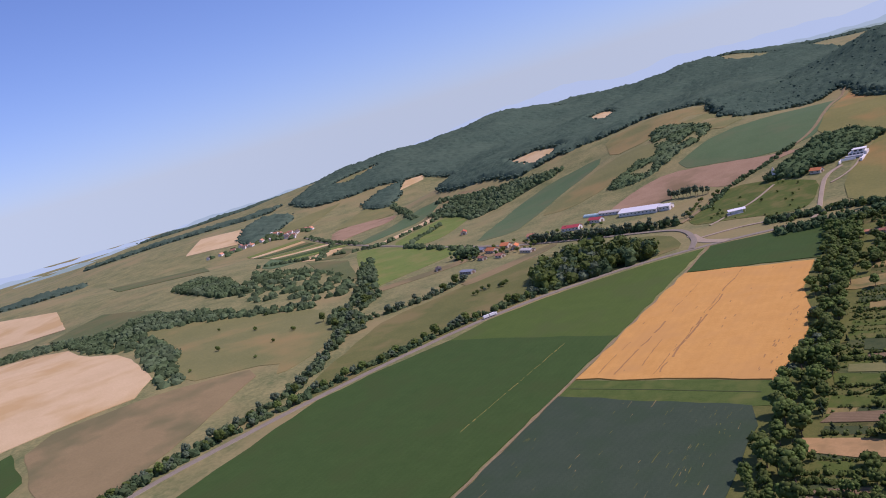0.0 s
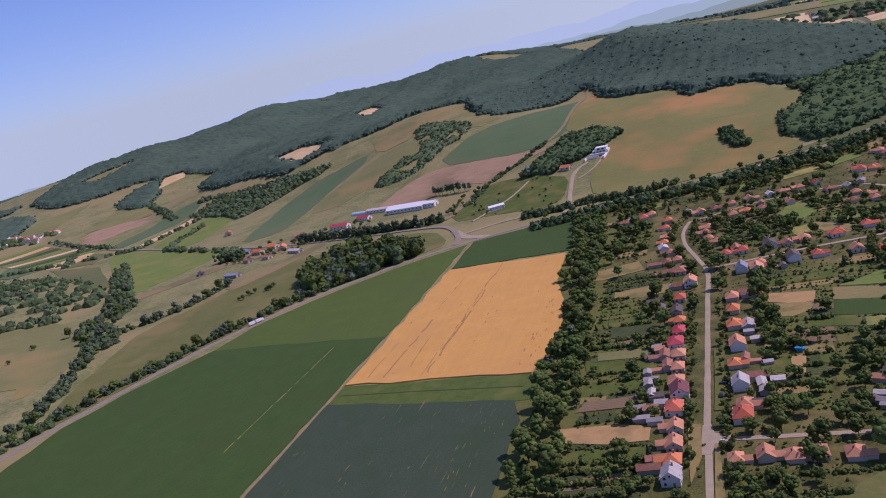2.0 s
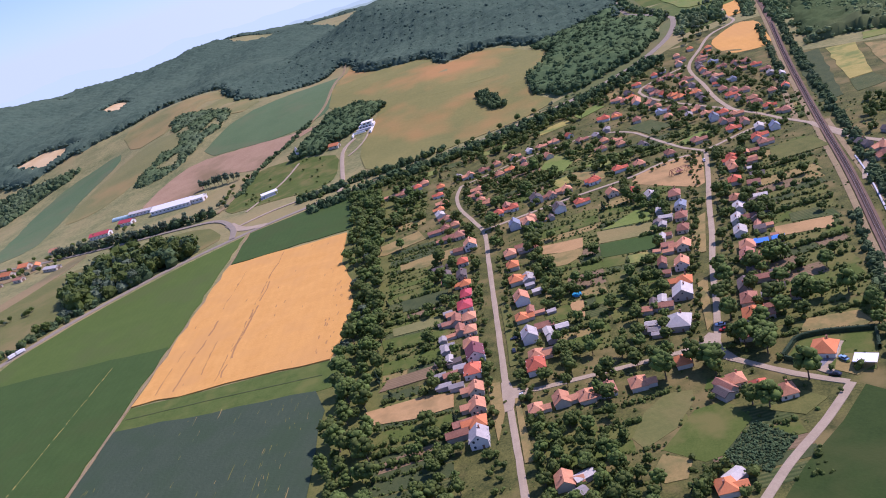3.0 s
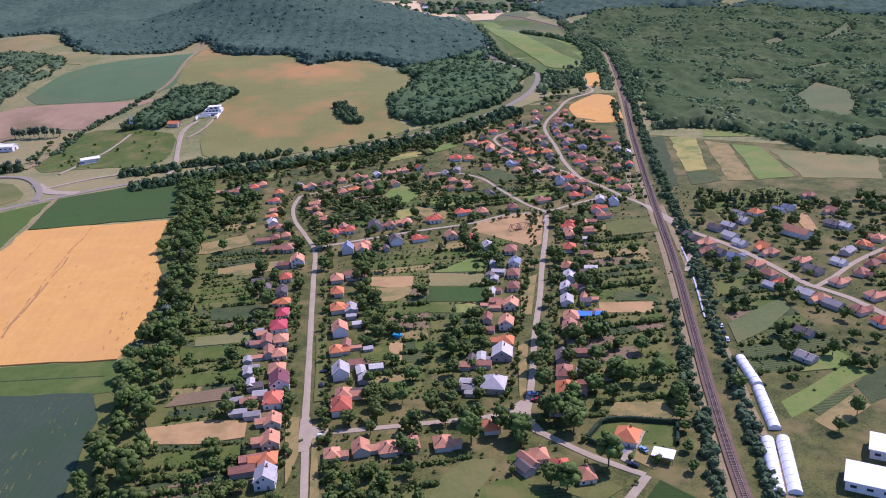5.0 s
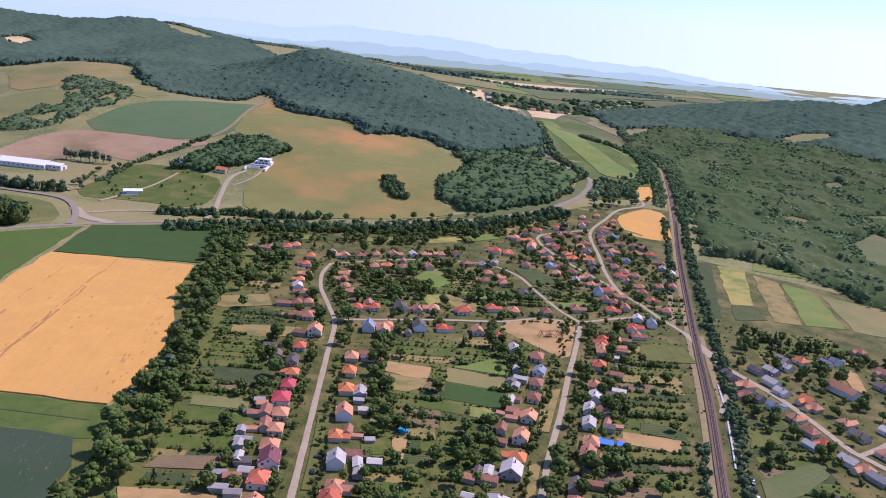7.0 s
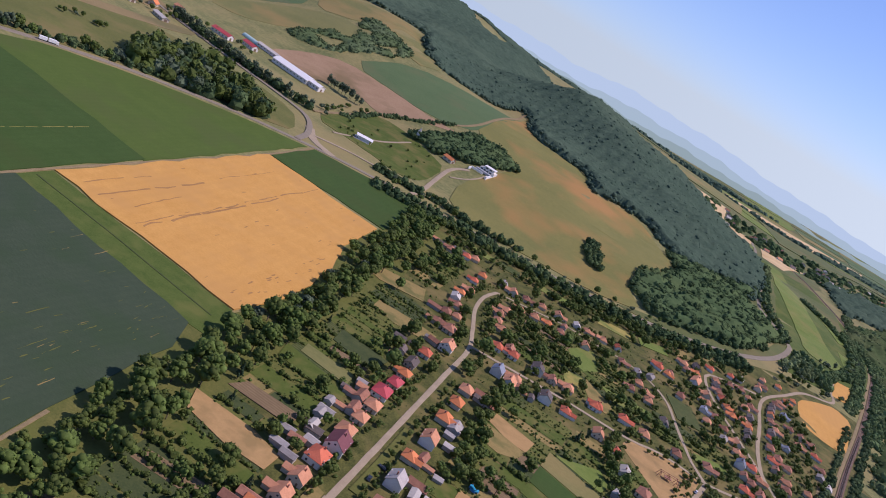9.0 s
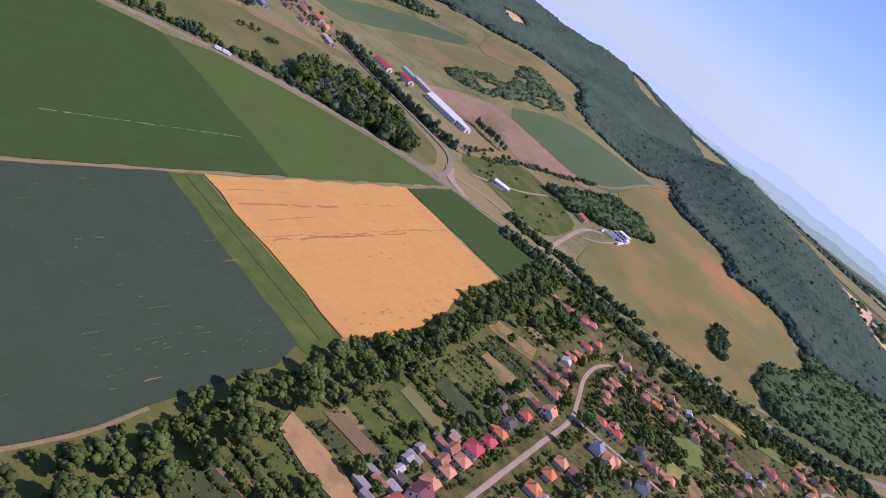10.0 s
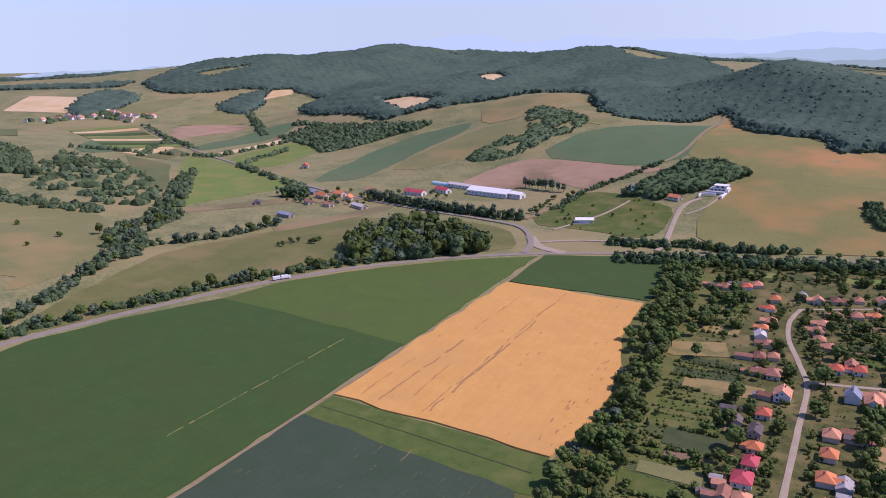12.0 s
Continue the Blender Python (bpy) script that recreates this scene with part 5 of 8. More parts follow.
canopy_sheet("valley_side_wood", [(206, 800), (238, 850), (226, 950), (236, 1090), (228, 1190), (196, 1300), (150, 1450), (90, 1460), (165, 1250), (214, 1090), (226, 1000), (222, 900)], "wood along a valley road", M_WOODS_HAZED, 5.0, 7.0, 28, (), 1.5, 1.6, 0.3, (2.6, 3.9), 0, (0.6, 0.95))
canopy_sheet("valley_side_wood", [(100, 1450), (200, 1320), (238, 1400), (190, 1640), (40, 1720), (-60, 1700)], "wood below a hill", M_WOODS_HAZED, 7.0, 7.0, 29, (), 1.5, 2.0, 0.0)
thicket_band("valley_thicket", offset_line(smooth_line([(324, 564), (381, 781), (408, 925), (425, 1100), (440, 1300)], 12), 13), 17, "bushes between railway and woodland", 320, 4.5, 4.5, 0.1, M_BUSHLAND)
thicket_band("valley_thicket", offset_line(smooth_line([(336, 610), (381, 781), (408, 925), (425, 1100)], 12), -12), 12, "bushes along a valley railway", 321, 4.0, 4.5, 0.2, M_BUSHLAND)
thicket_band("valley_thicket", [(296, 640), (312, 700), (338, 745), (372, 850), (384, 940), (360, 1030), (330, 1100)], 13, "trees between valley meadows", 322, 5.5, 4.5, 0.2, M_BUSHLAND)
thicket_band("valley_thicket", [(252, 705), (258, 780), (246, 880), (250, 1000), (262, 1120)], 10, "trees along a valley road", 323, 5.5, 4.5, 0.25, M_BUSHLAND)
woods("valley_grove", [(236, 600), (262, 620), (296, 632), (300, 690), (272, 710), (262, 660)], "grove beside a road fork", M_BUSHLAND, 5.5, 0, 7.0, seed=324, thin=0.35, vary=0.5, sprays=14, floor=False)
thicket_band("rail_thicket", offset_line(smooth_line([(120, -160), (152, -60), (172, 10), (190, 70)], 10), -8), 4, "bushes along a railway", 310, 2.4, 2.2, 0.25, M_SCRUB)
thicket_band("rail_thicket", offset_line(smooth_line([(120, -160), (152, -60), (172, 10), (190, 70)], 10), 9), 4, "bushes along a railway", 311, 2.4, 2.2, 0.25, M_SCRUB)
thicket_band("rail_thicket", offset_line(smooth_line([(190, 70), (230, 215), (268, 356), (324, 564)], 10), 11), 5, "bushes along a railway", 312, 3.0, 2.8, 0.25, M_SCRUB)
thicket_band("rail_thicket", offset_line(smooth_line([(240, 300), (268, 356), (324, 564)], 10), -10), 4, "bushes along a railway", 313, 3.0, 3.0, 0.3, M_SCRUB)

# ================= houses =================
def box(bm, x0, y0, z0, x1, y1, z1):
    v = [bm.verts.new(p) for p in ((x0, y0, z0), (x1, y0, z0), (x1, y1, z0), (x0, y1, z0), (x0, y0, z1), (x1, y0, z1), (x1, y1, z1), (x0, y1, z1))]
    for f in ((3, 2, 1, 0), (4, 5, 6, 7), (0, 1, 5, 4), (1, 2, 6, 5), (2, 3, 7, 6), (3, 0, 4, 7)):
        bm.faces.new([v[i] for i in f])


def walls_mesh(w, l, h, rise, gable):
    """Walls on a low plinth; with gables the end walls run up to the ridge (along y)."""
    bm = bmesh.new()
    a, b = w / 2, l / 2
    ends = []
    for y in (-b, b):
        pts = [(-a, y, -0.4), (a, y, -0.4), (a, y, h)] + ([(0, y, h + rise * 0.96)] if gable else []) + [(-a, y, h)]
        ends.append([bm.verts.new(p) for p in pts])
    bm.faces.new(ends[0])
    bm.faces.new(ends[1][::-1])
    n = len(ends[0])
    for i in range(n):
        if i != 0:
            bm.faces.new((ends[0][(i + 1) % n], ends[0][i], ends[1][i], ends[1][(i + 1) % n]))
    return bm


def roof_mesh(w, l, h, rise, gable, over=0.5):
    """A tiled roof shell with eaves: ridge along y, hipped or gabled."""
    bm = bmesh.new()
    a, b = w / 2 + over, l / 2 + over
    drop = rise * over / (w / 2)
    ridge = b if gable else max(b - a * 0.85, 0.4)
    lay = []
    for dz in (0.0, 0.24):
        e = h - drop * 0.6 + dz
        lay.append([bm.verts.new(p) for p in ((-a, -b, e), (a, -b, e), (a, b, e), (-a, b, e), (0, -ridge, h + rise + dz), (0, ridge, h + rise + dz))])
    for k, v in enumerate(lay):
        for f in ((0, 1, 4), (1, 2, 5, 4), (2, 3, 5), (3, 0, 4, 5)):
            if gable and len(f) == 3:
                continue
            q = [v[i] for i in f]
            bm.faces.new(q if k else q[::-1])
    loop = (0, 4, 1, 2, 5, 3) if gable else (0, 1, 2, 3)
    for i in range(len(loop)):
        p, q = loop[i], loop[(i + 1) % len(loop)]
        bm.faces.new((lay[0][p], lay[0][q], lay[1][q], lay[1][p]))
    return bm


def add_window(root, x, y, z, face, w=1.1, h=1.3):
    """A framed window set on a wall that faces the given side: a frame with its pane set back."""
    bm = bmesh.new()
    box(bm, -w / 2, -0.10, -h / 2, w / 2, 0.04, h / 2)
    front = min(bm.faces, key=lambda f: f.calc_center_median().y)
    bmesh.ops.inset_region(bm, faces=[front], thickness=0.09, depth=-0.06)
    front.material_index = 1
    win = part("window", bm, M_WHITE, root)
    win.data.materials.append(M_GLASS)
    win.matrix_basis = pose(x, y, z, 0, 0, {"s": 0, "e": 90, "n": 180, "w": -90}[face])


HOUSE_STYLE = {  # roof, wall, width, length, eaves, rise, storeys
    "p": ("p", 1, 8.2, 9.5, 3.1, 2.9, 1), "r": ("r", 0, 8.0, 9.0, 3.1, 2.8, 1), "o": ("o", 1, 7.8, 9.0, 3.1, 2.8, 1), "t": ("t", 1, 7.6, 10.5, 3.0, 2.7, 1), "c": ("c", 1, 8.0, 12.0, 3.0, 2.5, 1),
    "C": ("c", 0, 10.0, 13.0, 3.3, 2.8, 1), "d": ("d", 2, 7.4, 12.0, 3.0, 2.4, 1), "M": ("m", 0, 9.5, 12.0, 4.6, 3.4, 2), "R": ("r", 0, 10.0, 12.5, 4.0, 3.6, 2), "G": ("d", 0, 9.5, 11.0, 4.2, 3.2, 2), "g": ("g", 2, 7.5, 11.5, 3.0, 2.0, 1),
    "w": ("w", 0, 7.5, 10.5, 3.2, 2.2, 1), "b": ("b", 0, 7.5, 9.5, 3.1, 2.4, 1), "B": ("b", 0, 8.5, 10.0, 4.0, 3.8, 2), "W": ("p", 0, 9.0, 10.5, 4.2, 3.4, 2), "V": ("g", 0, 8.5, 9.5, 4.2, 3.4, 2), "Y": ("o", 0, 11.5, 12.0, 3.4, 4.2, 1), "H": ("w", 2, 11.5, 12.0, 3.6, 4.0, 1), "O": ("o", 0, 10.0, 11.0, 3.4, 3.4, 1), "L": ("p", 0, 9.0, 22.0, 4.2, 3.2, 2)}
house_models = {}


def house_model(code, gable, wing, near=True):
    roof, wall, w, l, h, rise, storeys = HOUSE_STYLE[code]
    root = new("house")
    words = {0: "white", 1: "cream", 2: "grey"}[wall]
    tagged(root, "%s %s house with a %s and %s" % (words, "two-storey" if storeys == 2 else "single-storey", ROOFS[roof][0], "gables" if gable else "hipped ends"), "house", group="village houses")
    part("wall", walls_mesh(w, l, h, rise, gable), WALLS[wall], root)
    top = part("roof", roof_mesh(w, l, h, rise, gable), ROOFS[roof][1], root, ROOFS[roof][0])
    bm = bmesh.new()
    box(bm, -0.35, -0.3, h + rise * 0.55, 0.35, 0.3, h + rise + 0.9)
    box(bm, -0.45, -0.4, h + rise + 0.9, 0.45, 0.4, h + rise + 1.05)
    stack = part("chimney", bm, M_BRICK, top)
    stack.matrix_basis = pose(w * 0.12, l * 0.16, 0)
    if wing:
        bm = walls_mesh(w * 0.6, l * 0.62, h * 0.85, rise * 0.62, True)
        wg = part("wing", bm, WALLS[wall], root)
        wg.matrix_basis = pose(-w * 0.72, l * 0.12, 0, 0, 0, 90)
        wr = part("wing_roof", roof_mesh(w * 0.6, l * 0.62, h * 0.85, rise * 0.62, True, 0.35), ROOFS[roof][1], wg)
    if near:
        bm = bmesh.new()
        box(bm, -0.5, -0.06, 0.0, 0.5, 0.05, 2.05)
        dr = part("door", bm, M_WOOD, root)
        dr.matrix_basis = pose(w * 0.18, -l / 2, 0)
    for k in range(storeys):
        z = 1.65 + k * 2.75
        for x in (-w * 0.27,) if near else ():
            add_window(root, x, -l / 2, z, "s")
        for y in (-l * 0.28, l * 0.28) if near else (l * 0.1,) if k == 0 else ():
            add_window(root, w / 2, y, z, "e")
        if near:
            add_window(root, -w / 2, -l * 0.3, z, "w")
    if gable and near:
        add_window(root, 0, -l / 2, h + rise * 0.36, "s", 0.9, 0.9)
    return root


def stand(cache, key, build, m):
    """Stands a thing at m: the first of its kind is built, the others are copies of it."""
    if key not in cache:
        cache[key] = build()
        cache[key].matrix_basis = m
        return cache[key]
    src = cache[key]
    keep = src.matrix_basis.copy()
    src.matrix_basis = Matrix.Identity(4)
    c = copy_thing(src, Matrix.Identity(4))
    c.matrix_basis = m
    src.matrix_basis = keep
    return c


def shed_model(kind):
    roof, w, l, h, rise = (("g", 4.0, 7.0, 2.3, 0.9), ("t", 4.5, 9.0, 2.4, 1.5), ("p", 4.0, 6.5, 2.2, 1.2), ("d", 4.5, 8.0, 2.3, 1.2), ("w", 4.2, 7.5, 2.4, 0.8))[kind]
    root = new("shed")
    tagged(root, "low garden shed with a " + ROOFS[roof][0], "shed", group="sheds behind the houses")
    part("wall", walls_mesh(w, l, h, rise, True), WALLS[2], root)
    part("roof", roof_mesh(w, l, h, rise, True, 0.3), ROOFS[roof][1], root)
    return root


shed_models, taken = {}, []


def street_row(text, turn, back=0, seed=1, shed=1.0, near=True, scale=1.0):
    """Houses of a row: x, y and style each. turn: the street's heading; back: the side of the yard, on which sheds stand."""
    rnd = random.Random(seed)
    for word in text.split():
        x, y, code = word.split(",")
        x, y = float(x), float(y)
        gable = code in "dgwbGWVBL" or rnd.random() < 0.2
        wing = code in "portcb" and rnd.random() < 0.65
        side = back or rnd.choice((-1, 1))
        a = turn + rnd.uniform(-3, 3) + (180 if side > 0 else 0)
        s = scale * (rnd.uniform(0.76, 0.90) if near else rnd.uniform(0.70, 0.84))
        stand(house_models, (code, gable, wing, near), lambda: house_model(code, gable, wing, near), pose(x, y, height(x, y), 0, 0, a) @ Matrix.Scale(s, 4))
        taken.append((x, y, 7))
        if back and rnd.random() < shed:
            sx = x + back * 4.5
            for k in range(rnd.choice((1, 2, 2))):
                size = rnd.uniform(0.6, 1.0)
                sx += back * (4.6 + rnd.uniform(-0.5, 1.6))
                sy = y + rnd.uniform(-4.5, 4.5)
                kind = rnd.randrange(4)
                stand(shed_models, kind, lambda: shed_model(kind), pose(sx, sy, height(sx, sy), 0, 0, turn + rnd.choice((0, 90, 90)) + rnd.uniform(-7, 7)) @ Matrix.Diagonal((size * rnd.uniform(.8, 1.2), size * rnd.uniform(.7, 1.3), size, 1)))
                taken.append((sx, sy, 3.5))


street_row("-16,-39,V -16,-27,o -16,-14,p -16,0,p -17,17,R -15,31,M -17,44,p -17,60,p -17,75,p -19,91,C -18,107,c -18,121,o -20,137,d -19,157,r -13,181,W -20,208,t", 0, -1, 1, 0.7, near=True)
street_row("-23,234,p -30,231,t -29,253,t -34,265,w -34,280,o -31,294,p -35,320,r -34,341,o -49,370,p -55,363,r -68,357,t", 8, -1, 2, 0.4, near=False)
street_row("18,194,B 27,188,W 11,147,p 11,127,o 11,105,o 18,103,g 12,78,W 10,57,o 12,34,V 13,15,p 12,5,R", 0, 1, 3, 0.5, near=True)
street_row("8,-28,p 19,-27,p 29,-29,p 38,-28,t 50,-30,p 70,-23,o 84,-45,p 90,-53,r 97,-60,p 62,-101,o 13,-78,p", 0, 0, 4, 0.0, near=True, scale=0.9)
street_row("117,165,t 115,144,b 111,128,t 107,110,t 101,87,p 94,65,W 90,46,o 86,35,H 77,8,H", -16, -1, 5, 0.5, near=True)
street_row("164,201,r 160,188,p 152,158,r 143,130,p 140,115,w 134,100,w 130,84,w 127,65,p 123,54,t 121,40,d 112,26,d 109,12,t 106,-2,O 99,-15,t", -16, 1, 6, 0.6, near=True)
street_row("9,229,r 20,232,r 16,237,t 37,234,G 48,234,t 59,237,p 78,237,r 29,199,p 49,201,G 63,202,r 85,201,p 97,194,r 105,176,w 80,239,r 98,247,r 113,244,p 126,286,d 136,248,t 158,258,t 191,228,r", 5, 0, 7, 0.0, near=True)
street_row("-18,356,g -8,349,p 3,354,t 16,361,p 30,364,p 46,370,w 55,372,p 69,376,p 82,380,r 88,354,t 102,352,g 58,335,p 27,331,o 16,326,p 5,321,p 38,331,t", 14, 0, 8, 0.0, near=False)
street_row("-2,301,p -4,287,p -2,272,p 4,262,p 104,331,p 110,321,p 113,308,p 99,311,t 118,402,r 128,400,t", 5, 0, 9, 0.0, near=False)
street_row("140,448,p 143,438,t 151,420,L 166,479,r 186,494,r 196,501,w 220,535,p 214,506,p 203,467,p 198,435,p 194,402,p 138,362,t 161,385,p 158,366,b 168,366,t 160,344,p 175,352,t 173,330,g 183,320,p 184,300,B 186,285,t 191,280,t", -10, 0, 10, 0.0, near=False)
street_row("184,261,r 196,268,t 238,480,b 225,428,p 242,456,t 251,452,t 261,448,t 246,427,p 260,427,r 221,399,r 232,400,b 220,363,t 227,354,t 215,336,t 222,322,p 220,308,t 221,290,r 239,328,p 250,330,r 261,367,w 262,400,t 258,383,g 199,247,w 206,237,B 189,225,r 189,213,t 163,195,r 159,181,p 226,268,t 118,398,r 126,395,o 112,362,g", -12, 0, 11, 0.0, near=False)
street_row("286,188,O 271,176,w 259,169,g 249,168,d 275,189,g 301,186,b 310,191,b 290,145,L 251,151,w 251,138,w 261,128,o 261,120,p 238,118,b 228,131,t 232,129,d 243,105,p 244,91,t 245,79,r 238,76,g 269,103,p 269,89,d 272,71,p 253,55,p 255,47,g 249,62,w 337,212,t 333,177,t 319,154,d 324,148,w 288,96,w 226,23,d 214,1,g", 24, 0, 12, 0.0, near=False)


def shed_row(text, turn, seed):
    """Sheds and outbuildings: x, y and kind each."""
    rnd = random.Random(seed)
    for word in text.split():
        x, y, kind = (int(v) for v in word.split(","))
        k = kind if kind or rnd.random() < 0.4 else 4
        stand(shed_models, k, lambda: shed_model(k), pose(x, y, height(x, y), 0, 0, turn + rnd.choice((0, 90, 90)) + rnd.uniform(-6, 6)) @ Matrix.Diagonal((rnd.uniform(.8, 1.1), rnd.uniform(.7, 1.05), rnd.uniform(.9, 1.1), 1)))
        taken.append((x, y, 4))


shed_row("-31,10,0 -25,7,0 -23,23,0 -28,33,0 -29,48,0 -30,44,0 -22,63,1 -24,76,1 -27,84,2 -22,-25,1 -25,-32,1 -29,144,3 -35,156,3 -21,178,1 -28,207,1 -38,228,1", 0, 51)
shed_row("21,34,0 22,27,0 20,16,3 15,62,1 20,41,1 28,36,0 18,94,0 21,84,0 18,152,1 38,347,1", 0, 52)
shed_row("103,146,0 103,132,0 99,123,0 94,105,0 94,93,1 86,73,1 76,34,0 75,28,1 67,28,2 66,13,0 66,8,0 167,170,0 159,145,1 151,119,3 148,113,0 139,99,1 139,81,3 138,52,0 118,11,0 127,6,2 155,124,0 110,-4,1", -16, 53)
shed_row("79,-48,1 77,-52,3 20,-78,0 17,-86,0 66,-97,0", 25, 54)
# farmstead with an orange roof and a walled lawn by the lane
stand(house_models, "Y", lambda: house_model("Y", False, False), pose(119, -40.5, height(119, -40.5), 0, 0, -32) @ Matrix.Scale(0.76, 4))
taken.append((119, -40.5, 9))


ROAD_PTS = [q for ln in (STREET_W, STREET_E, CROSS, NORTH, UPPER, LANE, SQUARE_LANE) for q in smooth_line(ln, 3.0)]


def fill_row(line, off, gap, seed, turn, room=8.5):
    """Closely set houses along a lane, where there is still room."""
    rnd, acc = random.Random(seed), 0.0
    pts, words = offset_line(smooth_line(line, 2.0), off), []
    mid = smooth_line(line, 2.0)
    for i in range(1, len(pts)):
        acc += math.hypot(mid[i][0] - mid[i - 1][0], mid[i][1] - mid[i - 1][1])
        if acc > gap:
            acc = rnd.uniform(-2, 1)
            x, y = pts[i]
            if all(math.hypot(x - a, y - b) > 7.8 for a, b in ROAD_PTS) and all(math.hypot(x - a, y - b) > room for a, b, r in taken if r > 4) and all(math.hypot(x - float(w.split(",")[0]), y - float(w.split(",")[1])) > 9 for w in words):
                words.append("%.1f,%.1f,%s" % (x, y, rnd.choice("ppttttroogdd")))
    street_row(" ".join(words), turn, 0, seed, near=False)


for ln, turn, seed in ((UPPER[3:9], -5, 401), (LANE, 15, 403), (EAST_STREET[2:], 12, 405), (FAR_LANE, -55, 407)):
    fill_row(ln, 9.5, 12.5, seed, turn, 10.5)
    fill_row(ln, -9.5, 12.5, seed + 1, turn, 10.5)


# ================= gardens =================
STREETS = [smooth_line(q, 3.0) for q in (STREET_W, STREET_E, CROSS, NORTH, UPPER, RAIL[:8], SQUARE_LANE, LANE, EAST_STREET, FAR_LANE, [(206, 108), (214, 125), (224, 140), (240, 153)], [(118.5, -63), (103, -79), (84, -95.5), (71, -109), (30, -150)])]
STREET_PTS = np.array([p for s in STREETS for p in s])


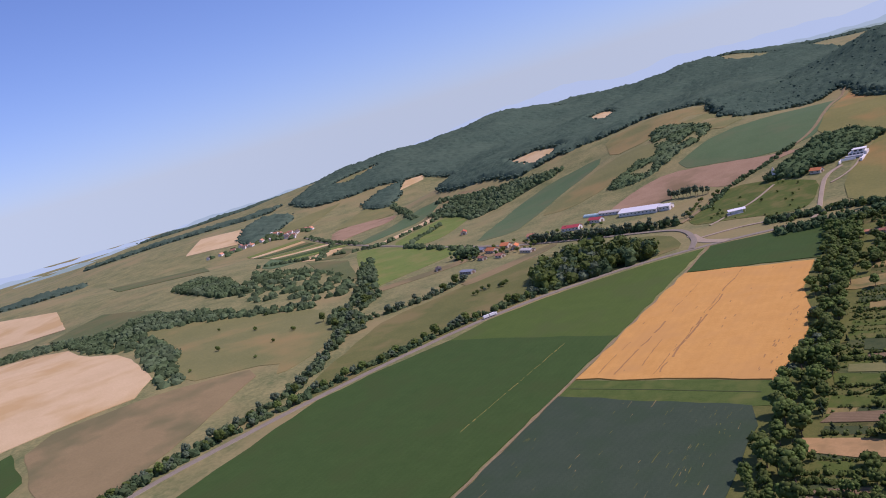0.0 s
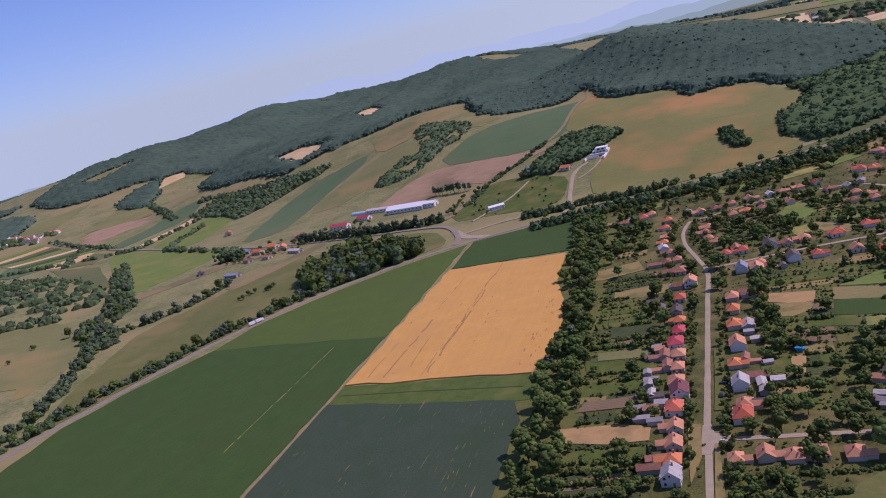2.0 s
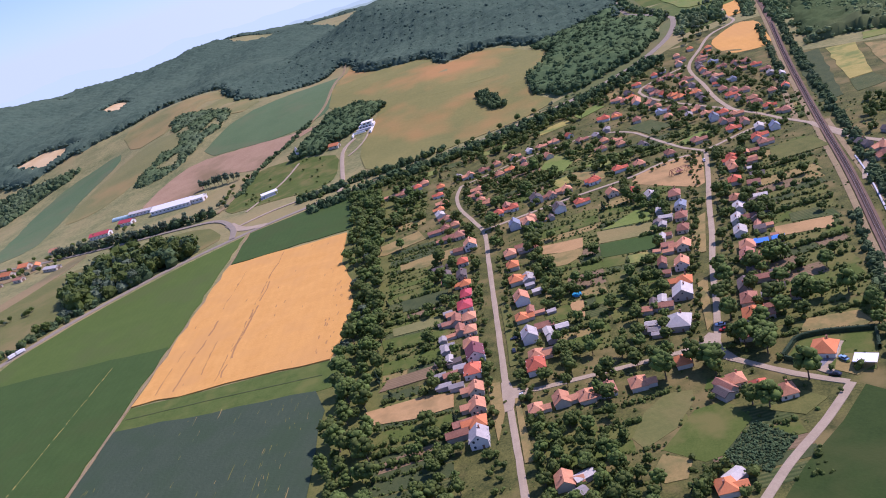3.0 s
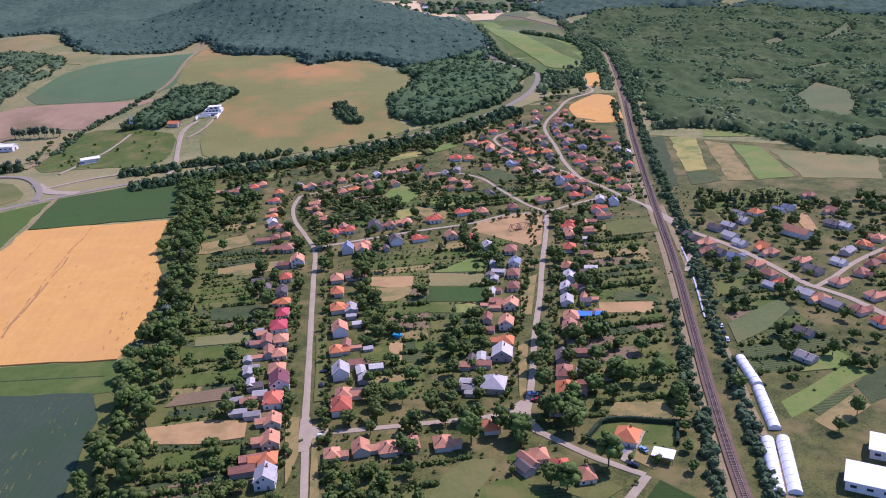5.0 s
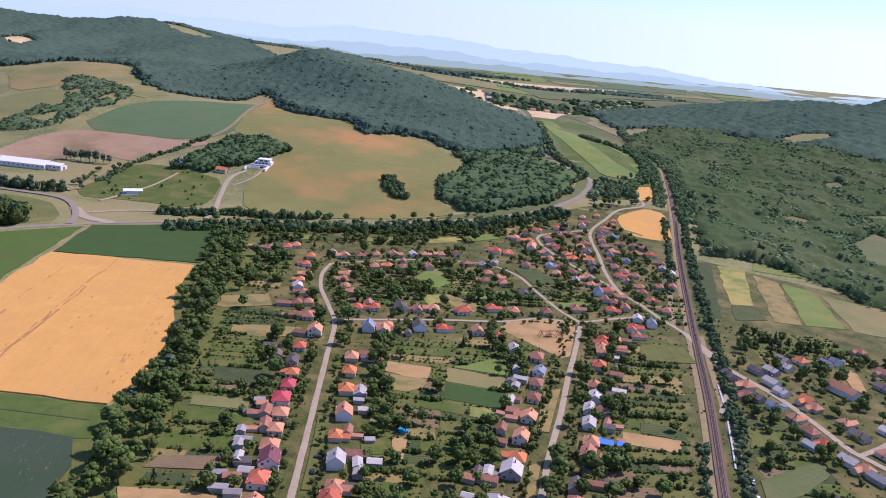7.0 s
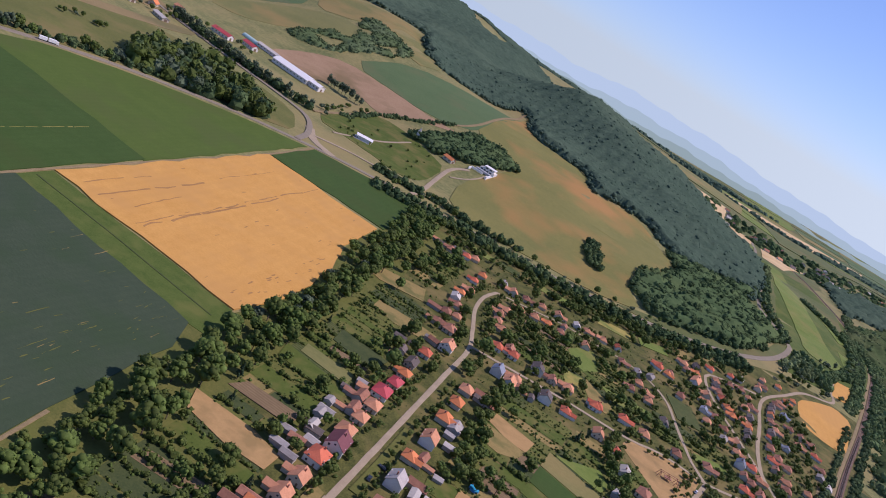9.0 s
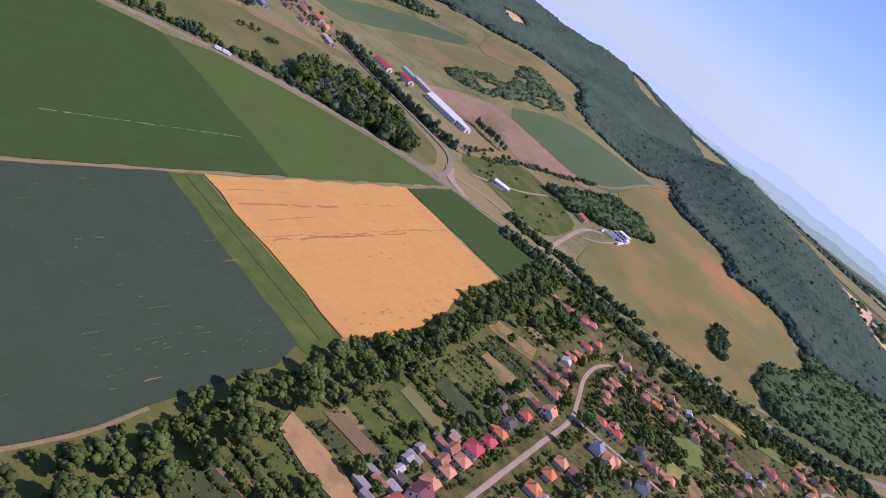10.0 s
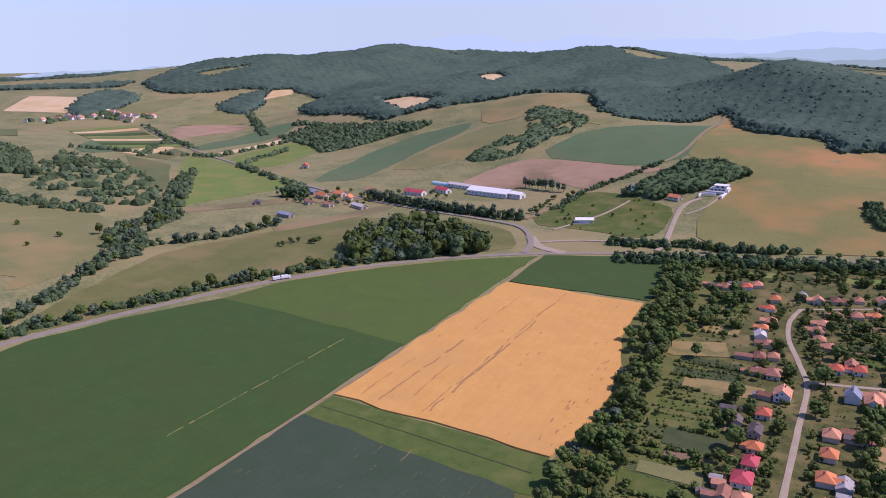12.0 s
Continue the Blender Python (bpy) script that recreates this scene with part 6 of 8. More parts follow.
OPEN_PLOTS = [
    ([(48.5, -73), (57, -64), (65, -55), (77, -54), (81.6, -68.4), (66, -84), (60, -85)], M_GARDEN_GREEN, "mown lawn behind a farmhouse"),
    ([(67, -83.5), (81.8, -70.7), (91, -84), (77, -97.7), (67, -88.4)], M_GARDEN_DARK, "dense dark vegetable patch"),
    ([(41.7, -84.7), (47.9, -75.2), (56.7, -81.9), (52.4, -90.8), (45, -90.3)], M_GARDEN_DRY, "bare brown garden patch"),
    ([(40, -62), (48, -48), (58, -39.7), (68, -42), (66, -50), (56, -63), (43, -70)], M_OLIVE, "dry olive meadow"),
    ([(85, -64), (98, -74), (108, -68), (101, -58), (96, -64)], M_VERGE, "mown green lawn"),
    ([(117, -22), (123, -14), (142, -18), (143, -28), (138, -31), (124, -25.5)], M_GARDEN_DRY, "rough dry grass plot"),
    ([(-62, 188), (-40, 191), (-22, 190), (-22, 176), (-44, 171), (-61, 175)], M_GARDEN_DRY, "dry grassy strip"),
    ([(48, 311), (62, 283), (74, 305), (66, 338), (55, 328)], M_LUSH, "bright green lawn"),
    ([(50, 269), (58, 241), (65, 246), (66, 274)], M_YELLOW, "yellowish weedy plot"),
    ([(68, 277), (90, 257), (87, 241), (76, 240), (68, 263)], M_GARDEN_DRY, "dry tan plot"),
    ([(79, 283), (115, 292), (112, 271), (90, 267)], M_LUSH, "bright green lawn"),
    ([(31, 148), (55, 143), (53, 128), (43, 128), (29, 135)], M_DUST, "bare tan plot"),
    ([(29, 132), (53, 127), (50, 116), (41, 110), (28, 113)], M_GARDEN_DRY, "dry grassy plot"),
    ([(73, 149), (92, 162), (98, 151), (95, 139), (65, 146)], M_LUSH, "bright green lawn"),
    ([(64, 145), (96, 135), (92, 118), (62, 126)], M_DRY, "olive dry meadow"),
    ([(62, 125), (92, 116), (88, 97), (60, 105)], M_BEET, "dark green crop plot"),
    ([(60, 103), (72, 98), (69, 88), (58, 91)], M_GARDEN_GREEN, "green lawn"),
    ([(73, 98), (86, 95), (81, 85), (72, 87)], M_YELLOW, "pale weedy plot"),
    ([(158, 92), (173, 90), (169, 77), (155, 81)], M_GARDEN_ROWS, "striped vegetable plot"),
    ([(146, 81), (173, 75), (169, 62), (143, 69)], M_DUST, "dry tan plot"),
    ([(35, 61), (42, 61), (40, 42), (35, 43)], M_DUST, "bare tan patch"),
    ([(21, 56), (33, 56), (33, 45), (22, 45)], M_GARDEN_GREEN, "green lawn"),
    ([(48, 60), (60, 58), (59, 47), (47, 51)], M_GARDEN_GREEN, "green lawn"),
    ([(29, 24), (43, 22), (43, 12), (29, 14)], M_GARDEN_GREEN, "green lawn"),
    ([(75, -38), (85, -39), (78, -46), (72, -44)], M_GARDEN_GREEN, "green lawn"),
    ([(198, 42), (216, 53), (237, 63), (234, 50), (213, 32), (193, 22)], M_PASTURE, "mown meadow behind gardens"),
    ([(307, 180), (318, 182), (307, 149), (299, 147)], M_DUST, "dry tan plot"),
    ([(206, -8), (231, 7), (233, -1), (223, -9)], M_LUSH, "bright green strip"),
    ([(211, 83), (227, 91), (224, 78), (206, 72)], M_VERGE, "rough grassy plot"),
    ([(-96, 232), (-51, 248), (-45, 226), (-74, 216), (-90, 222)], M_GARDEN_DRY, "dry grassy plot"),
    ([(-67, 80), (-30, 75), (-29, 64), (-64, 66)], M_GARDEN_GREEN, "green lawn strip"),
    ([(-61, 91), (-34, 91), (-33, 79), (-60, 81)], M_DRY, "olive dry plot"),
    ([(-69, 9), (-41, 9), (-27, 5), (-27, -7), (-45, -8), (-64, -4)], M_DUST, "bare dry garden strip"),
    ([(-64, 24), (-60, 34), (-33, 36), (-36, 25)], M_GARDEN_SOIL, "bare brown garden beds"),
    ([(-58, 126), (-29, 124), (-30, 106), (-56, 110)], M_GARDEN_DARK, "dense dark garden beds"),
    ([(149, 272), (172, 282), (175, 272), (150, 261)], M_LUSH, "bright green lawn"),
    ([(127, 351), (148, 357), (157, 320), (137, 314)], M_GARDEN_ROWS, "garden beds"),
    ([(153, 512), (172, 522), (171, 502), (160, 494)], M_GARDEN_DRY, "dry grassy plot"),
    ([(189, 202), (216, 201), (216, 175), (181, 175)], M_VERGE, "rough grassy plot"),
    ([(-11, 4), (-5.5, 3), (-5, -23), (-9, -42)], M_GARDEN_DRY, "dry verge beside a street"),
    ([(114, 121), (124, 126), (109, 75), (104, 76)], M_GARDEN_DRY, "dry verge beside a street"),
    ([(95, 43), (101, 47), (90, 3), (86, -2)], M_GARDEN_DRY, "dry verge beside a street"),
    ([(0, 79), (5, 74), (4, 14), (0, 14)], M_VERGE, "green verge beside a street"),
    ([(0, -14), (2, -14), (4, -60), (0, -60)], M_GARDEN_DRY, "dry verge beside a street"),
]
OPEN_PLOTS += [([(-60, 392), (-38, 396), (-40, 410), (-62, 406)], M_LUSH, "bright green strip plot"), ([(-34, 397), (-14, 401), (-16, 415), (-36, 411)], M_GARDEN_ROWS, "striped vegetable plot"), ([(6, 404), (40, 410), (38, 424), (4, 418)], M_LUSH, "green lawn"),
               ([(60, 414), (92, 424), (88, 440), (58, 430)], M_YELLOW, "pale weedy plot"), ([(100, 430), (126, 446), (120, 460), (96, 446)], M_LUSH, "green lawn"), ([(134, 462), (150, 476), (144, 490), (128, 476)], M_GARDEN_DRY, "dry grassy plot")]
SQUARE = [(100, 212), (106, 229), (127, 236), (154, 236), (147, 205), (136, 166), (119, 187)]
CLEAR = [(p, min(q[0] for q in p), max(q[0] for q in p), min(q[1] for q in p), max(q[1] for q in p)) for p in [o[0] for o in OPEN_PLOTS] + [SQUARE]]


def in_clear(x, y):
    """True on open plots, which have neither trees nor hedges."""
    return any(x0 < x < x1 and y0 < y < y1 and inside(p, np.array([x]), np.array([y]))[0] for p, x0, x1, y0, y1 in CLEAR)


def free(x, y, room):
    """True where neither a building nor a street is near."""
    return np.min(np.hypot(STREET_PTS[:, 0] - x, STREET_PTS[:, 1] - y)) > room * 0.6 + 3.0 and not in_clear(x, y) and all(math.hypot(x - a, y - b) > r * 0.62 + room * 0.5 for a, b, r in taken)


def street_x(y):
    return 84 + 0.287 * (y + 20)


def rail_x(y):
    return 167 + 0.287 * y


PLOT_STYLES = [(M_GARDEN_GREEN, "mown garden plot"), (M_GARDEN_DARK, "densely planted garden plot"), (M_GARDEN_ROWS, "garden plot with vegetable rows"), (M_GARDEN_SOIL, "bare dug garden plot"), (M_GARDEN_DRY, "dry grassy garden plot"), (M_VERGE, "rough grassy garden plot")]
hedge_c, hedge_r = [], []


def hedge_row(x0, y0, x1, y1, rnd, gap=1.7, size=(0.5, 1.3), skip=0.3):
    n = int(math.hypot(x1 - x0, y1 - y0) / gap)
    for i in range(n):
        if rnd.random() > skip:
            t = i / max(n, 1)
            x, y = x0 + (x1 - x0) * t + rnd.uniform(-.5, .5), y0 + (y1 - y0) * t + rnd.uniform(-.7, .7)
            if free(x, y, 1.0):
                r = rnd.uniform(*size)
                for _ in range(2):
                    hedge_c.append((x + rnd.uniform(-.6, .6), y + rnd.uniform(-.6, .6), height(x, y) + r * rnd.uniform(0.5, 1.1)))
                    hedge_r.append(r * rnd.uniform(0.7, 1.1))


def garden_block(left, right, y0, y1, seed, weights, split=0.4):
    """Long narrow plots side by side, between two lines x = left(y) and x = right(y)."""
    rnd, y = random.Random(seed), y0
    while y < y1:
        d = rnd.uniform(6.0, 14.0)
        a, b = left(y + d / 2), right(y + d / 2)
        cuts = [a] + ([a + (b - a) * rnd.uniform(0.35, 0.65)] if rnd.random() < split else []) + [b]
        for p, q in zip(cuts, cuts[1:]):
            mat, words = rnd.choices(PLOT_STYLES, weights)[0]
            tilt = rnd.uniform(-0.8, 0.8)
            pts = [(p + 0.4, y + 0.4), (q - 0.4, y + 0.4 + tilt), (q - 0.4, y + d - 0.4 + tilt), (p + 0.4, y + d - 0.4)]
            tagged(cover("garden_plot", pts, mat, 0.16 + rnd.uniform(0, 0.07), 40.0, rough_edge=0.35), words, "garden plot", group="garden plots", kind="structure")
            for _ in range(int((q - p) * d / (16 if mat in (M_GARDEN_DARK, M_VERGE) else 42))):
                hx, hy, hr = rnd.uniform(p, q), rnd.uniform(y, y + d), rnd.uniform(0.25, 0.8)
                if free(hx, hy, 0.8):
                    hedge_c.append((hx, hy, height(hx, hy) + hr * 0.7))
                    hedge_r.append(hr)
        hedge_row(a, y, b, y, rnd, skip=rnd.choice((0.05, 0.2, 0.5)), size=rnd.choice(((0.45, 0.9), (0.6, 1.3), (0.8, 1.7))))
        if rnd.random() < 0.45:
            yy = y + d * rnd.uniform(0.35, 0.65)
            hedge_row(a + 3, yy, b - 3, yy, rnd, 2.2, (0.3, 0.7), 0.35)
        y += d


garden_block(lambda y: -62, lambda y: -27, -130, 14, 101, (3, 3, 2, 1.2, 0.6, 4))
garden_block(lambda y: -62 - 0.04 * max(y, 0), lambda y: -29 - 0.03 * max(y, 0), 26, 214, 102, (3, 3, 3, 0.8, 0.7, 4))
garden_block(lambda y: -74, lambda y: -46, 262, 345, 103, (3, 3, 1, 1, 2, 3))
garden_block(lambda y: 24, lambda y: (24 + street_x(y) - 22) / 2 - 0.3, 8, 180, 104, (4, 1, 2, 1, 1.6, 4), 0.5)
garden_block(lambda y: (24 + street_x(y) - 22) / 2 + 0.3, lambda y: street_x(y) - 23, 28, 190, 105, (5, 1, 2, 0.6, 1, 3), 0.5)
garden_block(lambda y: street_x(y) + 27, lambda y: rail_x(y) - 12, 8, 205, 106, (3, 2, 3, 1.2, 1, 4), 0.5)
garden_block(lambda y: street_x(y) + 18, lambda y: rail_x(y) - 10, -22, 6, 107, (3, 2, 1, 0, 1, 4), 0.2)
garden_block(lambda y: 8, lambda y: 62, -88, -34, 108, (3, 1, 1, 0.4, 0.4, 5), 0.6)
garden_block(lambda y: 62, lambda y: 95, -104, -72, 109, (2, 4, 1, 1, 1, 2), 0.3)
garden_block(lambda y: 12, lambda y: 96, 244, 325, 110, (4, 2, 1, 0.4, 2, 3), 0.8)
garden_block(lambda y: rail_x(y) + 20, lambda y: 236, -6, 100, 111, (3, 2, 2, 0.6, 1, 3), 0.4)
garden_block(lambda y: 290, lambda y: 345, 10, 80, 112, (3, 3, 2, 1, 1, 3), 0.5)
garden_block(lambda y: 262, lambda y: 330, 190, 236, 113, (3, 3, 2, 0.5, 1, 3), 0.6)
garden_block(lambda y: 118, lambda y: 172, 262, 300, 114, (4, 2, 1, 0, 1, 3), 0.6)
garden_block(lambda y: 206, lambda y: 248, 245, 300, 115, (3, 3, 2, 1, 1, 3), 0.5)
def village_plot(pts, mt, lb, up=0.0):
    field("garden_field", pts, mt, lb + " in the village", "garden", lift=0.29 + up, cell=30, edge=0.6)


for i, (pts, mt, lb) in enumerate(OPEN_PLOTS):
    village_plot(pts, mt, lb, 0.006 * (i + 1))
village_plot([(108.5, -45.5), (110.5, -44.5), (117, -53.5), (114.5, -55.5)], M_STREET, "pale paved forecourt", 0.1)
village_plot([(195, -36), (219, -23), (219, -27), (196, -41)], M_GARDEN_ROWS, "striped allotment rows")
village_plot([(192, -43), (215, -30), (219, -38), (195, -52)], M_GARDEN_DRY, "dry tan allotment")
village_plot([(-70, -104), (-66, -93), (-52, -97), (-56, -108)], M_VERGE, "olive garden plot")
village_plot([(-66, -85), (-66, -73), (-44, -75), (-48, -85)], M_GARDEN_SOIL, "bare dug garden plot")
village_plot([(-59, -42), (-58, -34), (-36, -31), (-35, -40)], M_GARDEN_SOIL, "bare dug garden plot")
hv, hf = clumps(np.array(hedge_c), np.array(hedge_r), np.random.default_rng(77), flat=0.95, rag=0.3)
hrng = np.random.default_rng(78)
hp = np.repeat(np.arange(len(hedge_c)), 4)
ho = hrng.normal(size=(len(hp), 3))
ho[:, 2] = np.abs(ho[:, 2])
ho /= np.linalg.norm(ho, axis=1)[:, None]
hv2, hf2 = tufts(np.array(hedge_c)[hp] + ho * np.array(hedge_r)[hp, None], ho, np.array(hedge_r)[hp] * 0.4, hrng)
tagged(mesh_part("garden_hedges", np.concatenate([hv, hv2]).tolist(), hf.tolist() + (hf2 + len(hv)).tolist(), M_LEAF), "rows of garden bushes and low hedges", "hedge", kind="stuff")


vrng = np.random.default_rng(93)
vp = np.column_stack([vrng.uniform(66, 92, 1500), vrng.uniform(-98, -70, 1500)])
vp = vp[inside([(67, -83.5), (81.8, -70.7), (91, -84), (77, -97.7), (67, -88.4)], vp[:, 0], vp[:, 1])]
vr = vrng.uniform(0.25, 0.6, len(vp))
vv, vf = clumps(np.column_stack([vp, terrain(vp[:, 0], vp[:, 1]) + 0.3 + vr * 0.5]), vr, vrng, flat=0.9, rag=0.4)
tagged(mesh_part("vegetable_bed", vv.tolist(), vf.tolist(), M_WOODS), "dense dark leafy plants of a vegetable patch", "garden plants", kind="stuff")
grng = np.random.default_rng(91)
gp = np.column_stack([grng.uniform(-95, 345, 6500), grng.uniform(-130, 480, 6500)])
gp = gp[inside([(-66, -130), (-66, 100), (-80, 220), (-90, 330), (-82, 400), (0, 425), (110, 470), (200, 530), (262, 470), (262, 250), (345, 200), (345, 40), (240, -40), (150, -40), (60, -110), (10, -130)], gp[:, 0], gp[:, 1])]
gp = np.array([q for q in gp if free(q[0], q[1], 0.6)])
gr = 0.2 + 0.75 * grng.random(len(gp)) ** 2
gz0 = terrain(gp[:, 0], gp[:, 1])
wv, wf = clumps(np.column_stack([gp, gz0 + 0.15 + gr * 0.5]), gr, grng, flat=0.8, rag=0.35)
tagged(mesh_part("garden_growth", wv.tolist(), wf.tolist(), M_LEAF_C), "scattered garden plants and low bushes", "garden plants", kind="stuff")


def village_trees(kind, poly, number, size, seed, room, apart):
    rnd, done, tries = random.Random(seed), [], 0
    xs, ys = [p[0] for p in poly], [p[1] for p in poly]
    while len(done) < number and tries < number * 30:
        tries += 1
        x, y = rnd.uniform(min(xs), max(xs)), rnd.uniform(min(ys), max(ys))
        if inside(poly, np.array([x]), np.array([y]))[0] and free(x, y, room) and all(math.hypot(x - a, y - b) > apart for a, b in done):
            done.append((x, y))
            plant(kind, x, y, rnd.uniform(*size), rnd)


VILLAGE = [(-62, -130), (-66, 100), (-78, 220), (-88, 330), (-80, 400), (0, 425), (110, 470), (200, 530), (262, 470), (240, 330), (222, 235), (200, 150), (175, 60), (150, -40), (110, -30), (60, -110), (10, -130)]
VILLAGE_EAST = [(200, 40), (226, 130), (245, 190), (262, 250), (330, 220), (420, 180), (400, 60), (330, -60), (250, -60)]
for kind, words, span in (("broadleaf_tree", "100,19 105,32 107,47 118,7 117.5,-4.5 130,3.5 121.5,39 131,43.5 103,-15 104,-22 101,-31 95.5,-22 73,-26 80,-31 61,-30 107,-55 89,-65 5,207 27,146 -26,118 -33,166 9,247 33,260 100,268 111,262 91,181 179,219", (0.95, 1.2)), ("garden_tree", "53,-15.5 60,-15 66,-16 41,-16 34,-29 79,-36 -12,209 -10,142 -4,259 67,249 -10,14 15,-7 26,-6 23,-16 37,-17 95,168 178,185 125,136 131,114 120,83 138,148 210,282 -50,276 -66,275 4,0 -35,11", (0.95, 1.3))):
    rnd = random.Random(len(words))
    for word in words.split():
        plant(kind, *(float(v) for v in word.split(",")), rnd.uniform(*span), rnd)
rnd = random.Random(71)
for x, y, size in ((176, -15, 0.9), (209, 7, 0.9), (227, 2, 0.8), (209.5, -43.5, 0.7), (198, -16.5, 0.6), (197, -52, 0.7), (150, -15, 0.8), (147.5, -20, 0.8), (147, -24.5, 0.8), (143.5, -32, 0.8), (142, -40, 0.6), (138, -52, 0.6), (135, -64, 0.6)):
    plant("broadleaf_tree", x, y, size, rnd)
village_trees("fruit_tree", VILLAGE, 100, (0.65, 1.25), 201, 3.4, 4.0)
village_trees("fruit_tree", VILLAGE_EAST, 25, (0.7, 1.3), 202, 3.4, 4.0)
for k, (n, band) in enumerate(((50, [(-42, -120), (-24, -120), (-24, 215), (-42, 215)]), (40, [(22, 0), (38, 0), (38, 195), (22, 195)]), (40, [(44, -18), (66, -18), (120, 195), (98, 195)]), (50, [(104, -18), (124, -18), (182, 225), (160, 225)]), (36, [(-10, 240), (-10, 350), (110, 370), (110, 240)]))):
    village_trees("garden_tree", band, n, (0.7, 1.3), 220 + k, 2.6, 4.6)
village_trees("garden_tree", VILLAGE, 22, (0.75, 1.3), 203, 3.2, 8)
village_trees("garden_tree", VILLAGE_EAST, 45, (0.7, 1.2), 204, 4.2, 5.5)
village_trees("broadleaf_tree", [(4, -40), (34, -40), (30, -62), (46, -96), (40, -112), (5, -95)], 34, (0.5, 0.8), 205, 4.0, 5)
village_trees("broadleaf_tree", [(95, -22), (112, -28), (118, -10), (150, -10), (158, 20), (118, 40), (100, 10)], 5, (0.7, 1.0), 206, 4.0, 5)
village_trees("broadleaf_tree", VILLAGE, 40, (0.6, 1.0), 207, 4.4, 9)
village_trees("broadleaf_tree", [(-100, 262), (-64, 262), (-52, 300), (-55, 350), (-85, 395), (-112, 385)], 30, (0.7, 1.05), 216, 3.5, 5)


def greenery(poly, number, radius, seed):
    """Crowded trees between houses, as one mass."""
    rng, rnd, c = np.random.default_rng(seed), random.Random(seed), []
    xs, ys = [q[0] for q in poly], [q[1] for q in poly]
    for _ in range(number * 12):
        x, y, r = rnd.uniform(min(xs), max(xs)), rnd.uniform(min(ys), max(ys)), rnd.uniform(*radius)
        if len(c) < number * 4 and inside(poly, np.array([x]), np.array([y]))[0] and free(x, y, r * 1.3):
            for k in range(4):
                c.append((x + rnd.uniform(-.7, .7) * r, y + rnd.uniform(-.7, .7) * r, height(x, y) + r * rnd.uniform(0.7, 1.9), r * rnd.uniform(0.55, 0.9)))
    c = np.array(c)
    v, f = clumps(c[:, :3], c[:, 3] * 0.85, rng, flat=0.95, rag=0.3)
    k = np.repeat(np.arange(len(c)), 16)
    out = rng.normal(size=(len(k), 3))
    out[:, 2] = np.abs(out[:, 2]) - 0.2
    out /= np.linalg.norm(out, axis=1)[:, None]
    v2, f2 = tufts(c[k, :3] + out * c[k, 3:4] * rng.uniform(0.75, 1.1, (len(k), 1)), out, c[k, 3] * rng.uniform(0.2, 0.34, len(k)), rng)
    tagged(mesh_part("village_greenery", np.concatenate([v, v2]).tolist(), f.tolist() + (f2 + len(v)).tolist(), M_LEAF), "crowded leafy trees between village houses", "trees", kind="stuff")


def front_gardens(line, offs, gap, seed):
    """Bushes and small trees in the front gardens along a street, as one mass."""
    rng, rnd, c = np.random.default_rng(seed), random.Random(seed), []
    for off in offs:
        side = offset_line(smooth_line(line, gap), off)
        for x, y in side:
            if rnd.random() < 0.62:
                r = rnd.uniform(0.6, 1.9)
                x, y = x + rnd.uniform(-1.5, 1.5), y + rnd.uniform(-1.5, 1.5)
                if all(math.hypot(x - a, y - b) > q * 0.55 + r * 0.6 for a, b, q in taken):
                    for _ in range(3):
                        c.append((x + rnd.uniform(-.6, .6) * r, y + rnd.uniform(-.6, .6) * r, height(x, y) + r * rnd.uniform(0.6, 1.6), r * rnd.uniform(0.6, 0.9)))
    c = np.array(c)
    v, f = clumps(c[:, :3], c[:, 3] * 0.9, rng, flat=1.0, rag=0.28)
    k = np.repeat(np.arange(len(c)), 12)
    out = rng.normal(size=(len(k), 3))
    out[:, 2] = np.abs(out[:, 2]) - 0.2
    out /= np.linalg.norm(out, axis=1)[:, None]
    v2, f2 = tufts(c[k, :3] + out * c[k, 3:4] * rng.uniform(0.75, 1.1, (len(k), 1)), out, c[k, 3] * rng.uniform(0.2, 0.34, len(k)), rng)
    tagged(mesh_part("front_garden_bushes", np.concatenate([v, v2]).tolist(), f.tolist() + (f2 + len(v)).tolist(), M_LEAF), "bushes and small trees in front gardens", "bushes", kind="stuff")


front_gardens(STREET_W, (-7.2, 7.0, -10, 10), 4.0, 231)
front_gardens(STREET_E, (-7.5, 7.5, 10.5, -10.5), 4.0, 232)
front_gardens(CROSS, (-6.5, 6.5), 4.0, 233)
front_gardens(NORTH, (-6.5, 6.5), 4.5, 234)
greenery([(4, -37), (36, -37), (38, -62), (40, -72), (36, -112), (8, -118)], 62, (1.2, 2.6), 215)
greenery([(56, -88), (66, -90), (78, -100), (70, -108), (50, -104)], 12, (1.2, 2.4), 217)
greenery(VILLAGE_EAST, 210, (1.3, 3.4), 208)
greenery([(-80, 372), (-40, 390), (40, 402), (110, 430), (180, 500), (170, 520), (90, 470), (0, 435), (-90, 415)], 190, (1.4, 3.2), 209)
greenery([(100, 300), (150, 450), (200, 530), (262, 500), (262, 330), (222, 240), (160, 245)], 240, (1.2, 2.6), 210)
greenery([(-30, 200), (-45, 350), (90, 400), (120, 300), (110, 200)], 120, (1.3, 2.9), 214)
village_trees("conifer_tree", VILLAGE, 18, (0.5, 0.95), 211, 3.0, 10)
village_trees("conifer_tree", [(262, 190), (300, 200), (310, 215), (270, 215)], 7, (0.8, 1.2), 212, 3.0, 4)
# ================= farm, villa, chapel and other single buildings =================
def turned(ob, x, y, angle, lift=0.0):
    ob.matrix_basis = pose(x, y, height(x, y) + lift, 0, 0, angle)
    taken.append((x, y, 10))
    return ob


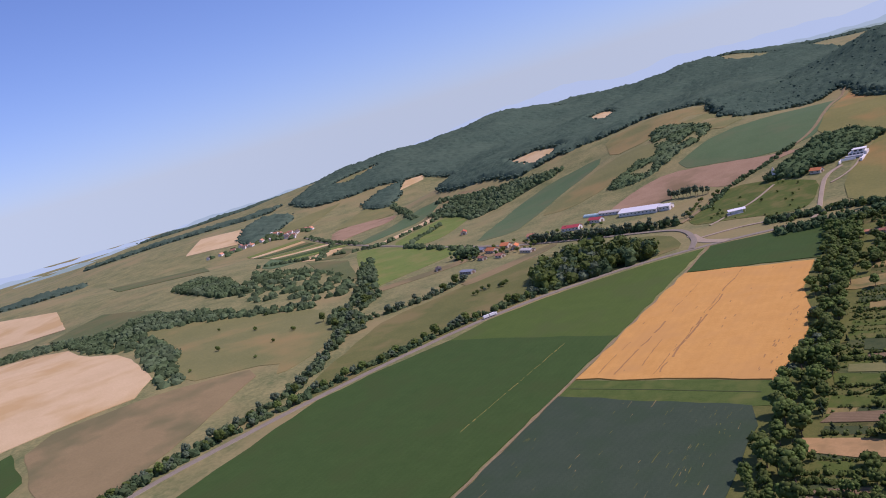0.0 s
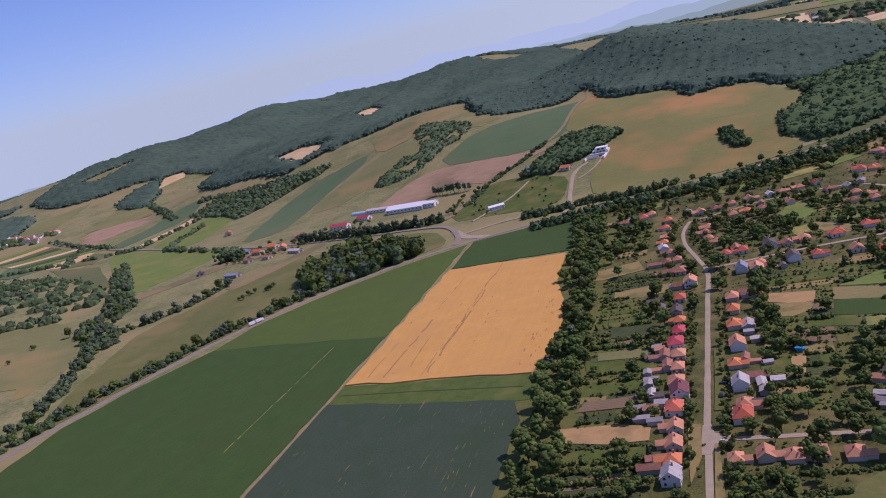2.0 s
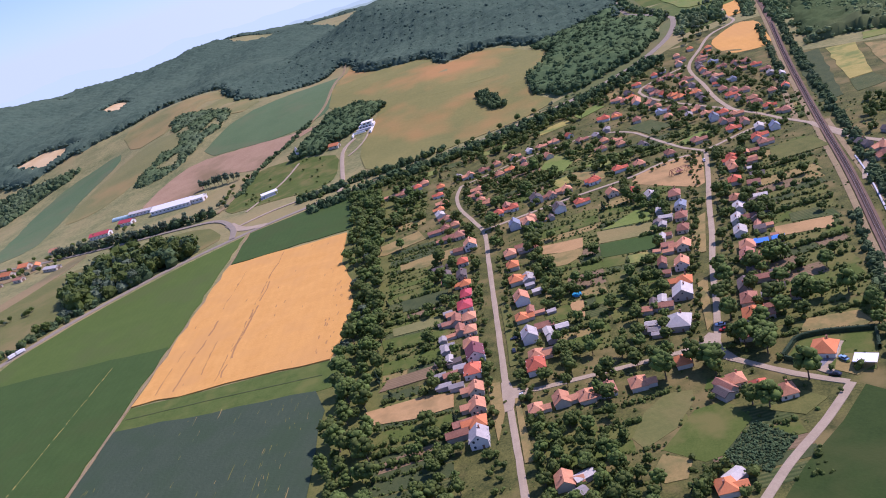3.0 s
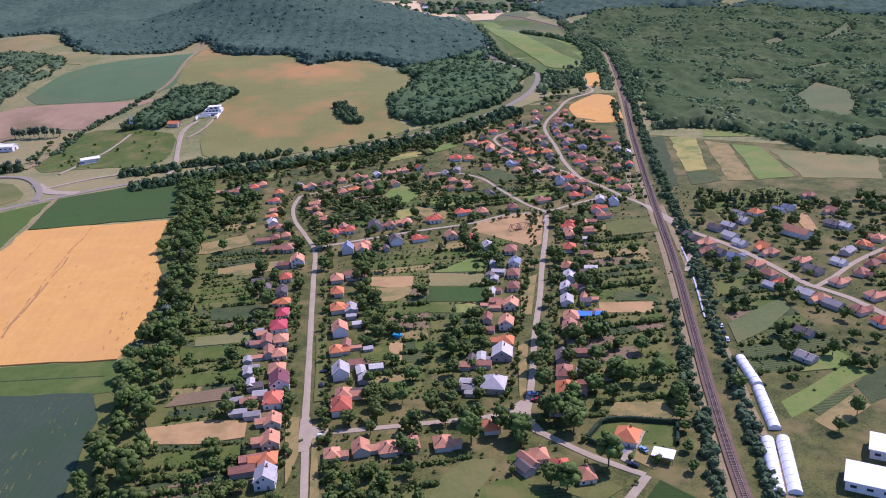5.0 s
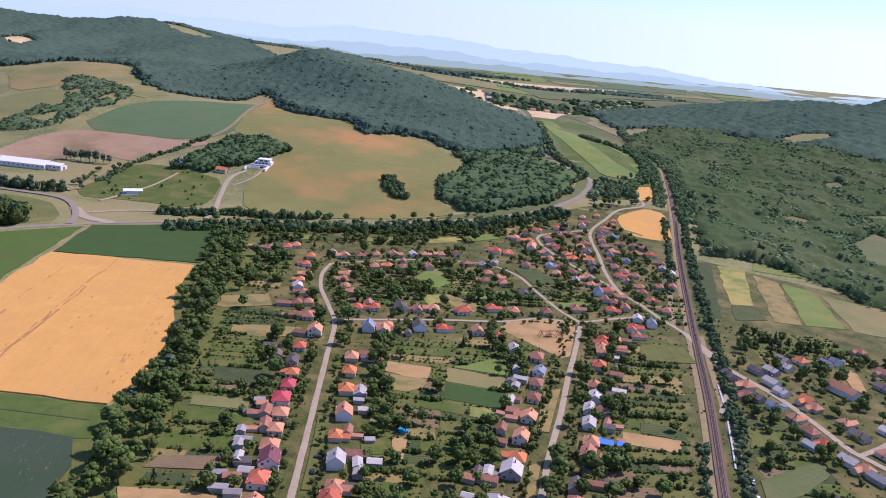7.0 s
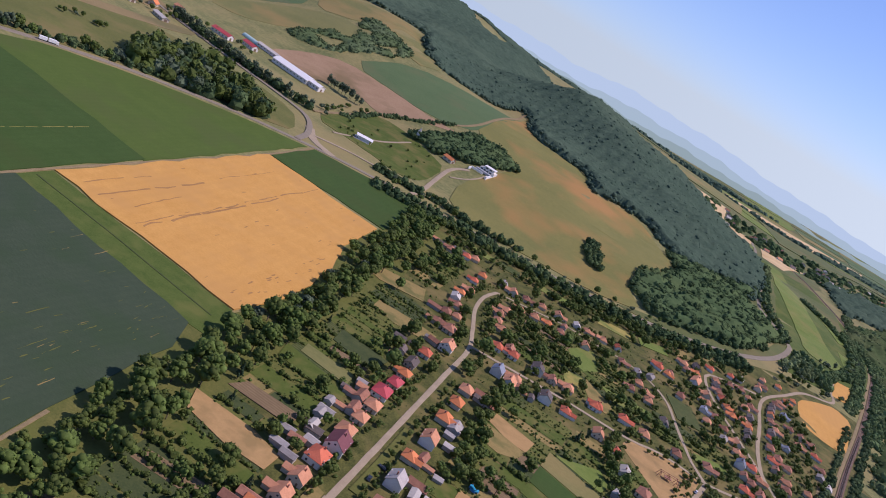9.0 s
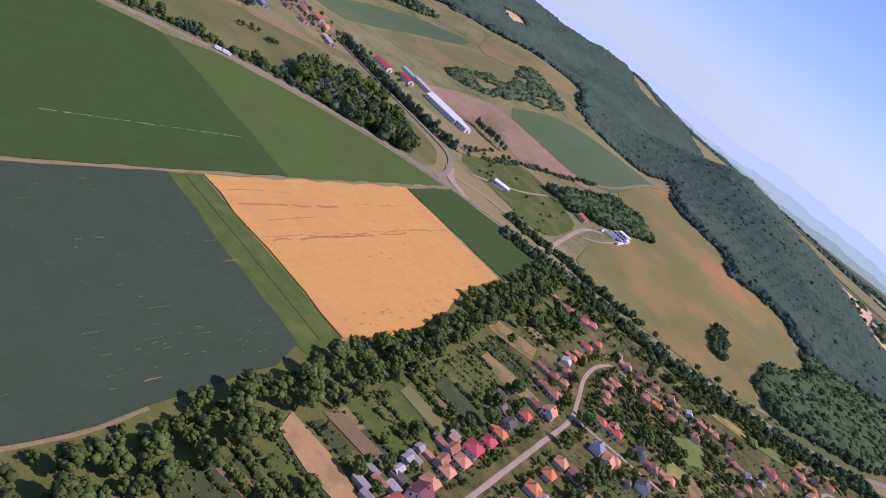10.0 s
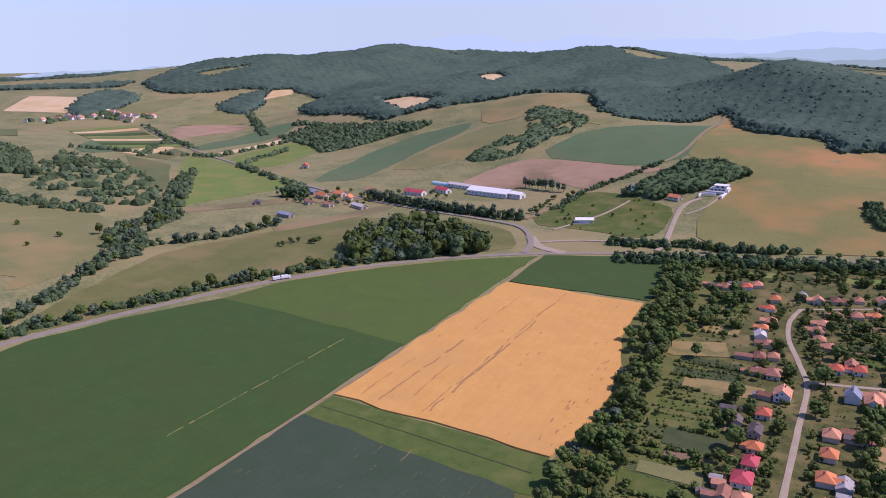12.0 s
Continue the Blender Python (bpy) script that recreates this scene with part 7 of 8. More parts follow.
def long_building(name, w, l, h, rise, wall, roof, label, category, bays=8, gable=True):
    root = tagged(new(name), label, category)
    part("wall", walls_mesh(w, l, h, rise, gable), wall, root)
    part("roof", roof_mesh(w, l, h, rise, gable, 0.6), roof, root)
    for i in range(bays):
        add_window(root, w / 2, -l / 2 + (i + 0.5) * l / bays, h * 0.55, "e", 2.0, 1.1)
        add_window(root, -w / 2, -l / 2 + (i + 0.5) * l / bays, h * 0.55, "w", 2.0, 1.1)
    bm = bmesh.new()
    box(bm, -1.6, -0.08, 0.0, 1.6, 0.05, min(h - 0.3, 3.2))
    part("gate", bm, M_WOOD, root).matrix_basis = pose(0, -l / 2, 0)
    return root


turned(long_building("farm_barn", 20, 54, 4.6, 3.6, WALLS[0], M_WHITE, "long white farm barn with a shining pale roof", "barn", 10), -368, 611, 80)
turned(long_building("barn_annex", 12, 15, 5.0, 2.0, WALLS[0], M_WHITE, "tall white end block of a farm barn", "barn", 3), -333, 604, 80)
turned(long_building("red_stable", 10, 26, 4.0, 2.6, WALLS[0], ROOFS["c"][1], "white farm building with a crimson roof", "farm building", 5), -452, 582, 82)
turned(long_building("red_stable", 9, 20, 4.0, 2.6, WALLS[0], ROOFS["c"][1], "white farm building with a crimson roof", "farm building", 4), -428, 606, 70)
turned(long_building("pale_barn", 9, 34, 3.6, 1.6, WALLS[0], ROOFS["w"][1], "pale low shed behind a farm", "shed", 6), -420, 636, 75)
for nm, w, l, h, rise, wall, roof, words, x, y, a in (("hamlet_barn", 9, 16, 4, 3, 1, "o", "farmhouse with an orange roof", -539, 521, 70),
                                                      ("hamlet_barn", 9, 14, 4, 3, 1, "o", "farmhouse with an orange roof", -527, 538, 75),
                                                      ("hamlet_barn", 8, 13, 3.8, 2.8, 1, "o", "farmhouse with an orange roof", -504, 522, 20),
                                                      ("hamlet_barn", 9, 14, 4, 3, 1, "r", "farmhouse with a red roof", -696, 696, 30),
                                                      ("hamlet_barn", 8, 12, 3.6, 2.6, 1, "p", "farmhouse with a pale orange roof", -507, 573, 75),
                                                      ("hamlet_shed", 8, 18, 3.4, 1.8, 2, "b", "low farm shed with a blue-grey roof", -566, 540, 60),
                                                      ("hamlet_shed", 8, 22, 3.2, 1.6, 1, "w", "low farm shed with a pale roof", -470, 492, 65),
                                                      ("hamlet_shed", 7, 12, 3.2, 1.6, 1, "t", "low farm shed with a weathered roof", -506, 486, 70),
                                                      ("hamlet_shed", 7, 13, 3.2, 1.6, 1, "t", "low farm shed with a weathered roof", -534, 488, 60),
                                                      ("hamlet_shed", 7, 12, 3, 1.6, 2, "d", "low farm shed with a dark grey roof", -587, 465, 40)):
    turned(long_building(nm, w, l, h, rise, WALLS[wall], ROOFS[roof][1], words, "farmhouse" if nm == "hamlet_barn" else "shed", max(2, int(l / 5))), x, y, a)
turned(long_building("open_barn", 8, 20, 3.2, 1.4, WALLS[2], ROOFS["b"][1], "low dark blue-roofed barn on a meadow", "barn", 4), -516, 425, 75)
turned(long_building("park_lodge", 7, 13, 3.2, 2.4, WALLS[1], ROOFS["o"][1], "small lodge with an orange roof by the park wood", "lodge", 2), -160, 607, 65)
M_BLUE_SHEET = plain("bright_blue_sheet", (0.05, 0.22, 0.62), 0.5)
turned(long_building("blue_shed", 5, 8, 2.4, 0.7, WALLS[2], M_BLUE_SHEET, "low shed with a bright blue sheet roof", "shed", 1), 133, 66, 76)
turned(long_building("blue_shed", 4, 5, 2.3, 0.6, WALLS[2], M_BLUE_SHEET, "low shed with a bright blue sheet roof", "shed", 1), 142, 64, 70)
woods("hedge_block", [(-596, 508), (-590, 528), (-558, 526), (-558, 508)], "tall dark clipped block of trees", M_WOODS, 4.5, 0, 10.0, seed=40)
for pts in ([(-652, 398), (-604, 470), (-574, 512), (-556, 489), (-585, 446), (-636, 382)], [(-499, 380), (-479, 427), (-458, 500), (-444, 525), (-434, 496), (-457, 416), (-479, 364)], [(-578, 529), (-533, 567), (-485, 543), (-502, 500), (-545, 495)]):
    field("farm_yard", pts, M_GRAZED, "trodden reddish ground round a hamlet", "yard", lift=0.40, cell=20, corners=1)

# half-round tunnel: a shell over hoops with end walls
def tunnel_model(name, radius, length, mat, label, category, hoops=8):
    root = tagged(new(name), label, category)
    bm, n = bmesh.new(), 12
    rings = []
    for y in np.linspace(-length / 2, length / 2, hoops * 2 + 1):
        rings.append([bm.verts.new((math.cos(math.pi * i / n) * radius, y, math.sin(math.pi * i / n) * radius * 0.9 * (1 + 0.02 * math.cos(y * 6)))) for i in range(n + 1)])
    for a, b in zip(rings, rings[1:]):
        for i in range(n):
            bm.faces.new((a[i], a[i + 1], b[i + 1], b[i]))
    for r in (rings[0], rings[-1]):
        bm.faces.new(r)
    part("cover", bm, mat, root, smooth=False)
    for k in range(hoops + 1):
        bm, y = bmesh.new(), -length / 2 + length * k / hoops
        bend = [[bm.verts.new((math.cos(math.pi * i / n) * (radius * 1.01 + p), y + q, math.sin(math.pi * i / n) * (radius * 0.915 + p))) for p, q in ((0.06, 0), (0, 0.06), (-0.06, 0), (0, -0.06))] for i in range(n + 1)]
        for a, b in zip(bend, bend[1:]):
            for i in range(4):
                bm.faces.new((a[i], a[(i + 1) % 4], b[(i + 1) % 4], b[i]))
        part("hoop", bm, M_STEEL, root)
    bm = bmesh.new()
    box(bm, -1.2, -length / 2 - 0.08, 0, 1.2, -length / 2 + 0.02, 2.3)
    part("door", bm, M_CONCRETE, root)
    return root


for x0, y0, x1, y1 in ((187.7, 9.1, 184.1, -14.7), (183.2, -16.6, 175, -46), (168.9, -51.3, 157.1, -81.7), (174.6, -52, 162.6, -82.8)):
    ln = math.hypot(x1 - x0, y1 - y0)
    turned(tunnel_model("polytunnel", 2.5, ln, M_FOIL, "long white foil polytunnel beside the railway", "polytunnel", max(4, int(ln / 4))), (x0 + x1) / 2, (y0 + y1) / 2, math.degrees(math.atan2(-(x1 - x0), y1 - y0)))
turned(tunnel_model("farm_greenhouse", 4.0, 34, plain("green_foil", (0.45, 0.62, 0.55), 0.4), "pale green greenhouse behind a farm", "greenhouse", 6), -446, 642, 75)
for x, y, w, l in ((189, -83, 12, 15), (207, -69, 11, 15)):
    turned(long_building("glasshouse", w, l, 4.0, 1.2, WALLS[0], M_FOIL, "broad greenhouse hall with a white roof", "greenhouse", 3), x, y, 55)

# villa on the slope: stacked white storeys with terraces
villa = tagged(new("villa"), "white modern villa on stepped terraces", "villa")
for nm, x0, y0, z0, x1, y1, z1, mt in (("lower_storey", -11, -7, -2.5, 11, 7, 3.2, WALLS[0]), ("upper_storey", -6, -5, 3.2, 9, 6, 6.4, WALLS[0]), ("roof_slab", -7, -6, 6.4, 10, 7, 6.8, M_WHITE), ("terrace", -14, -13, -2.5, 8, -7, 0.2, M_CONCRETE),
                                       ("retaining_wall", -18, -20, -3.5, 0, -18.8, -0.6, M_WHITE), ("retaining_wall", -18, -30, -5, -16.8, -18.8, -1.6, M_WHITE), ("stair_block", 8, -30, -5.5, 10.5, -7, -1.2, M_WHITE)):
    bm = bmesh.new()
    box(bm, x0, y0, z0, x1, y1, z1)
    bmesh.ops.bevel(bm, geom=bm.edges[:], offset=0.08, segments=1, affect="EDGES")
    part(nm, bm, mt, villa)
for x in (-8, -3.5, 1, 5.5):
    add_window(villa, x, -7, 1.5, "s", 3.0, 1.8)
for x in (-2, 4):
    add_window(villa, x, -5, 4.8, "s", 3.6, 1.8)
turned(villa, -121, 637, -6, 1.5)
villa.matrix_basis = villa.matrix_basis @ Matrix.Scale(0.84, 4)
pavilion = tagged(new("pavilion"), "flat white pavilion with a broad roof in a park", "pavilion")
for nm, b, mt in (("hall", (-6, -4, -0.4, 6, 4, 3.2), WALLS[0]), ("roof", (-9, -6, 3.2, 9, 6, 3.7), M_WHITE), ("plinth", (-10, -7, -0.8, 10, 7, 0.1), M_CONCRETE)):
    bm = bmesh.new()
    box(bm, *b)
    bmesh.ops.bevel(bm, geom=bm.edges[:], offset=0.06, segments=1, affect="EDGES")
    part(nm, bm, mt, pavilion)
for x in (-8, -2.7, 2.7, 8):
    for y in (-5.2, 5.2):
        bm = bmesh.new()
        stem(bm, (x, y, 0.1), (x, y, 3.2), 0.16, 0.16, 8)
        part("column", bm, M_WHITE, pavilion)
turned(pavilion, -226, 517, 20, 0.3)
chapel = tagged(new("chapel"), "small white chapel with a slender tower", "chapel")
part("nave", walls_mesh(6, 10, 4, 3, True), WALLS[0], chapel)
part("nave_roof", roof_mesh(6, 10, 4, 3, True), ROOFS["t"][1], chapel)
bm = bmesh.new()
box(bm, -1.8, -8.4, -0.4, 1.8, -5, 10)
part("tower", bm, WALLS[0], chapel)
bm = bmesh.new()
stem(bm, (0, -6.7, 10), (0, -6.7, 14.5), 2.5, 0.05, 4)
part("spire", bm, ROOFS["w"][1], chapel)
turned(chapel, -209, 628, 10)

# farmstead yard: hedge round the lawn, white canopy, paving
field("farm_lawn", [(105, -38.5), (114.5, -28.5), (123, -29), (140, -35.2), (135, -48), (129, -59), (120, -57), (113, -49)], M_GARDEN_GREEN, "mown lawn round a farmhouse", "lawn", lift=0.24, cell=30)
field("farm_paving", [(117, -53), (122, -44), (128, -47), (131, -56), (122, -60)], M_GARDEN_DRY, "dry trodden yard", "yard", lift=0.30, cell=30)
# the farmhouse's shadow is painted into the grey of this paved patch
field("farm_paving", [(109, -44.5), (114, -40), (120, -46.5), (115, -51.5)], M_PAVING_SHADED, "grey paved yard with a farmhouse shadow in its colour", "yard", lift=0.33, cell=30)
road("farm_drive", [(113.5, -51), (118, -47.5), (122.5, -43), (124.5, -39.5), (127, -36.4)], 1.8, M_STREET, "pale paved drive to a farmhouse", "drive", lift=0.37)


def clipped_hedge(pts, wide, tall, seed):
    """A clipped hedge: an uneven box along a line, set with leaf sprays."""
    line, rng = smooth_line(pts, 1.2), np.random.default_rng(seed)
    root = tagged(new("clipped_hedge"), "tall dark clipped hedge round a lawn", "hedge")
    prof = [(-0.5, 0.0), (-0.5, 0.85), (-0.3, 1.0), (0.3, 1.0), (0.5, 0.85), (0.5, 0.0)]
    cols = []
    for u, h in prof:
        a = np.array(offset_line(line, u * wide)) + rng.uniform(-0.08, 0.08, (len(line), 2))
        cols.append(np.column_stack([a, np.array([height(*q) for q in a]) + h * tall + rng.uniform(-0.06, 0.06, len(a)) * (h > 0)]))
    v = np.stack(cols, 1).reshape(-1, 3)
    k = len(prof)
    f = [(i * k + j, i * k + j + 1, (i + 1) * k + j + 1, (i + 1) * k + j) for i in range(len(line) - 1) for j in range(k - 1)]
    pick = rng.integers(0, len(v), len(line) * 14)
    out = np.column_stack([rng.normal(size=(len(pick), 2)), np.abs(rng.normal(size=len(pick)))])
    v2, f2 = tufts(v[pick] + rng.uniform(-0.5, 0.5, (len(pick), 3)), out, np.full(len(pick), 0.22), rng)
    mesh_part("foliage", np.concatenate([v, v2]).tolist(), [list(q) for q in f] + (f2 + len(v)).tolist(), M_NEEDLE, root)
    return root


for pts in ([(104.4, -37.1), (109, -32), (114.1, -27.4), (123.3, -27.9), (132.6, -31.3), (140.7, -34.3)], [(140.5, -36), (135.8, -47.8)], [(104.6, -38.6), (108.5, -43.5)]):
    clipped_hedge(pts, 1.3, 2.2, int(pts[0][0] + pts[-1][1] + 100))
canopy = tagged(new("carport"), "open carport with a flat white roof", "carport")
bm = bmesh.new()
box(bm, -4, -3, 2.7, 4, 3, 2.95)
bmesh.ops.bevel(bm, geom=bm.edges[:], offset=0.04, segments=1, affect="EDGES")
part("roof", bm, M_WHITE, canopy)
for x in (-3.7, 3.7):
    for y in (-2.7, 2.7):
        bm = bmesh.new()
        stem(bm, (x, y, 0), (x, y, 2.7), 0.09, 0.09, 6)
        part("post", bm, M_STEEL, canopy)
turned(canopy, 127.5, -55, -32, 0.2)

# climbing frame on the square, pool in a garden
frame_thing = tagged(new("climbing_frame"), "red-brown wooden climbing frame on bare earth", "climbing frame")
for x in (-5, 0, 5):
    for y in (-1.5, 1.5):
        bm = bmesh.new()
        stem(bm, (x - 1.2, y, 0), (x, y * 0.7, 3.4), 0.16, 0.12, 6)
        stem(bm, (x + 1.2, y, 0), (x, y * 0.7, 3.4), 0.16, 0.12, 6)
        part("post", bm, M_BRICK, frame_thing)
for y in (-1.05, 1.05):
    bm = bmesh.new()
    stem(bm, (-5.3, y, 3.3), (5.3, y, 3.3), 0.15, 0.15, 6)
    part("beam", bm, M_BRICK, frame_thing)
bm = bmesh.new()
box(bm, -2.0, -1.4, 1.4, 2.0, 1.4, 1.65)
part("deck", bm, M_BRICK, frame_thing)
turned(frame_thing, 131, 205, 8, 0.2)
frame_thing.matrix_basis = frame_thing.matrix_basis @ Matrix.Scale(1.1, 4)
plant("shrub", 144, 201, 1.5, random.Random(4))
pool = tagged(new("garden_pool"), "round blue garden pool", "pool")
bm = bmesh.new()
bmesh.ops.create_cone(bm, cap_ends=False, segments=20, radius1=2.4, radius2=2.4, depth=1.0, matrix=Matrix.Translation((0, 0, 0.5)))
part("wall", bm, plain("blue_liner", (0.05, 0.30, 0.55), 0.4), pool)
bm = bmesh.new()
bmesh.ops.create_circle(bm, cap_ends=True, segments=20, radius=2.38, matrix=Matrix.Translation((0, 0, 0.85)))
part("water_surface", bm, plain("pool_water", (0.04, 0.34, 0.52), 0.05), pool)
turned(pool, 40, 68, 0, 0.2)


# ================= vehicles =================
def car_model(paint, label):
    root = tagged(new("car"), label, "car", group="parked cars")
    bm = bmesh.new()
    box(bm, -0.85, -2.1, 0.35, 0.85, 2.1, 0.95)
    bmesh.ops.bevel(bm, geom=bm.edges[:], offset=0.14, segments=2, affect="EDGES")
    part("body", bm, paint, root)
    bm = bmesh.new()
    v = [bm.verts.new(p) for p in ((-0.8, -1.6, 0.93), (0.8, -1.6, 0.93), (0.8, 1.0, 0.93), (-0.8, 1.0, 0.93), (-0.62, -1.1, 1.45), (0.62, -1.1, 1.45), (0.62, 0.3, 1.45), (-0.62, 0.3, 1.45))]
    for f in ((0, 1, 5, 4), (1, 2, 6, 5), (2, 3, 7, 6), (3, 0, 4, 7)):
        bm.faces.new([v[i] for i in f])
    part("cabin_glass", bm, M_GLASS, root)
    bm = bmesh.new()
    box(bm, -0.64, -1.12, 1.44, 0.64, 0.32, 1.49)
    part("roof", bm, paint, root)
    for x in (-0.78, 0.78):
        for y in (-1.3, 1.3):
            bm = bmesh.new()
            stem(bm, (x - 0.1, y, 0.33), (x + 0.1, y, 0.33), 0.33, 0.33, 12)
            part("wheel", bm, M_BLACK, root)
    return root


P_DARK, P_WHITE, P_RED, P_BLUE = plain("dark_car_paint", (0.03, 0.035, 0.045), 0.25), plain("white_car_paint", (0.75, 0.75, 0.75), 0.25), plain("red_car_paint", (0.40, 0.04, 0.03), 0.25), plain("light_blue_car_paint", (0.25, 0.42, 0.55), 0.25)
for paint, words, x, y, a in ((P_DARK, "dark parked car on a street verge", 3.2, 27, 4), (P_DARK, "dark parked car on a street verge", 4.5, 39, 80), (P_WHITE, "white parked car by a house", 92, -1, 70), (P_RED, "red parked car by a house", 92, -6, 75),
                              (P_BLUE, "light blue parked car in a yard", 122.4, -48.5, 20), (P_DARK, "dark parked car in a yard", 115.8, -56.6, 50), (P_WHITE, "white parked car on the roadside", 3, -14, 0), (P_WHITE, "white parked car on the roadside", 150, 214, -14), (P_DARK, "dark parked car on the roadside", 226, 170, 20),
                              (P_WHITE, "white parked van on a dirt track", 190, 26, -17), (P_DARK, "dark parked car on a dirt track", 191.5, 33, -10), (P_WHITE, "white parked car on a dirt track", 193.5, 40, -14), (P_BLUE, "light blue parked car on a dirt track", 195, 47, -20), (P_WHITE, "white parked car on the roadside", -4, 300, 8), (P_RED, "red parked car on the roadside", 236, 150, 30)):
    ob = turned(car_model(paint, words), x, y, a, 0.32)
lorry = tagged(new("lorry"), "white lorry with a trailer on the main road", "lorry")
for nm, b, mt in (("cargo_box", (-1.25, -3.4, 1.0, 1.25, 3.2, 3.8), M_WHITE), ("cab", (-1.2, 3.5, 0.5, 1.2, 5.5, 3.0), M_WHITE), ("windscreen", (-1.1, 5.48, 1.7, 1.1, 5.54, 2.7), M_GLASS), ("chassis", (-1.1, -3.4, 0.6, 1.1, 5.2, 1.0), M_BLACK), ("trailer_box", (-1.25, -11.6, 1.0, 1.25, -4.6, 3.8), M_WHITE), ("trailer_chassis", (-1.1, -11.4, 0.6, 1.1, -3.4, 1.0), M_BLACK)):
    bm = bmesh.new()
    box(bm, *b)
    bmesh.ops.bevel(bm, geom=bm.edges[:], offset=0.03, segments=1, affect="EDGES")
    part(nm, bm, mt, lorry)
for y in (4.3, -1.8, -6, -10):
    for x in (-1.0, 1.0):
        bm = bmesh.new()
        stem(bm, (x - 0.18, y, 0.5), (x + 0.18, y, 0.5), 0.5, 0.5, 12)
        part("wheel", bm, M_BLACK, lorry)
turned(lorry, -373, 243, -33, 0.5)
lorry.matrix_basis = lorry.matrix_basis @ Matrix.Scale(0.8, 4)

# ================= distant villages and the far country =================
def far_house_model(k):
    code = ("p", "t", "d", "w", "t")[k]
    root = tagged(new("far_house"), "distant village house with a " + ROOFS[code][0], "house", group="houses of distant villages")
    part("wall", walls_mesh(9, 13, 3.6, 3.6, True), WALLS[k % 2], root)
    part("roof", roof_mesh(9, 13, 3.6, 3.6, True), ROOFS[code][1], root)
    return root


far_models = {}
for cx, cy, dx, dy, n, seed in ((-1440, 1020, 75, 45, 20, 1), (-1540, 930, 50, 40, 8, 2), (150, 1400, 90, 120, 16, 3), (300, 1850, 120, 160, 12, 4), (500, 1830, 150, 150, 14, 5), (620, 2050, 120, 120, 12, 6)):
    rnd = random.Random(seed)
    for _ in range(n):
        x, y, k = cx + rnd.uniform(-dx, dx), cy + rnd.uniform(-dy, dy), rnd.randrange(5)
        stand(far_models, k, lambda: far_house_model(k), pose(x, y, height(x, y), 0, 0, rnd.choice((20, 110)) + rnd.uniform(-10, 10)))
    woods("village_trees", [(cx - dx, cy - dy), (cx + dx, cy - dy), (cx + dx, cy + dy), (cx - dx, cy + dy)], "trees among the houses of a distant village", M_WOODS, 12, 2, 6, seed=50 + seed, thin=0.75, floor=False, stacked=False)
for nm, pts, mt, lb in (("far_field", [(60, 1700), (230, 1760), (250, 2050), (40, 2000)], M_STRAW, "pale field in the far valley"), ("far_field", [(420, 2100), (700, 2300), (620, 2550), (380, 2450)], M_PASTURE, "green field in the far valley"),
                        ("far_field", [(0, 2100), (300, 2150), (330, 2500), (-40, 2480)], M_DRY, "dry field in the far valley"), ("far_field", [(350, 2600), (800, 2700), (900, 3100), (300, 3000)], M_STRAW, "pale field in the far valley"),
                        ("far_field", [(-100, 2650), (250, 2700), (240, 3100), (-150, 3050)], M_PASTURE, "green field in the far valley"), ("far_field", [(760, 2300), (1000, 2350), (1100, 2700), (820, 2600)], M_PASTURE, "green field in the far valley"),
                        ("far_field", [(180, 1270), (250, 1290), (300, 1600), (220, 1620)], M_LUSH, "green meadow in the far valley")):
    field(nm, pts, mt, lb, lift=2.0, cell=60)
for i, (x, y, w, l) in enumerate(((200, 2560, 520, 40), (500, 2540, 300, 60), (60, 2080, 300, 30), (650, 2620, 420, 50), (0, 3000, 700, 90), (900, 2900, 500, 70), (380, 3250, 500, 80))):
    woods("far_copse", rounded([(x - w / 2, y), (x, y - l / 2), (x + w / 2, y), (x, y + l / 2)], 2), "dark wood in the far valley", M_WOODS_HAZED, 14, 3, 8, seed=70 + i, stacked=False, floor=False)


rnd = random.Random(88)
for gy0 in range(2150, 3900, 175):
    for gx0 in range(-500, 1500, 230):
        if gx0 >= 0 and (gx0 < 760 - (2700 - gy0) * 0.2 or gy0 > 2500):
            q = [(gx0 + a + rnd.uniform(-40, 40), gy0 + b + rnd.uniform(-30, 30)) for a, b in ((10, 8), (215, 8), (215, 165), (10, 165))]
            mt, words = rnd.choice(((M_PASTURE, "far green field"), (M_LUSH, "far bright green field"), (M_DRY, "far pale field"), (M_PASTURE, "far olive field"), (M_TEAL, "far blue-green field"), (M_TEAL, "far blue-green field")))
            field("plain_field", q, mt, words + " on the plain", lift=1.3, cell=70)


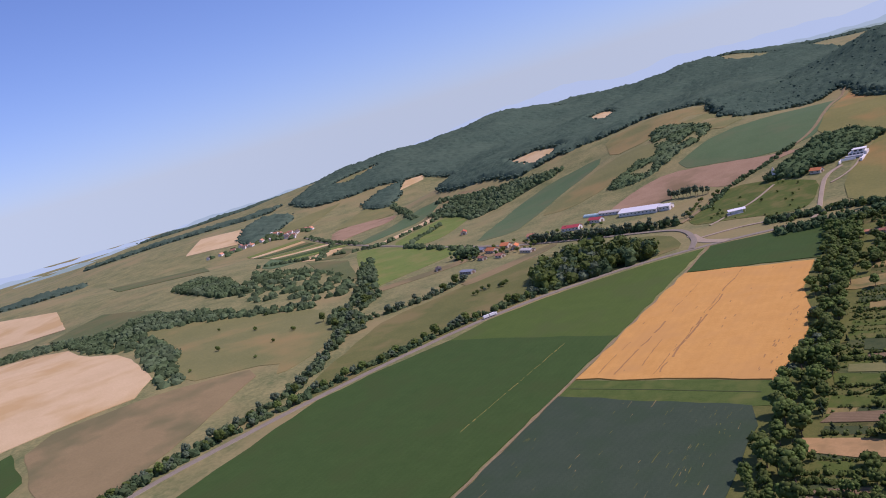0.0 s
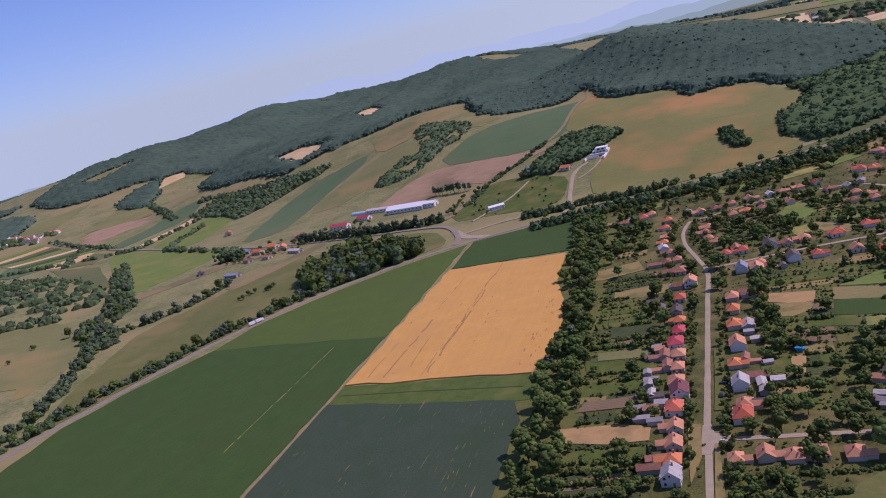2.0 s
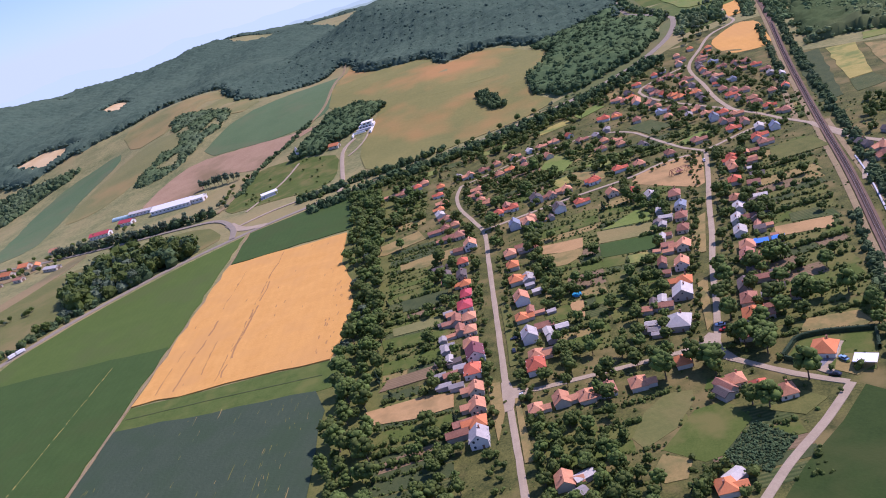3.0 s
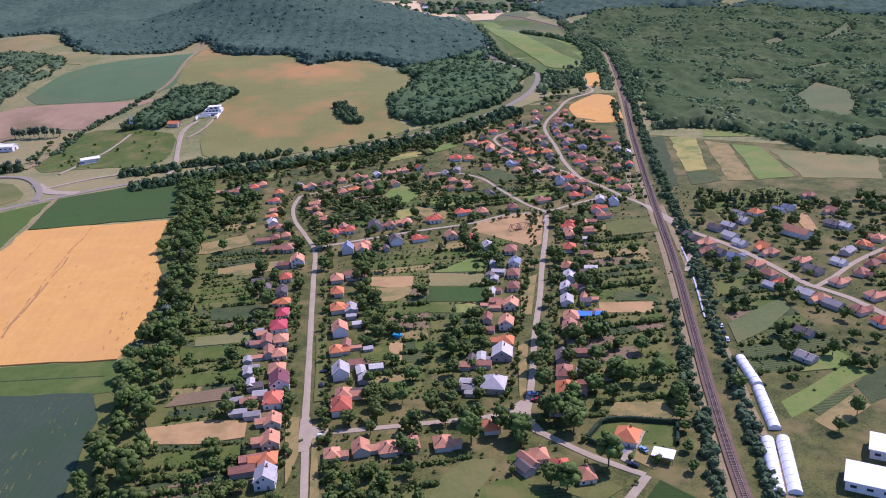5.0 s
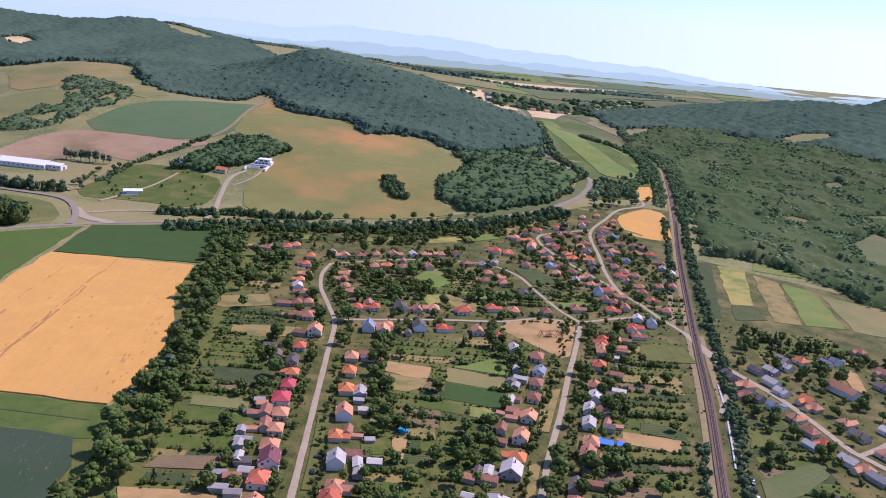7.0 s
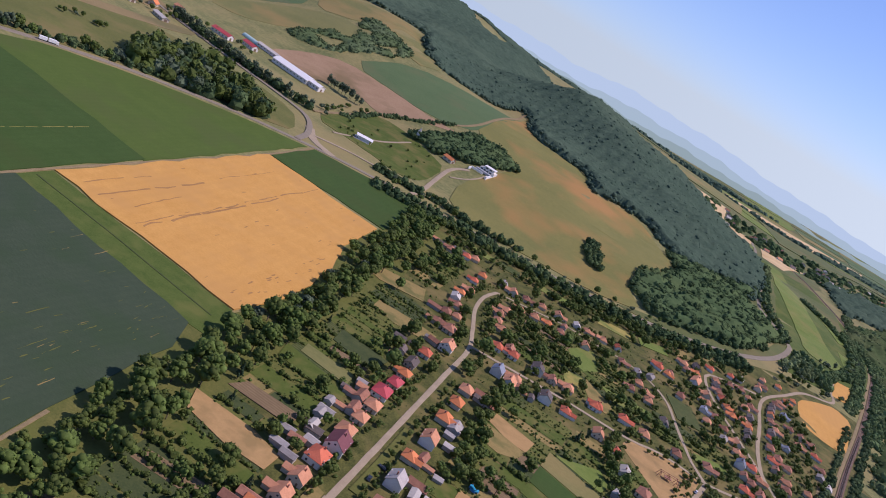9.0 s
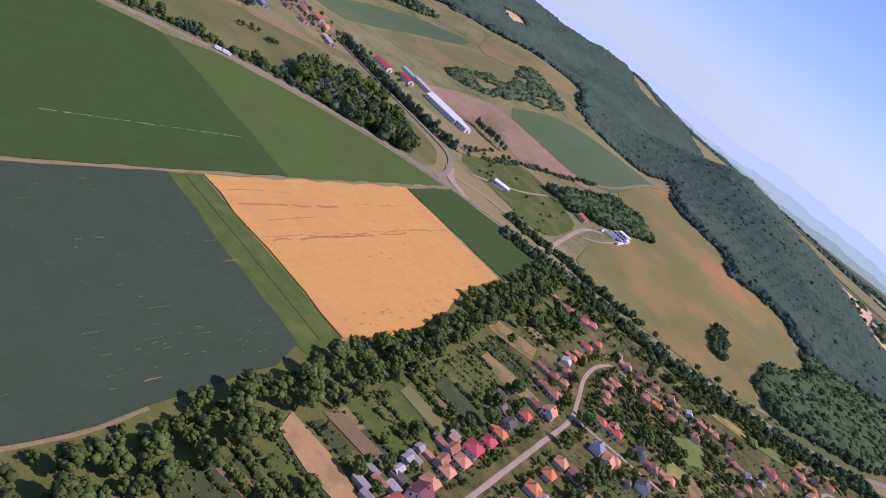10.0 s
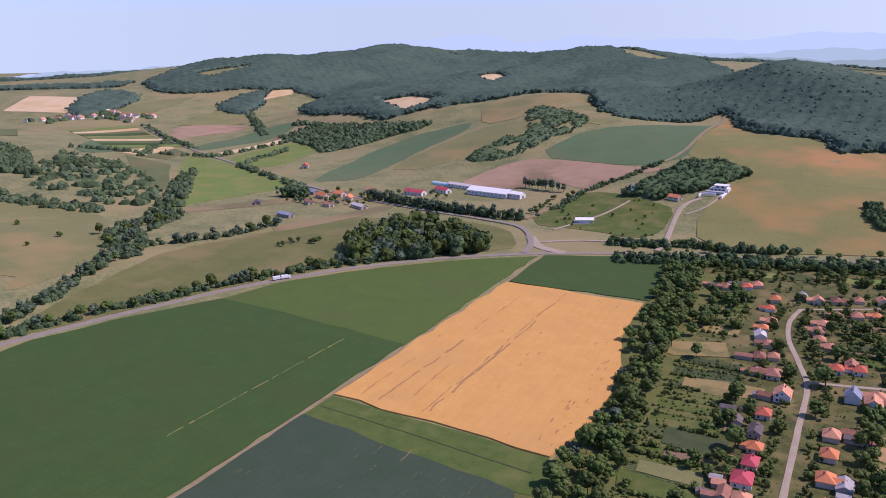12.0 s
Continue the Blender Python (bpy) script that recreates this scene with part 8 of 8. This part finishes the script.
def glow(name, colour, strength):
    """Plain self-lit colour of far mountains, with the haze put into it."""
    m = bpy.data.materials.new(name)
    m.use_nodes = True
    n, l = m.node_tree.nodes, m.node_tree.links
    n.remove(n["Principled BSDF"])
    em = n.new("ShaderNodeEmission")
    em.inputs["Color"].default_value, em.inputs["Strength"].default_value = (*colour, 1), strength
    l.new(em.outputs[0], n["Material Output"].inputs["Surface"])
    return m


def far_range(name, radius, tops, mat, rough, seed, label):
    """A far range of hills all round the view, as a ring with a smooth, uneven crest. tops: bearing and angle above the level, in degrees."""
    rng = np.random.default_rng(seed)
    az = np.arange(-100, 80.01, 0.2)
    top = np.interp(az, [t[0] for t in tops], [t[1] for t in tops])
    for k, a in ((6.1, 0.8), (2.7, 0.7), (1.1, 0.5), (0.47, 0.3), (0.21, 0.2)):
        top = top + rough * a * np.sin(az / k + rng.uniform(0, 6.28))
    v, f = [], []
    for i, (a, t) in enumerate(zip(np.radians(az), top)):
        x, y = 25 + radius * math.sin(a), -270 + radius * math.cos(a)
        v += [(x, y, -40), (x, y, 178 + radius * math.tan(math.radians(t)))]
        if i:
            f.append((2 * i - 2, 2 * i, 2 * i + 1, 2 * i - 1))
    tagged(mesh_part(name, v, f, mat), label, "backdrop", kind="structure")


# rings glow by themselves; haze is painted as paler, bluer colour with distance
far_range("backdrop_hills", 4000, [(-100, -2.5), (-60, -2.4), (-45, -1.95), (-20, -1.7), (0, -1.75), (15, -1.9), (30, -2.1), (80, -2.1)], glow("hazy_hills", (0.285, 0.385, 0.335), 1.0), 0.13, 1, "hazy low hills on the horizon")
far_range("backdrop_range", 4350, [(-100, -2.2), (-60, -2.1), (-45, -1.6), (-20, -1.3), (0, -1.3), (15, -1.5), (30, -1.8), (80, -1.8)], glow("hazy_range", (0.375, 0.50, 0.485), 1.0), 0.13, 2, "pale haze-blue hills further off")
far_range("backdrop_mountains", 4700, [(-100, -2.0), (-45, -1.8), (-38, -1.2), (-31, -0.5), (-26, 0.15), (-22, -0.5), (-19, -0.1), (-16, -0.35), (-13, -0.3), (-8, -0.35), (-5, -0.15), (-1, -0.3), (3, -0.5), (8, -0.7), (14, -1.0), (20, -1.3), (26, -1.5), (80, -1.5)], glow("hazy_mountains", (0.46, 0.595, 0.63), 1.0), 0.12, 3, "haze-blue mountains on the horizon")
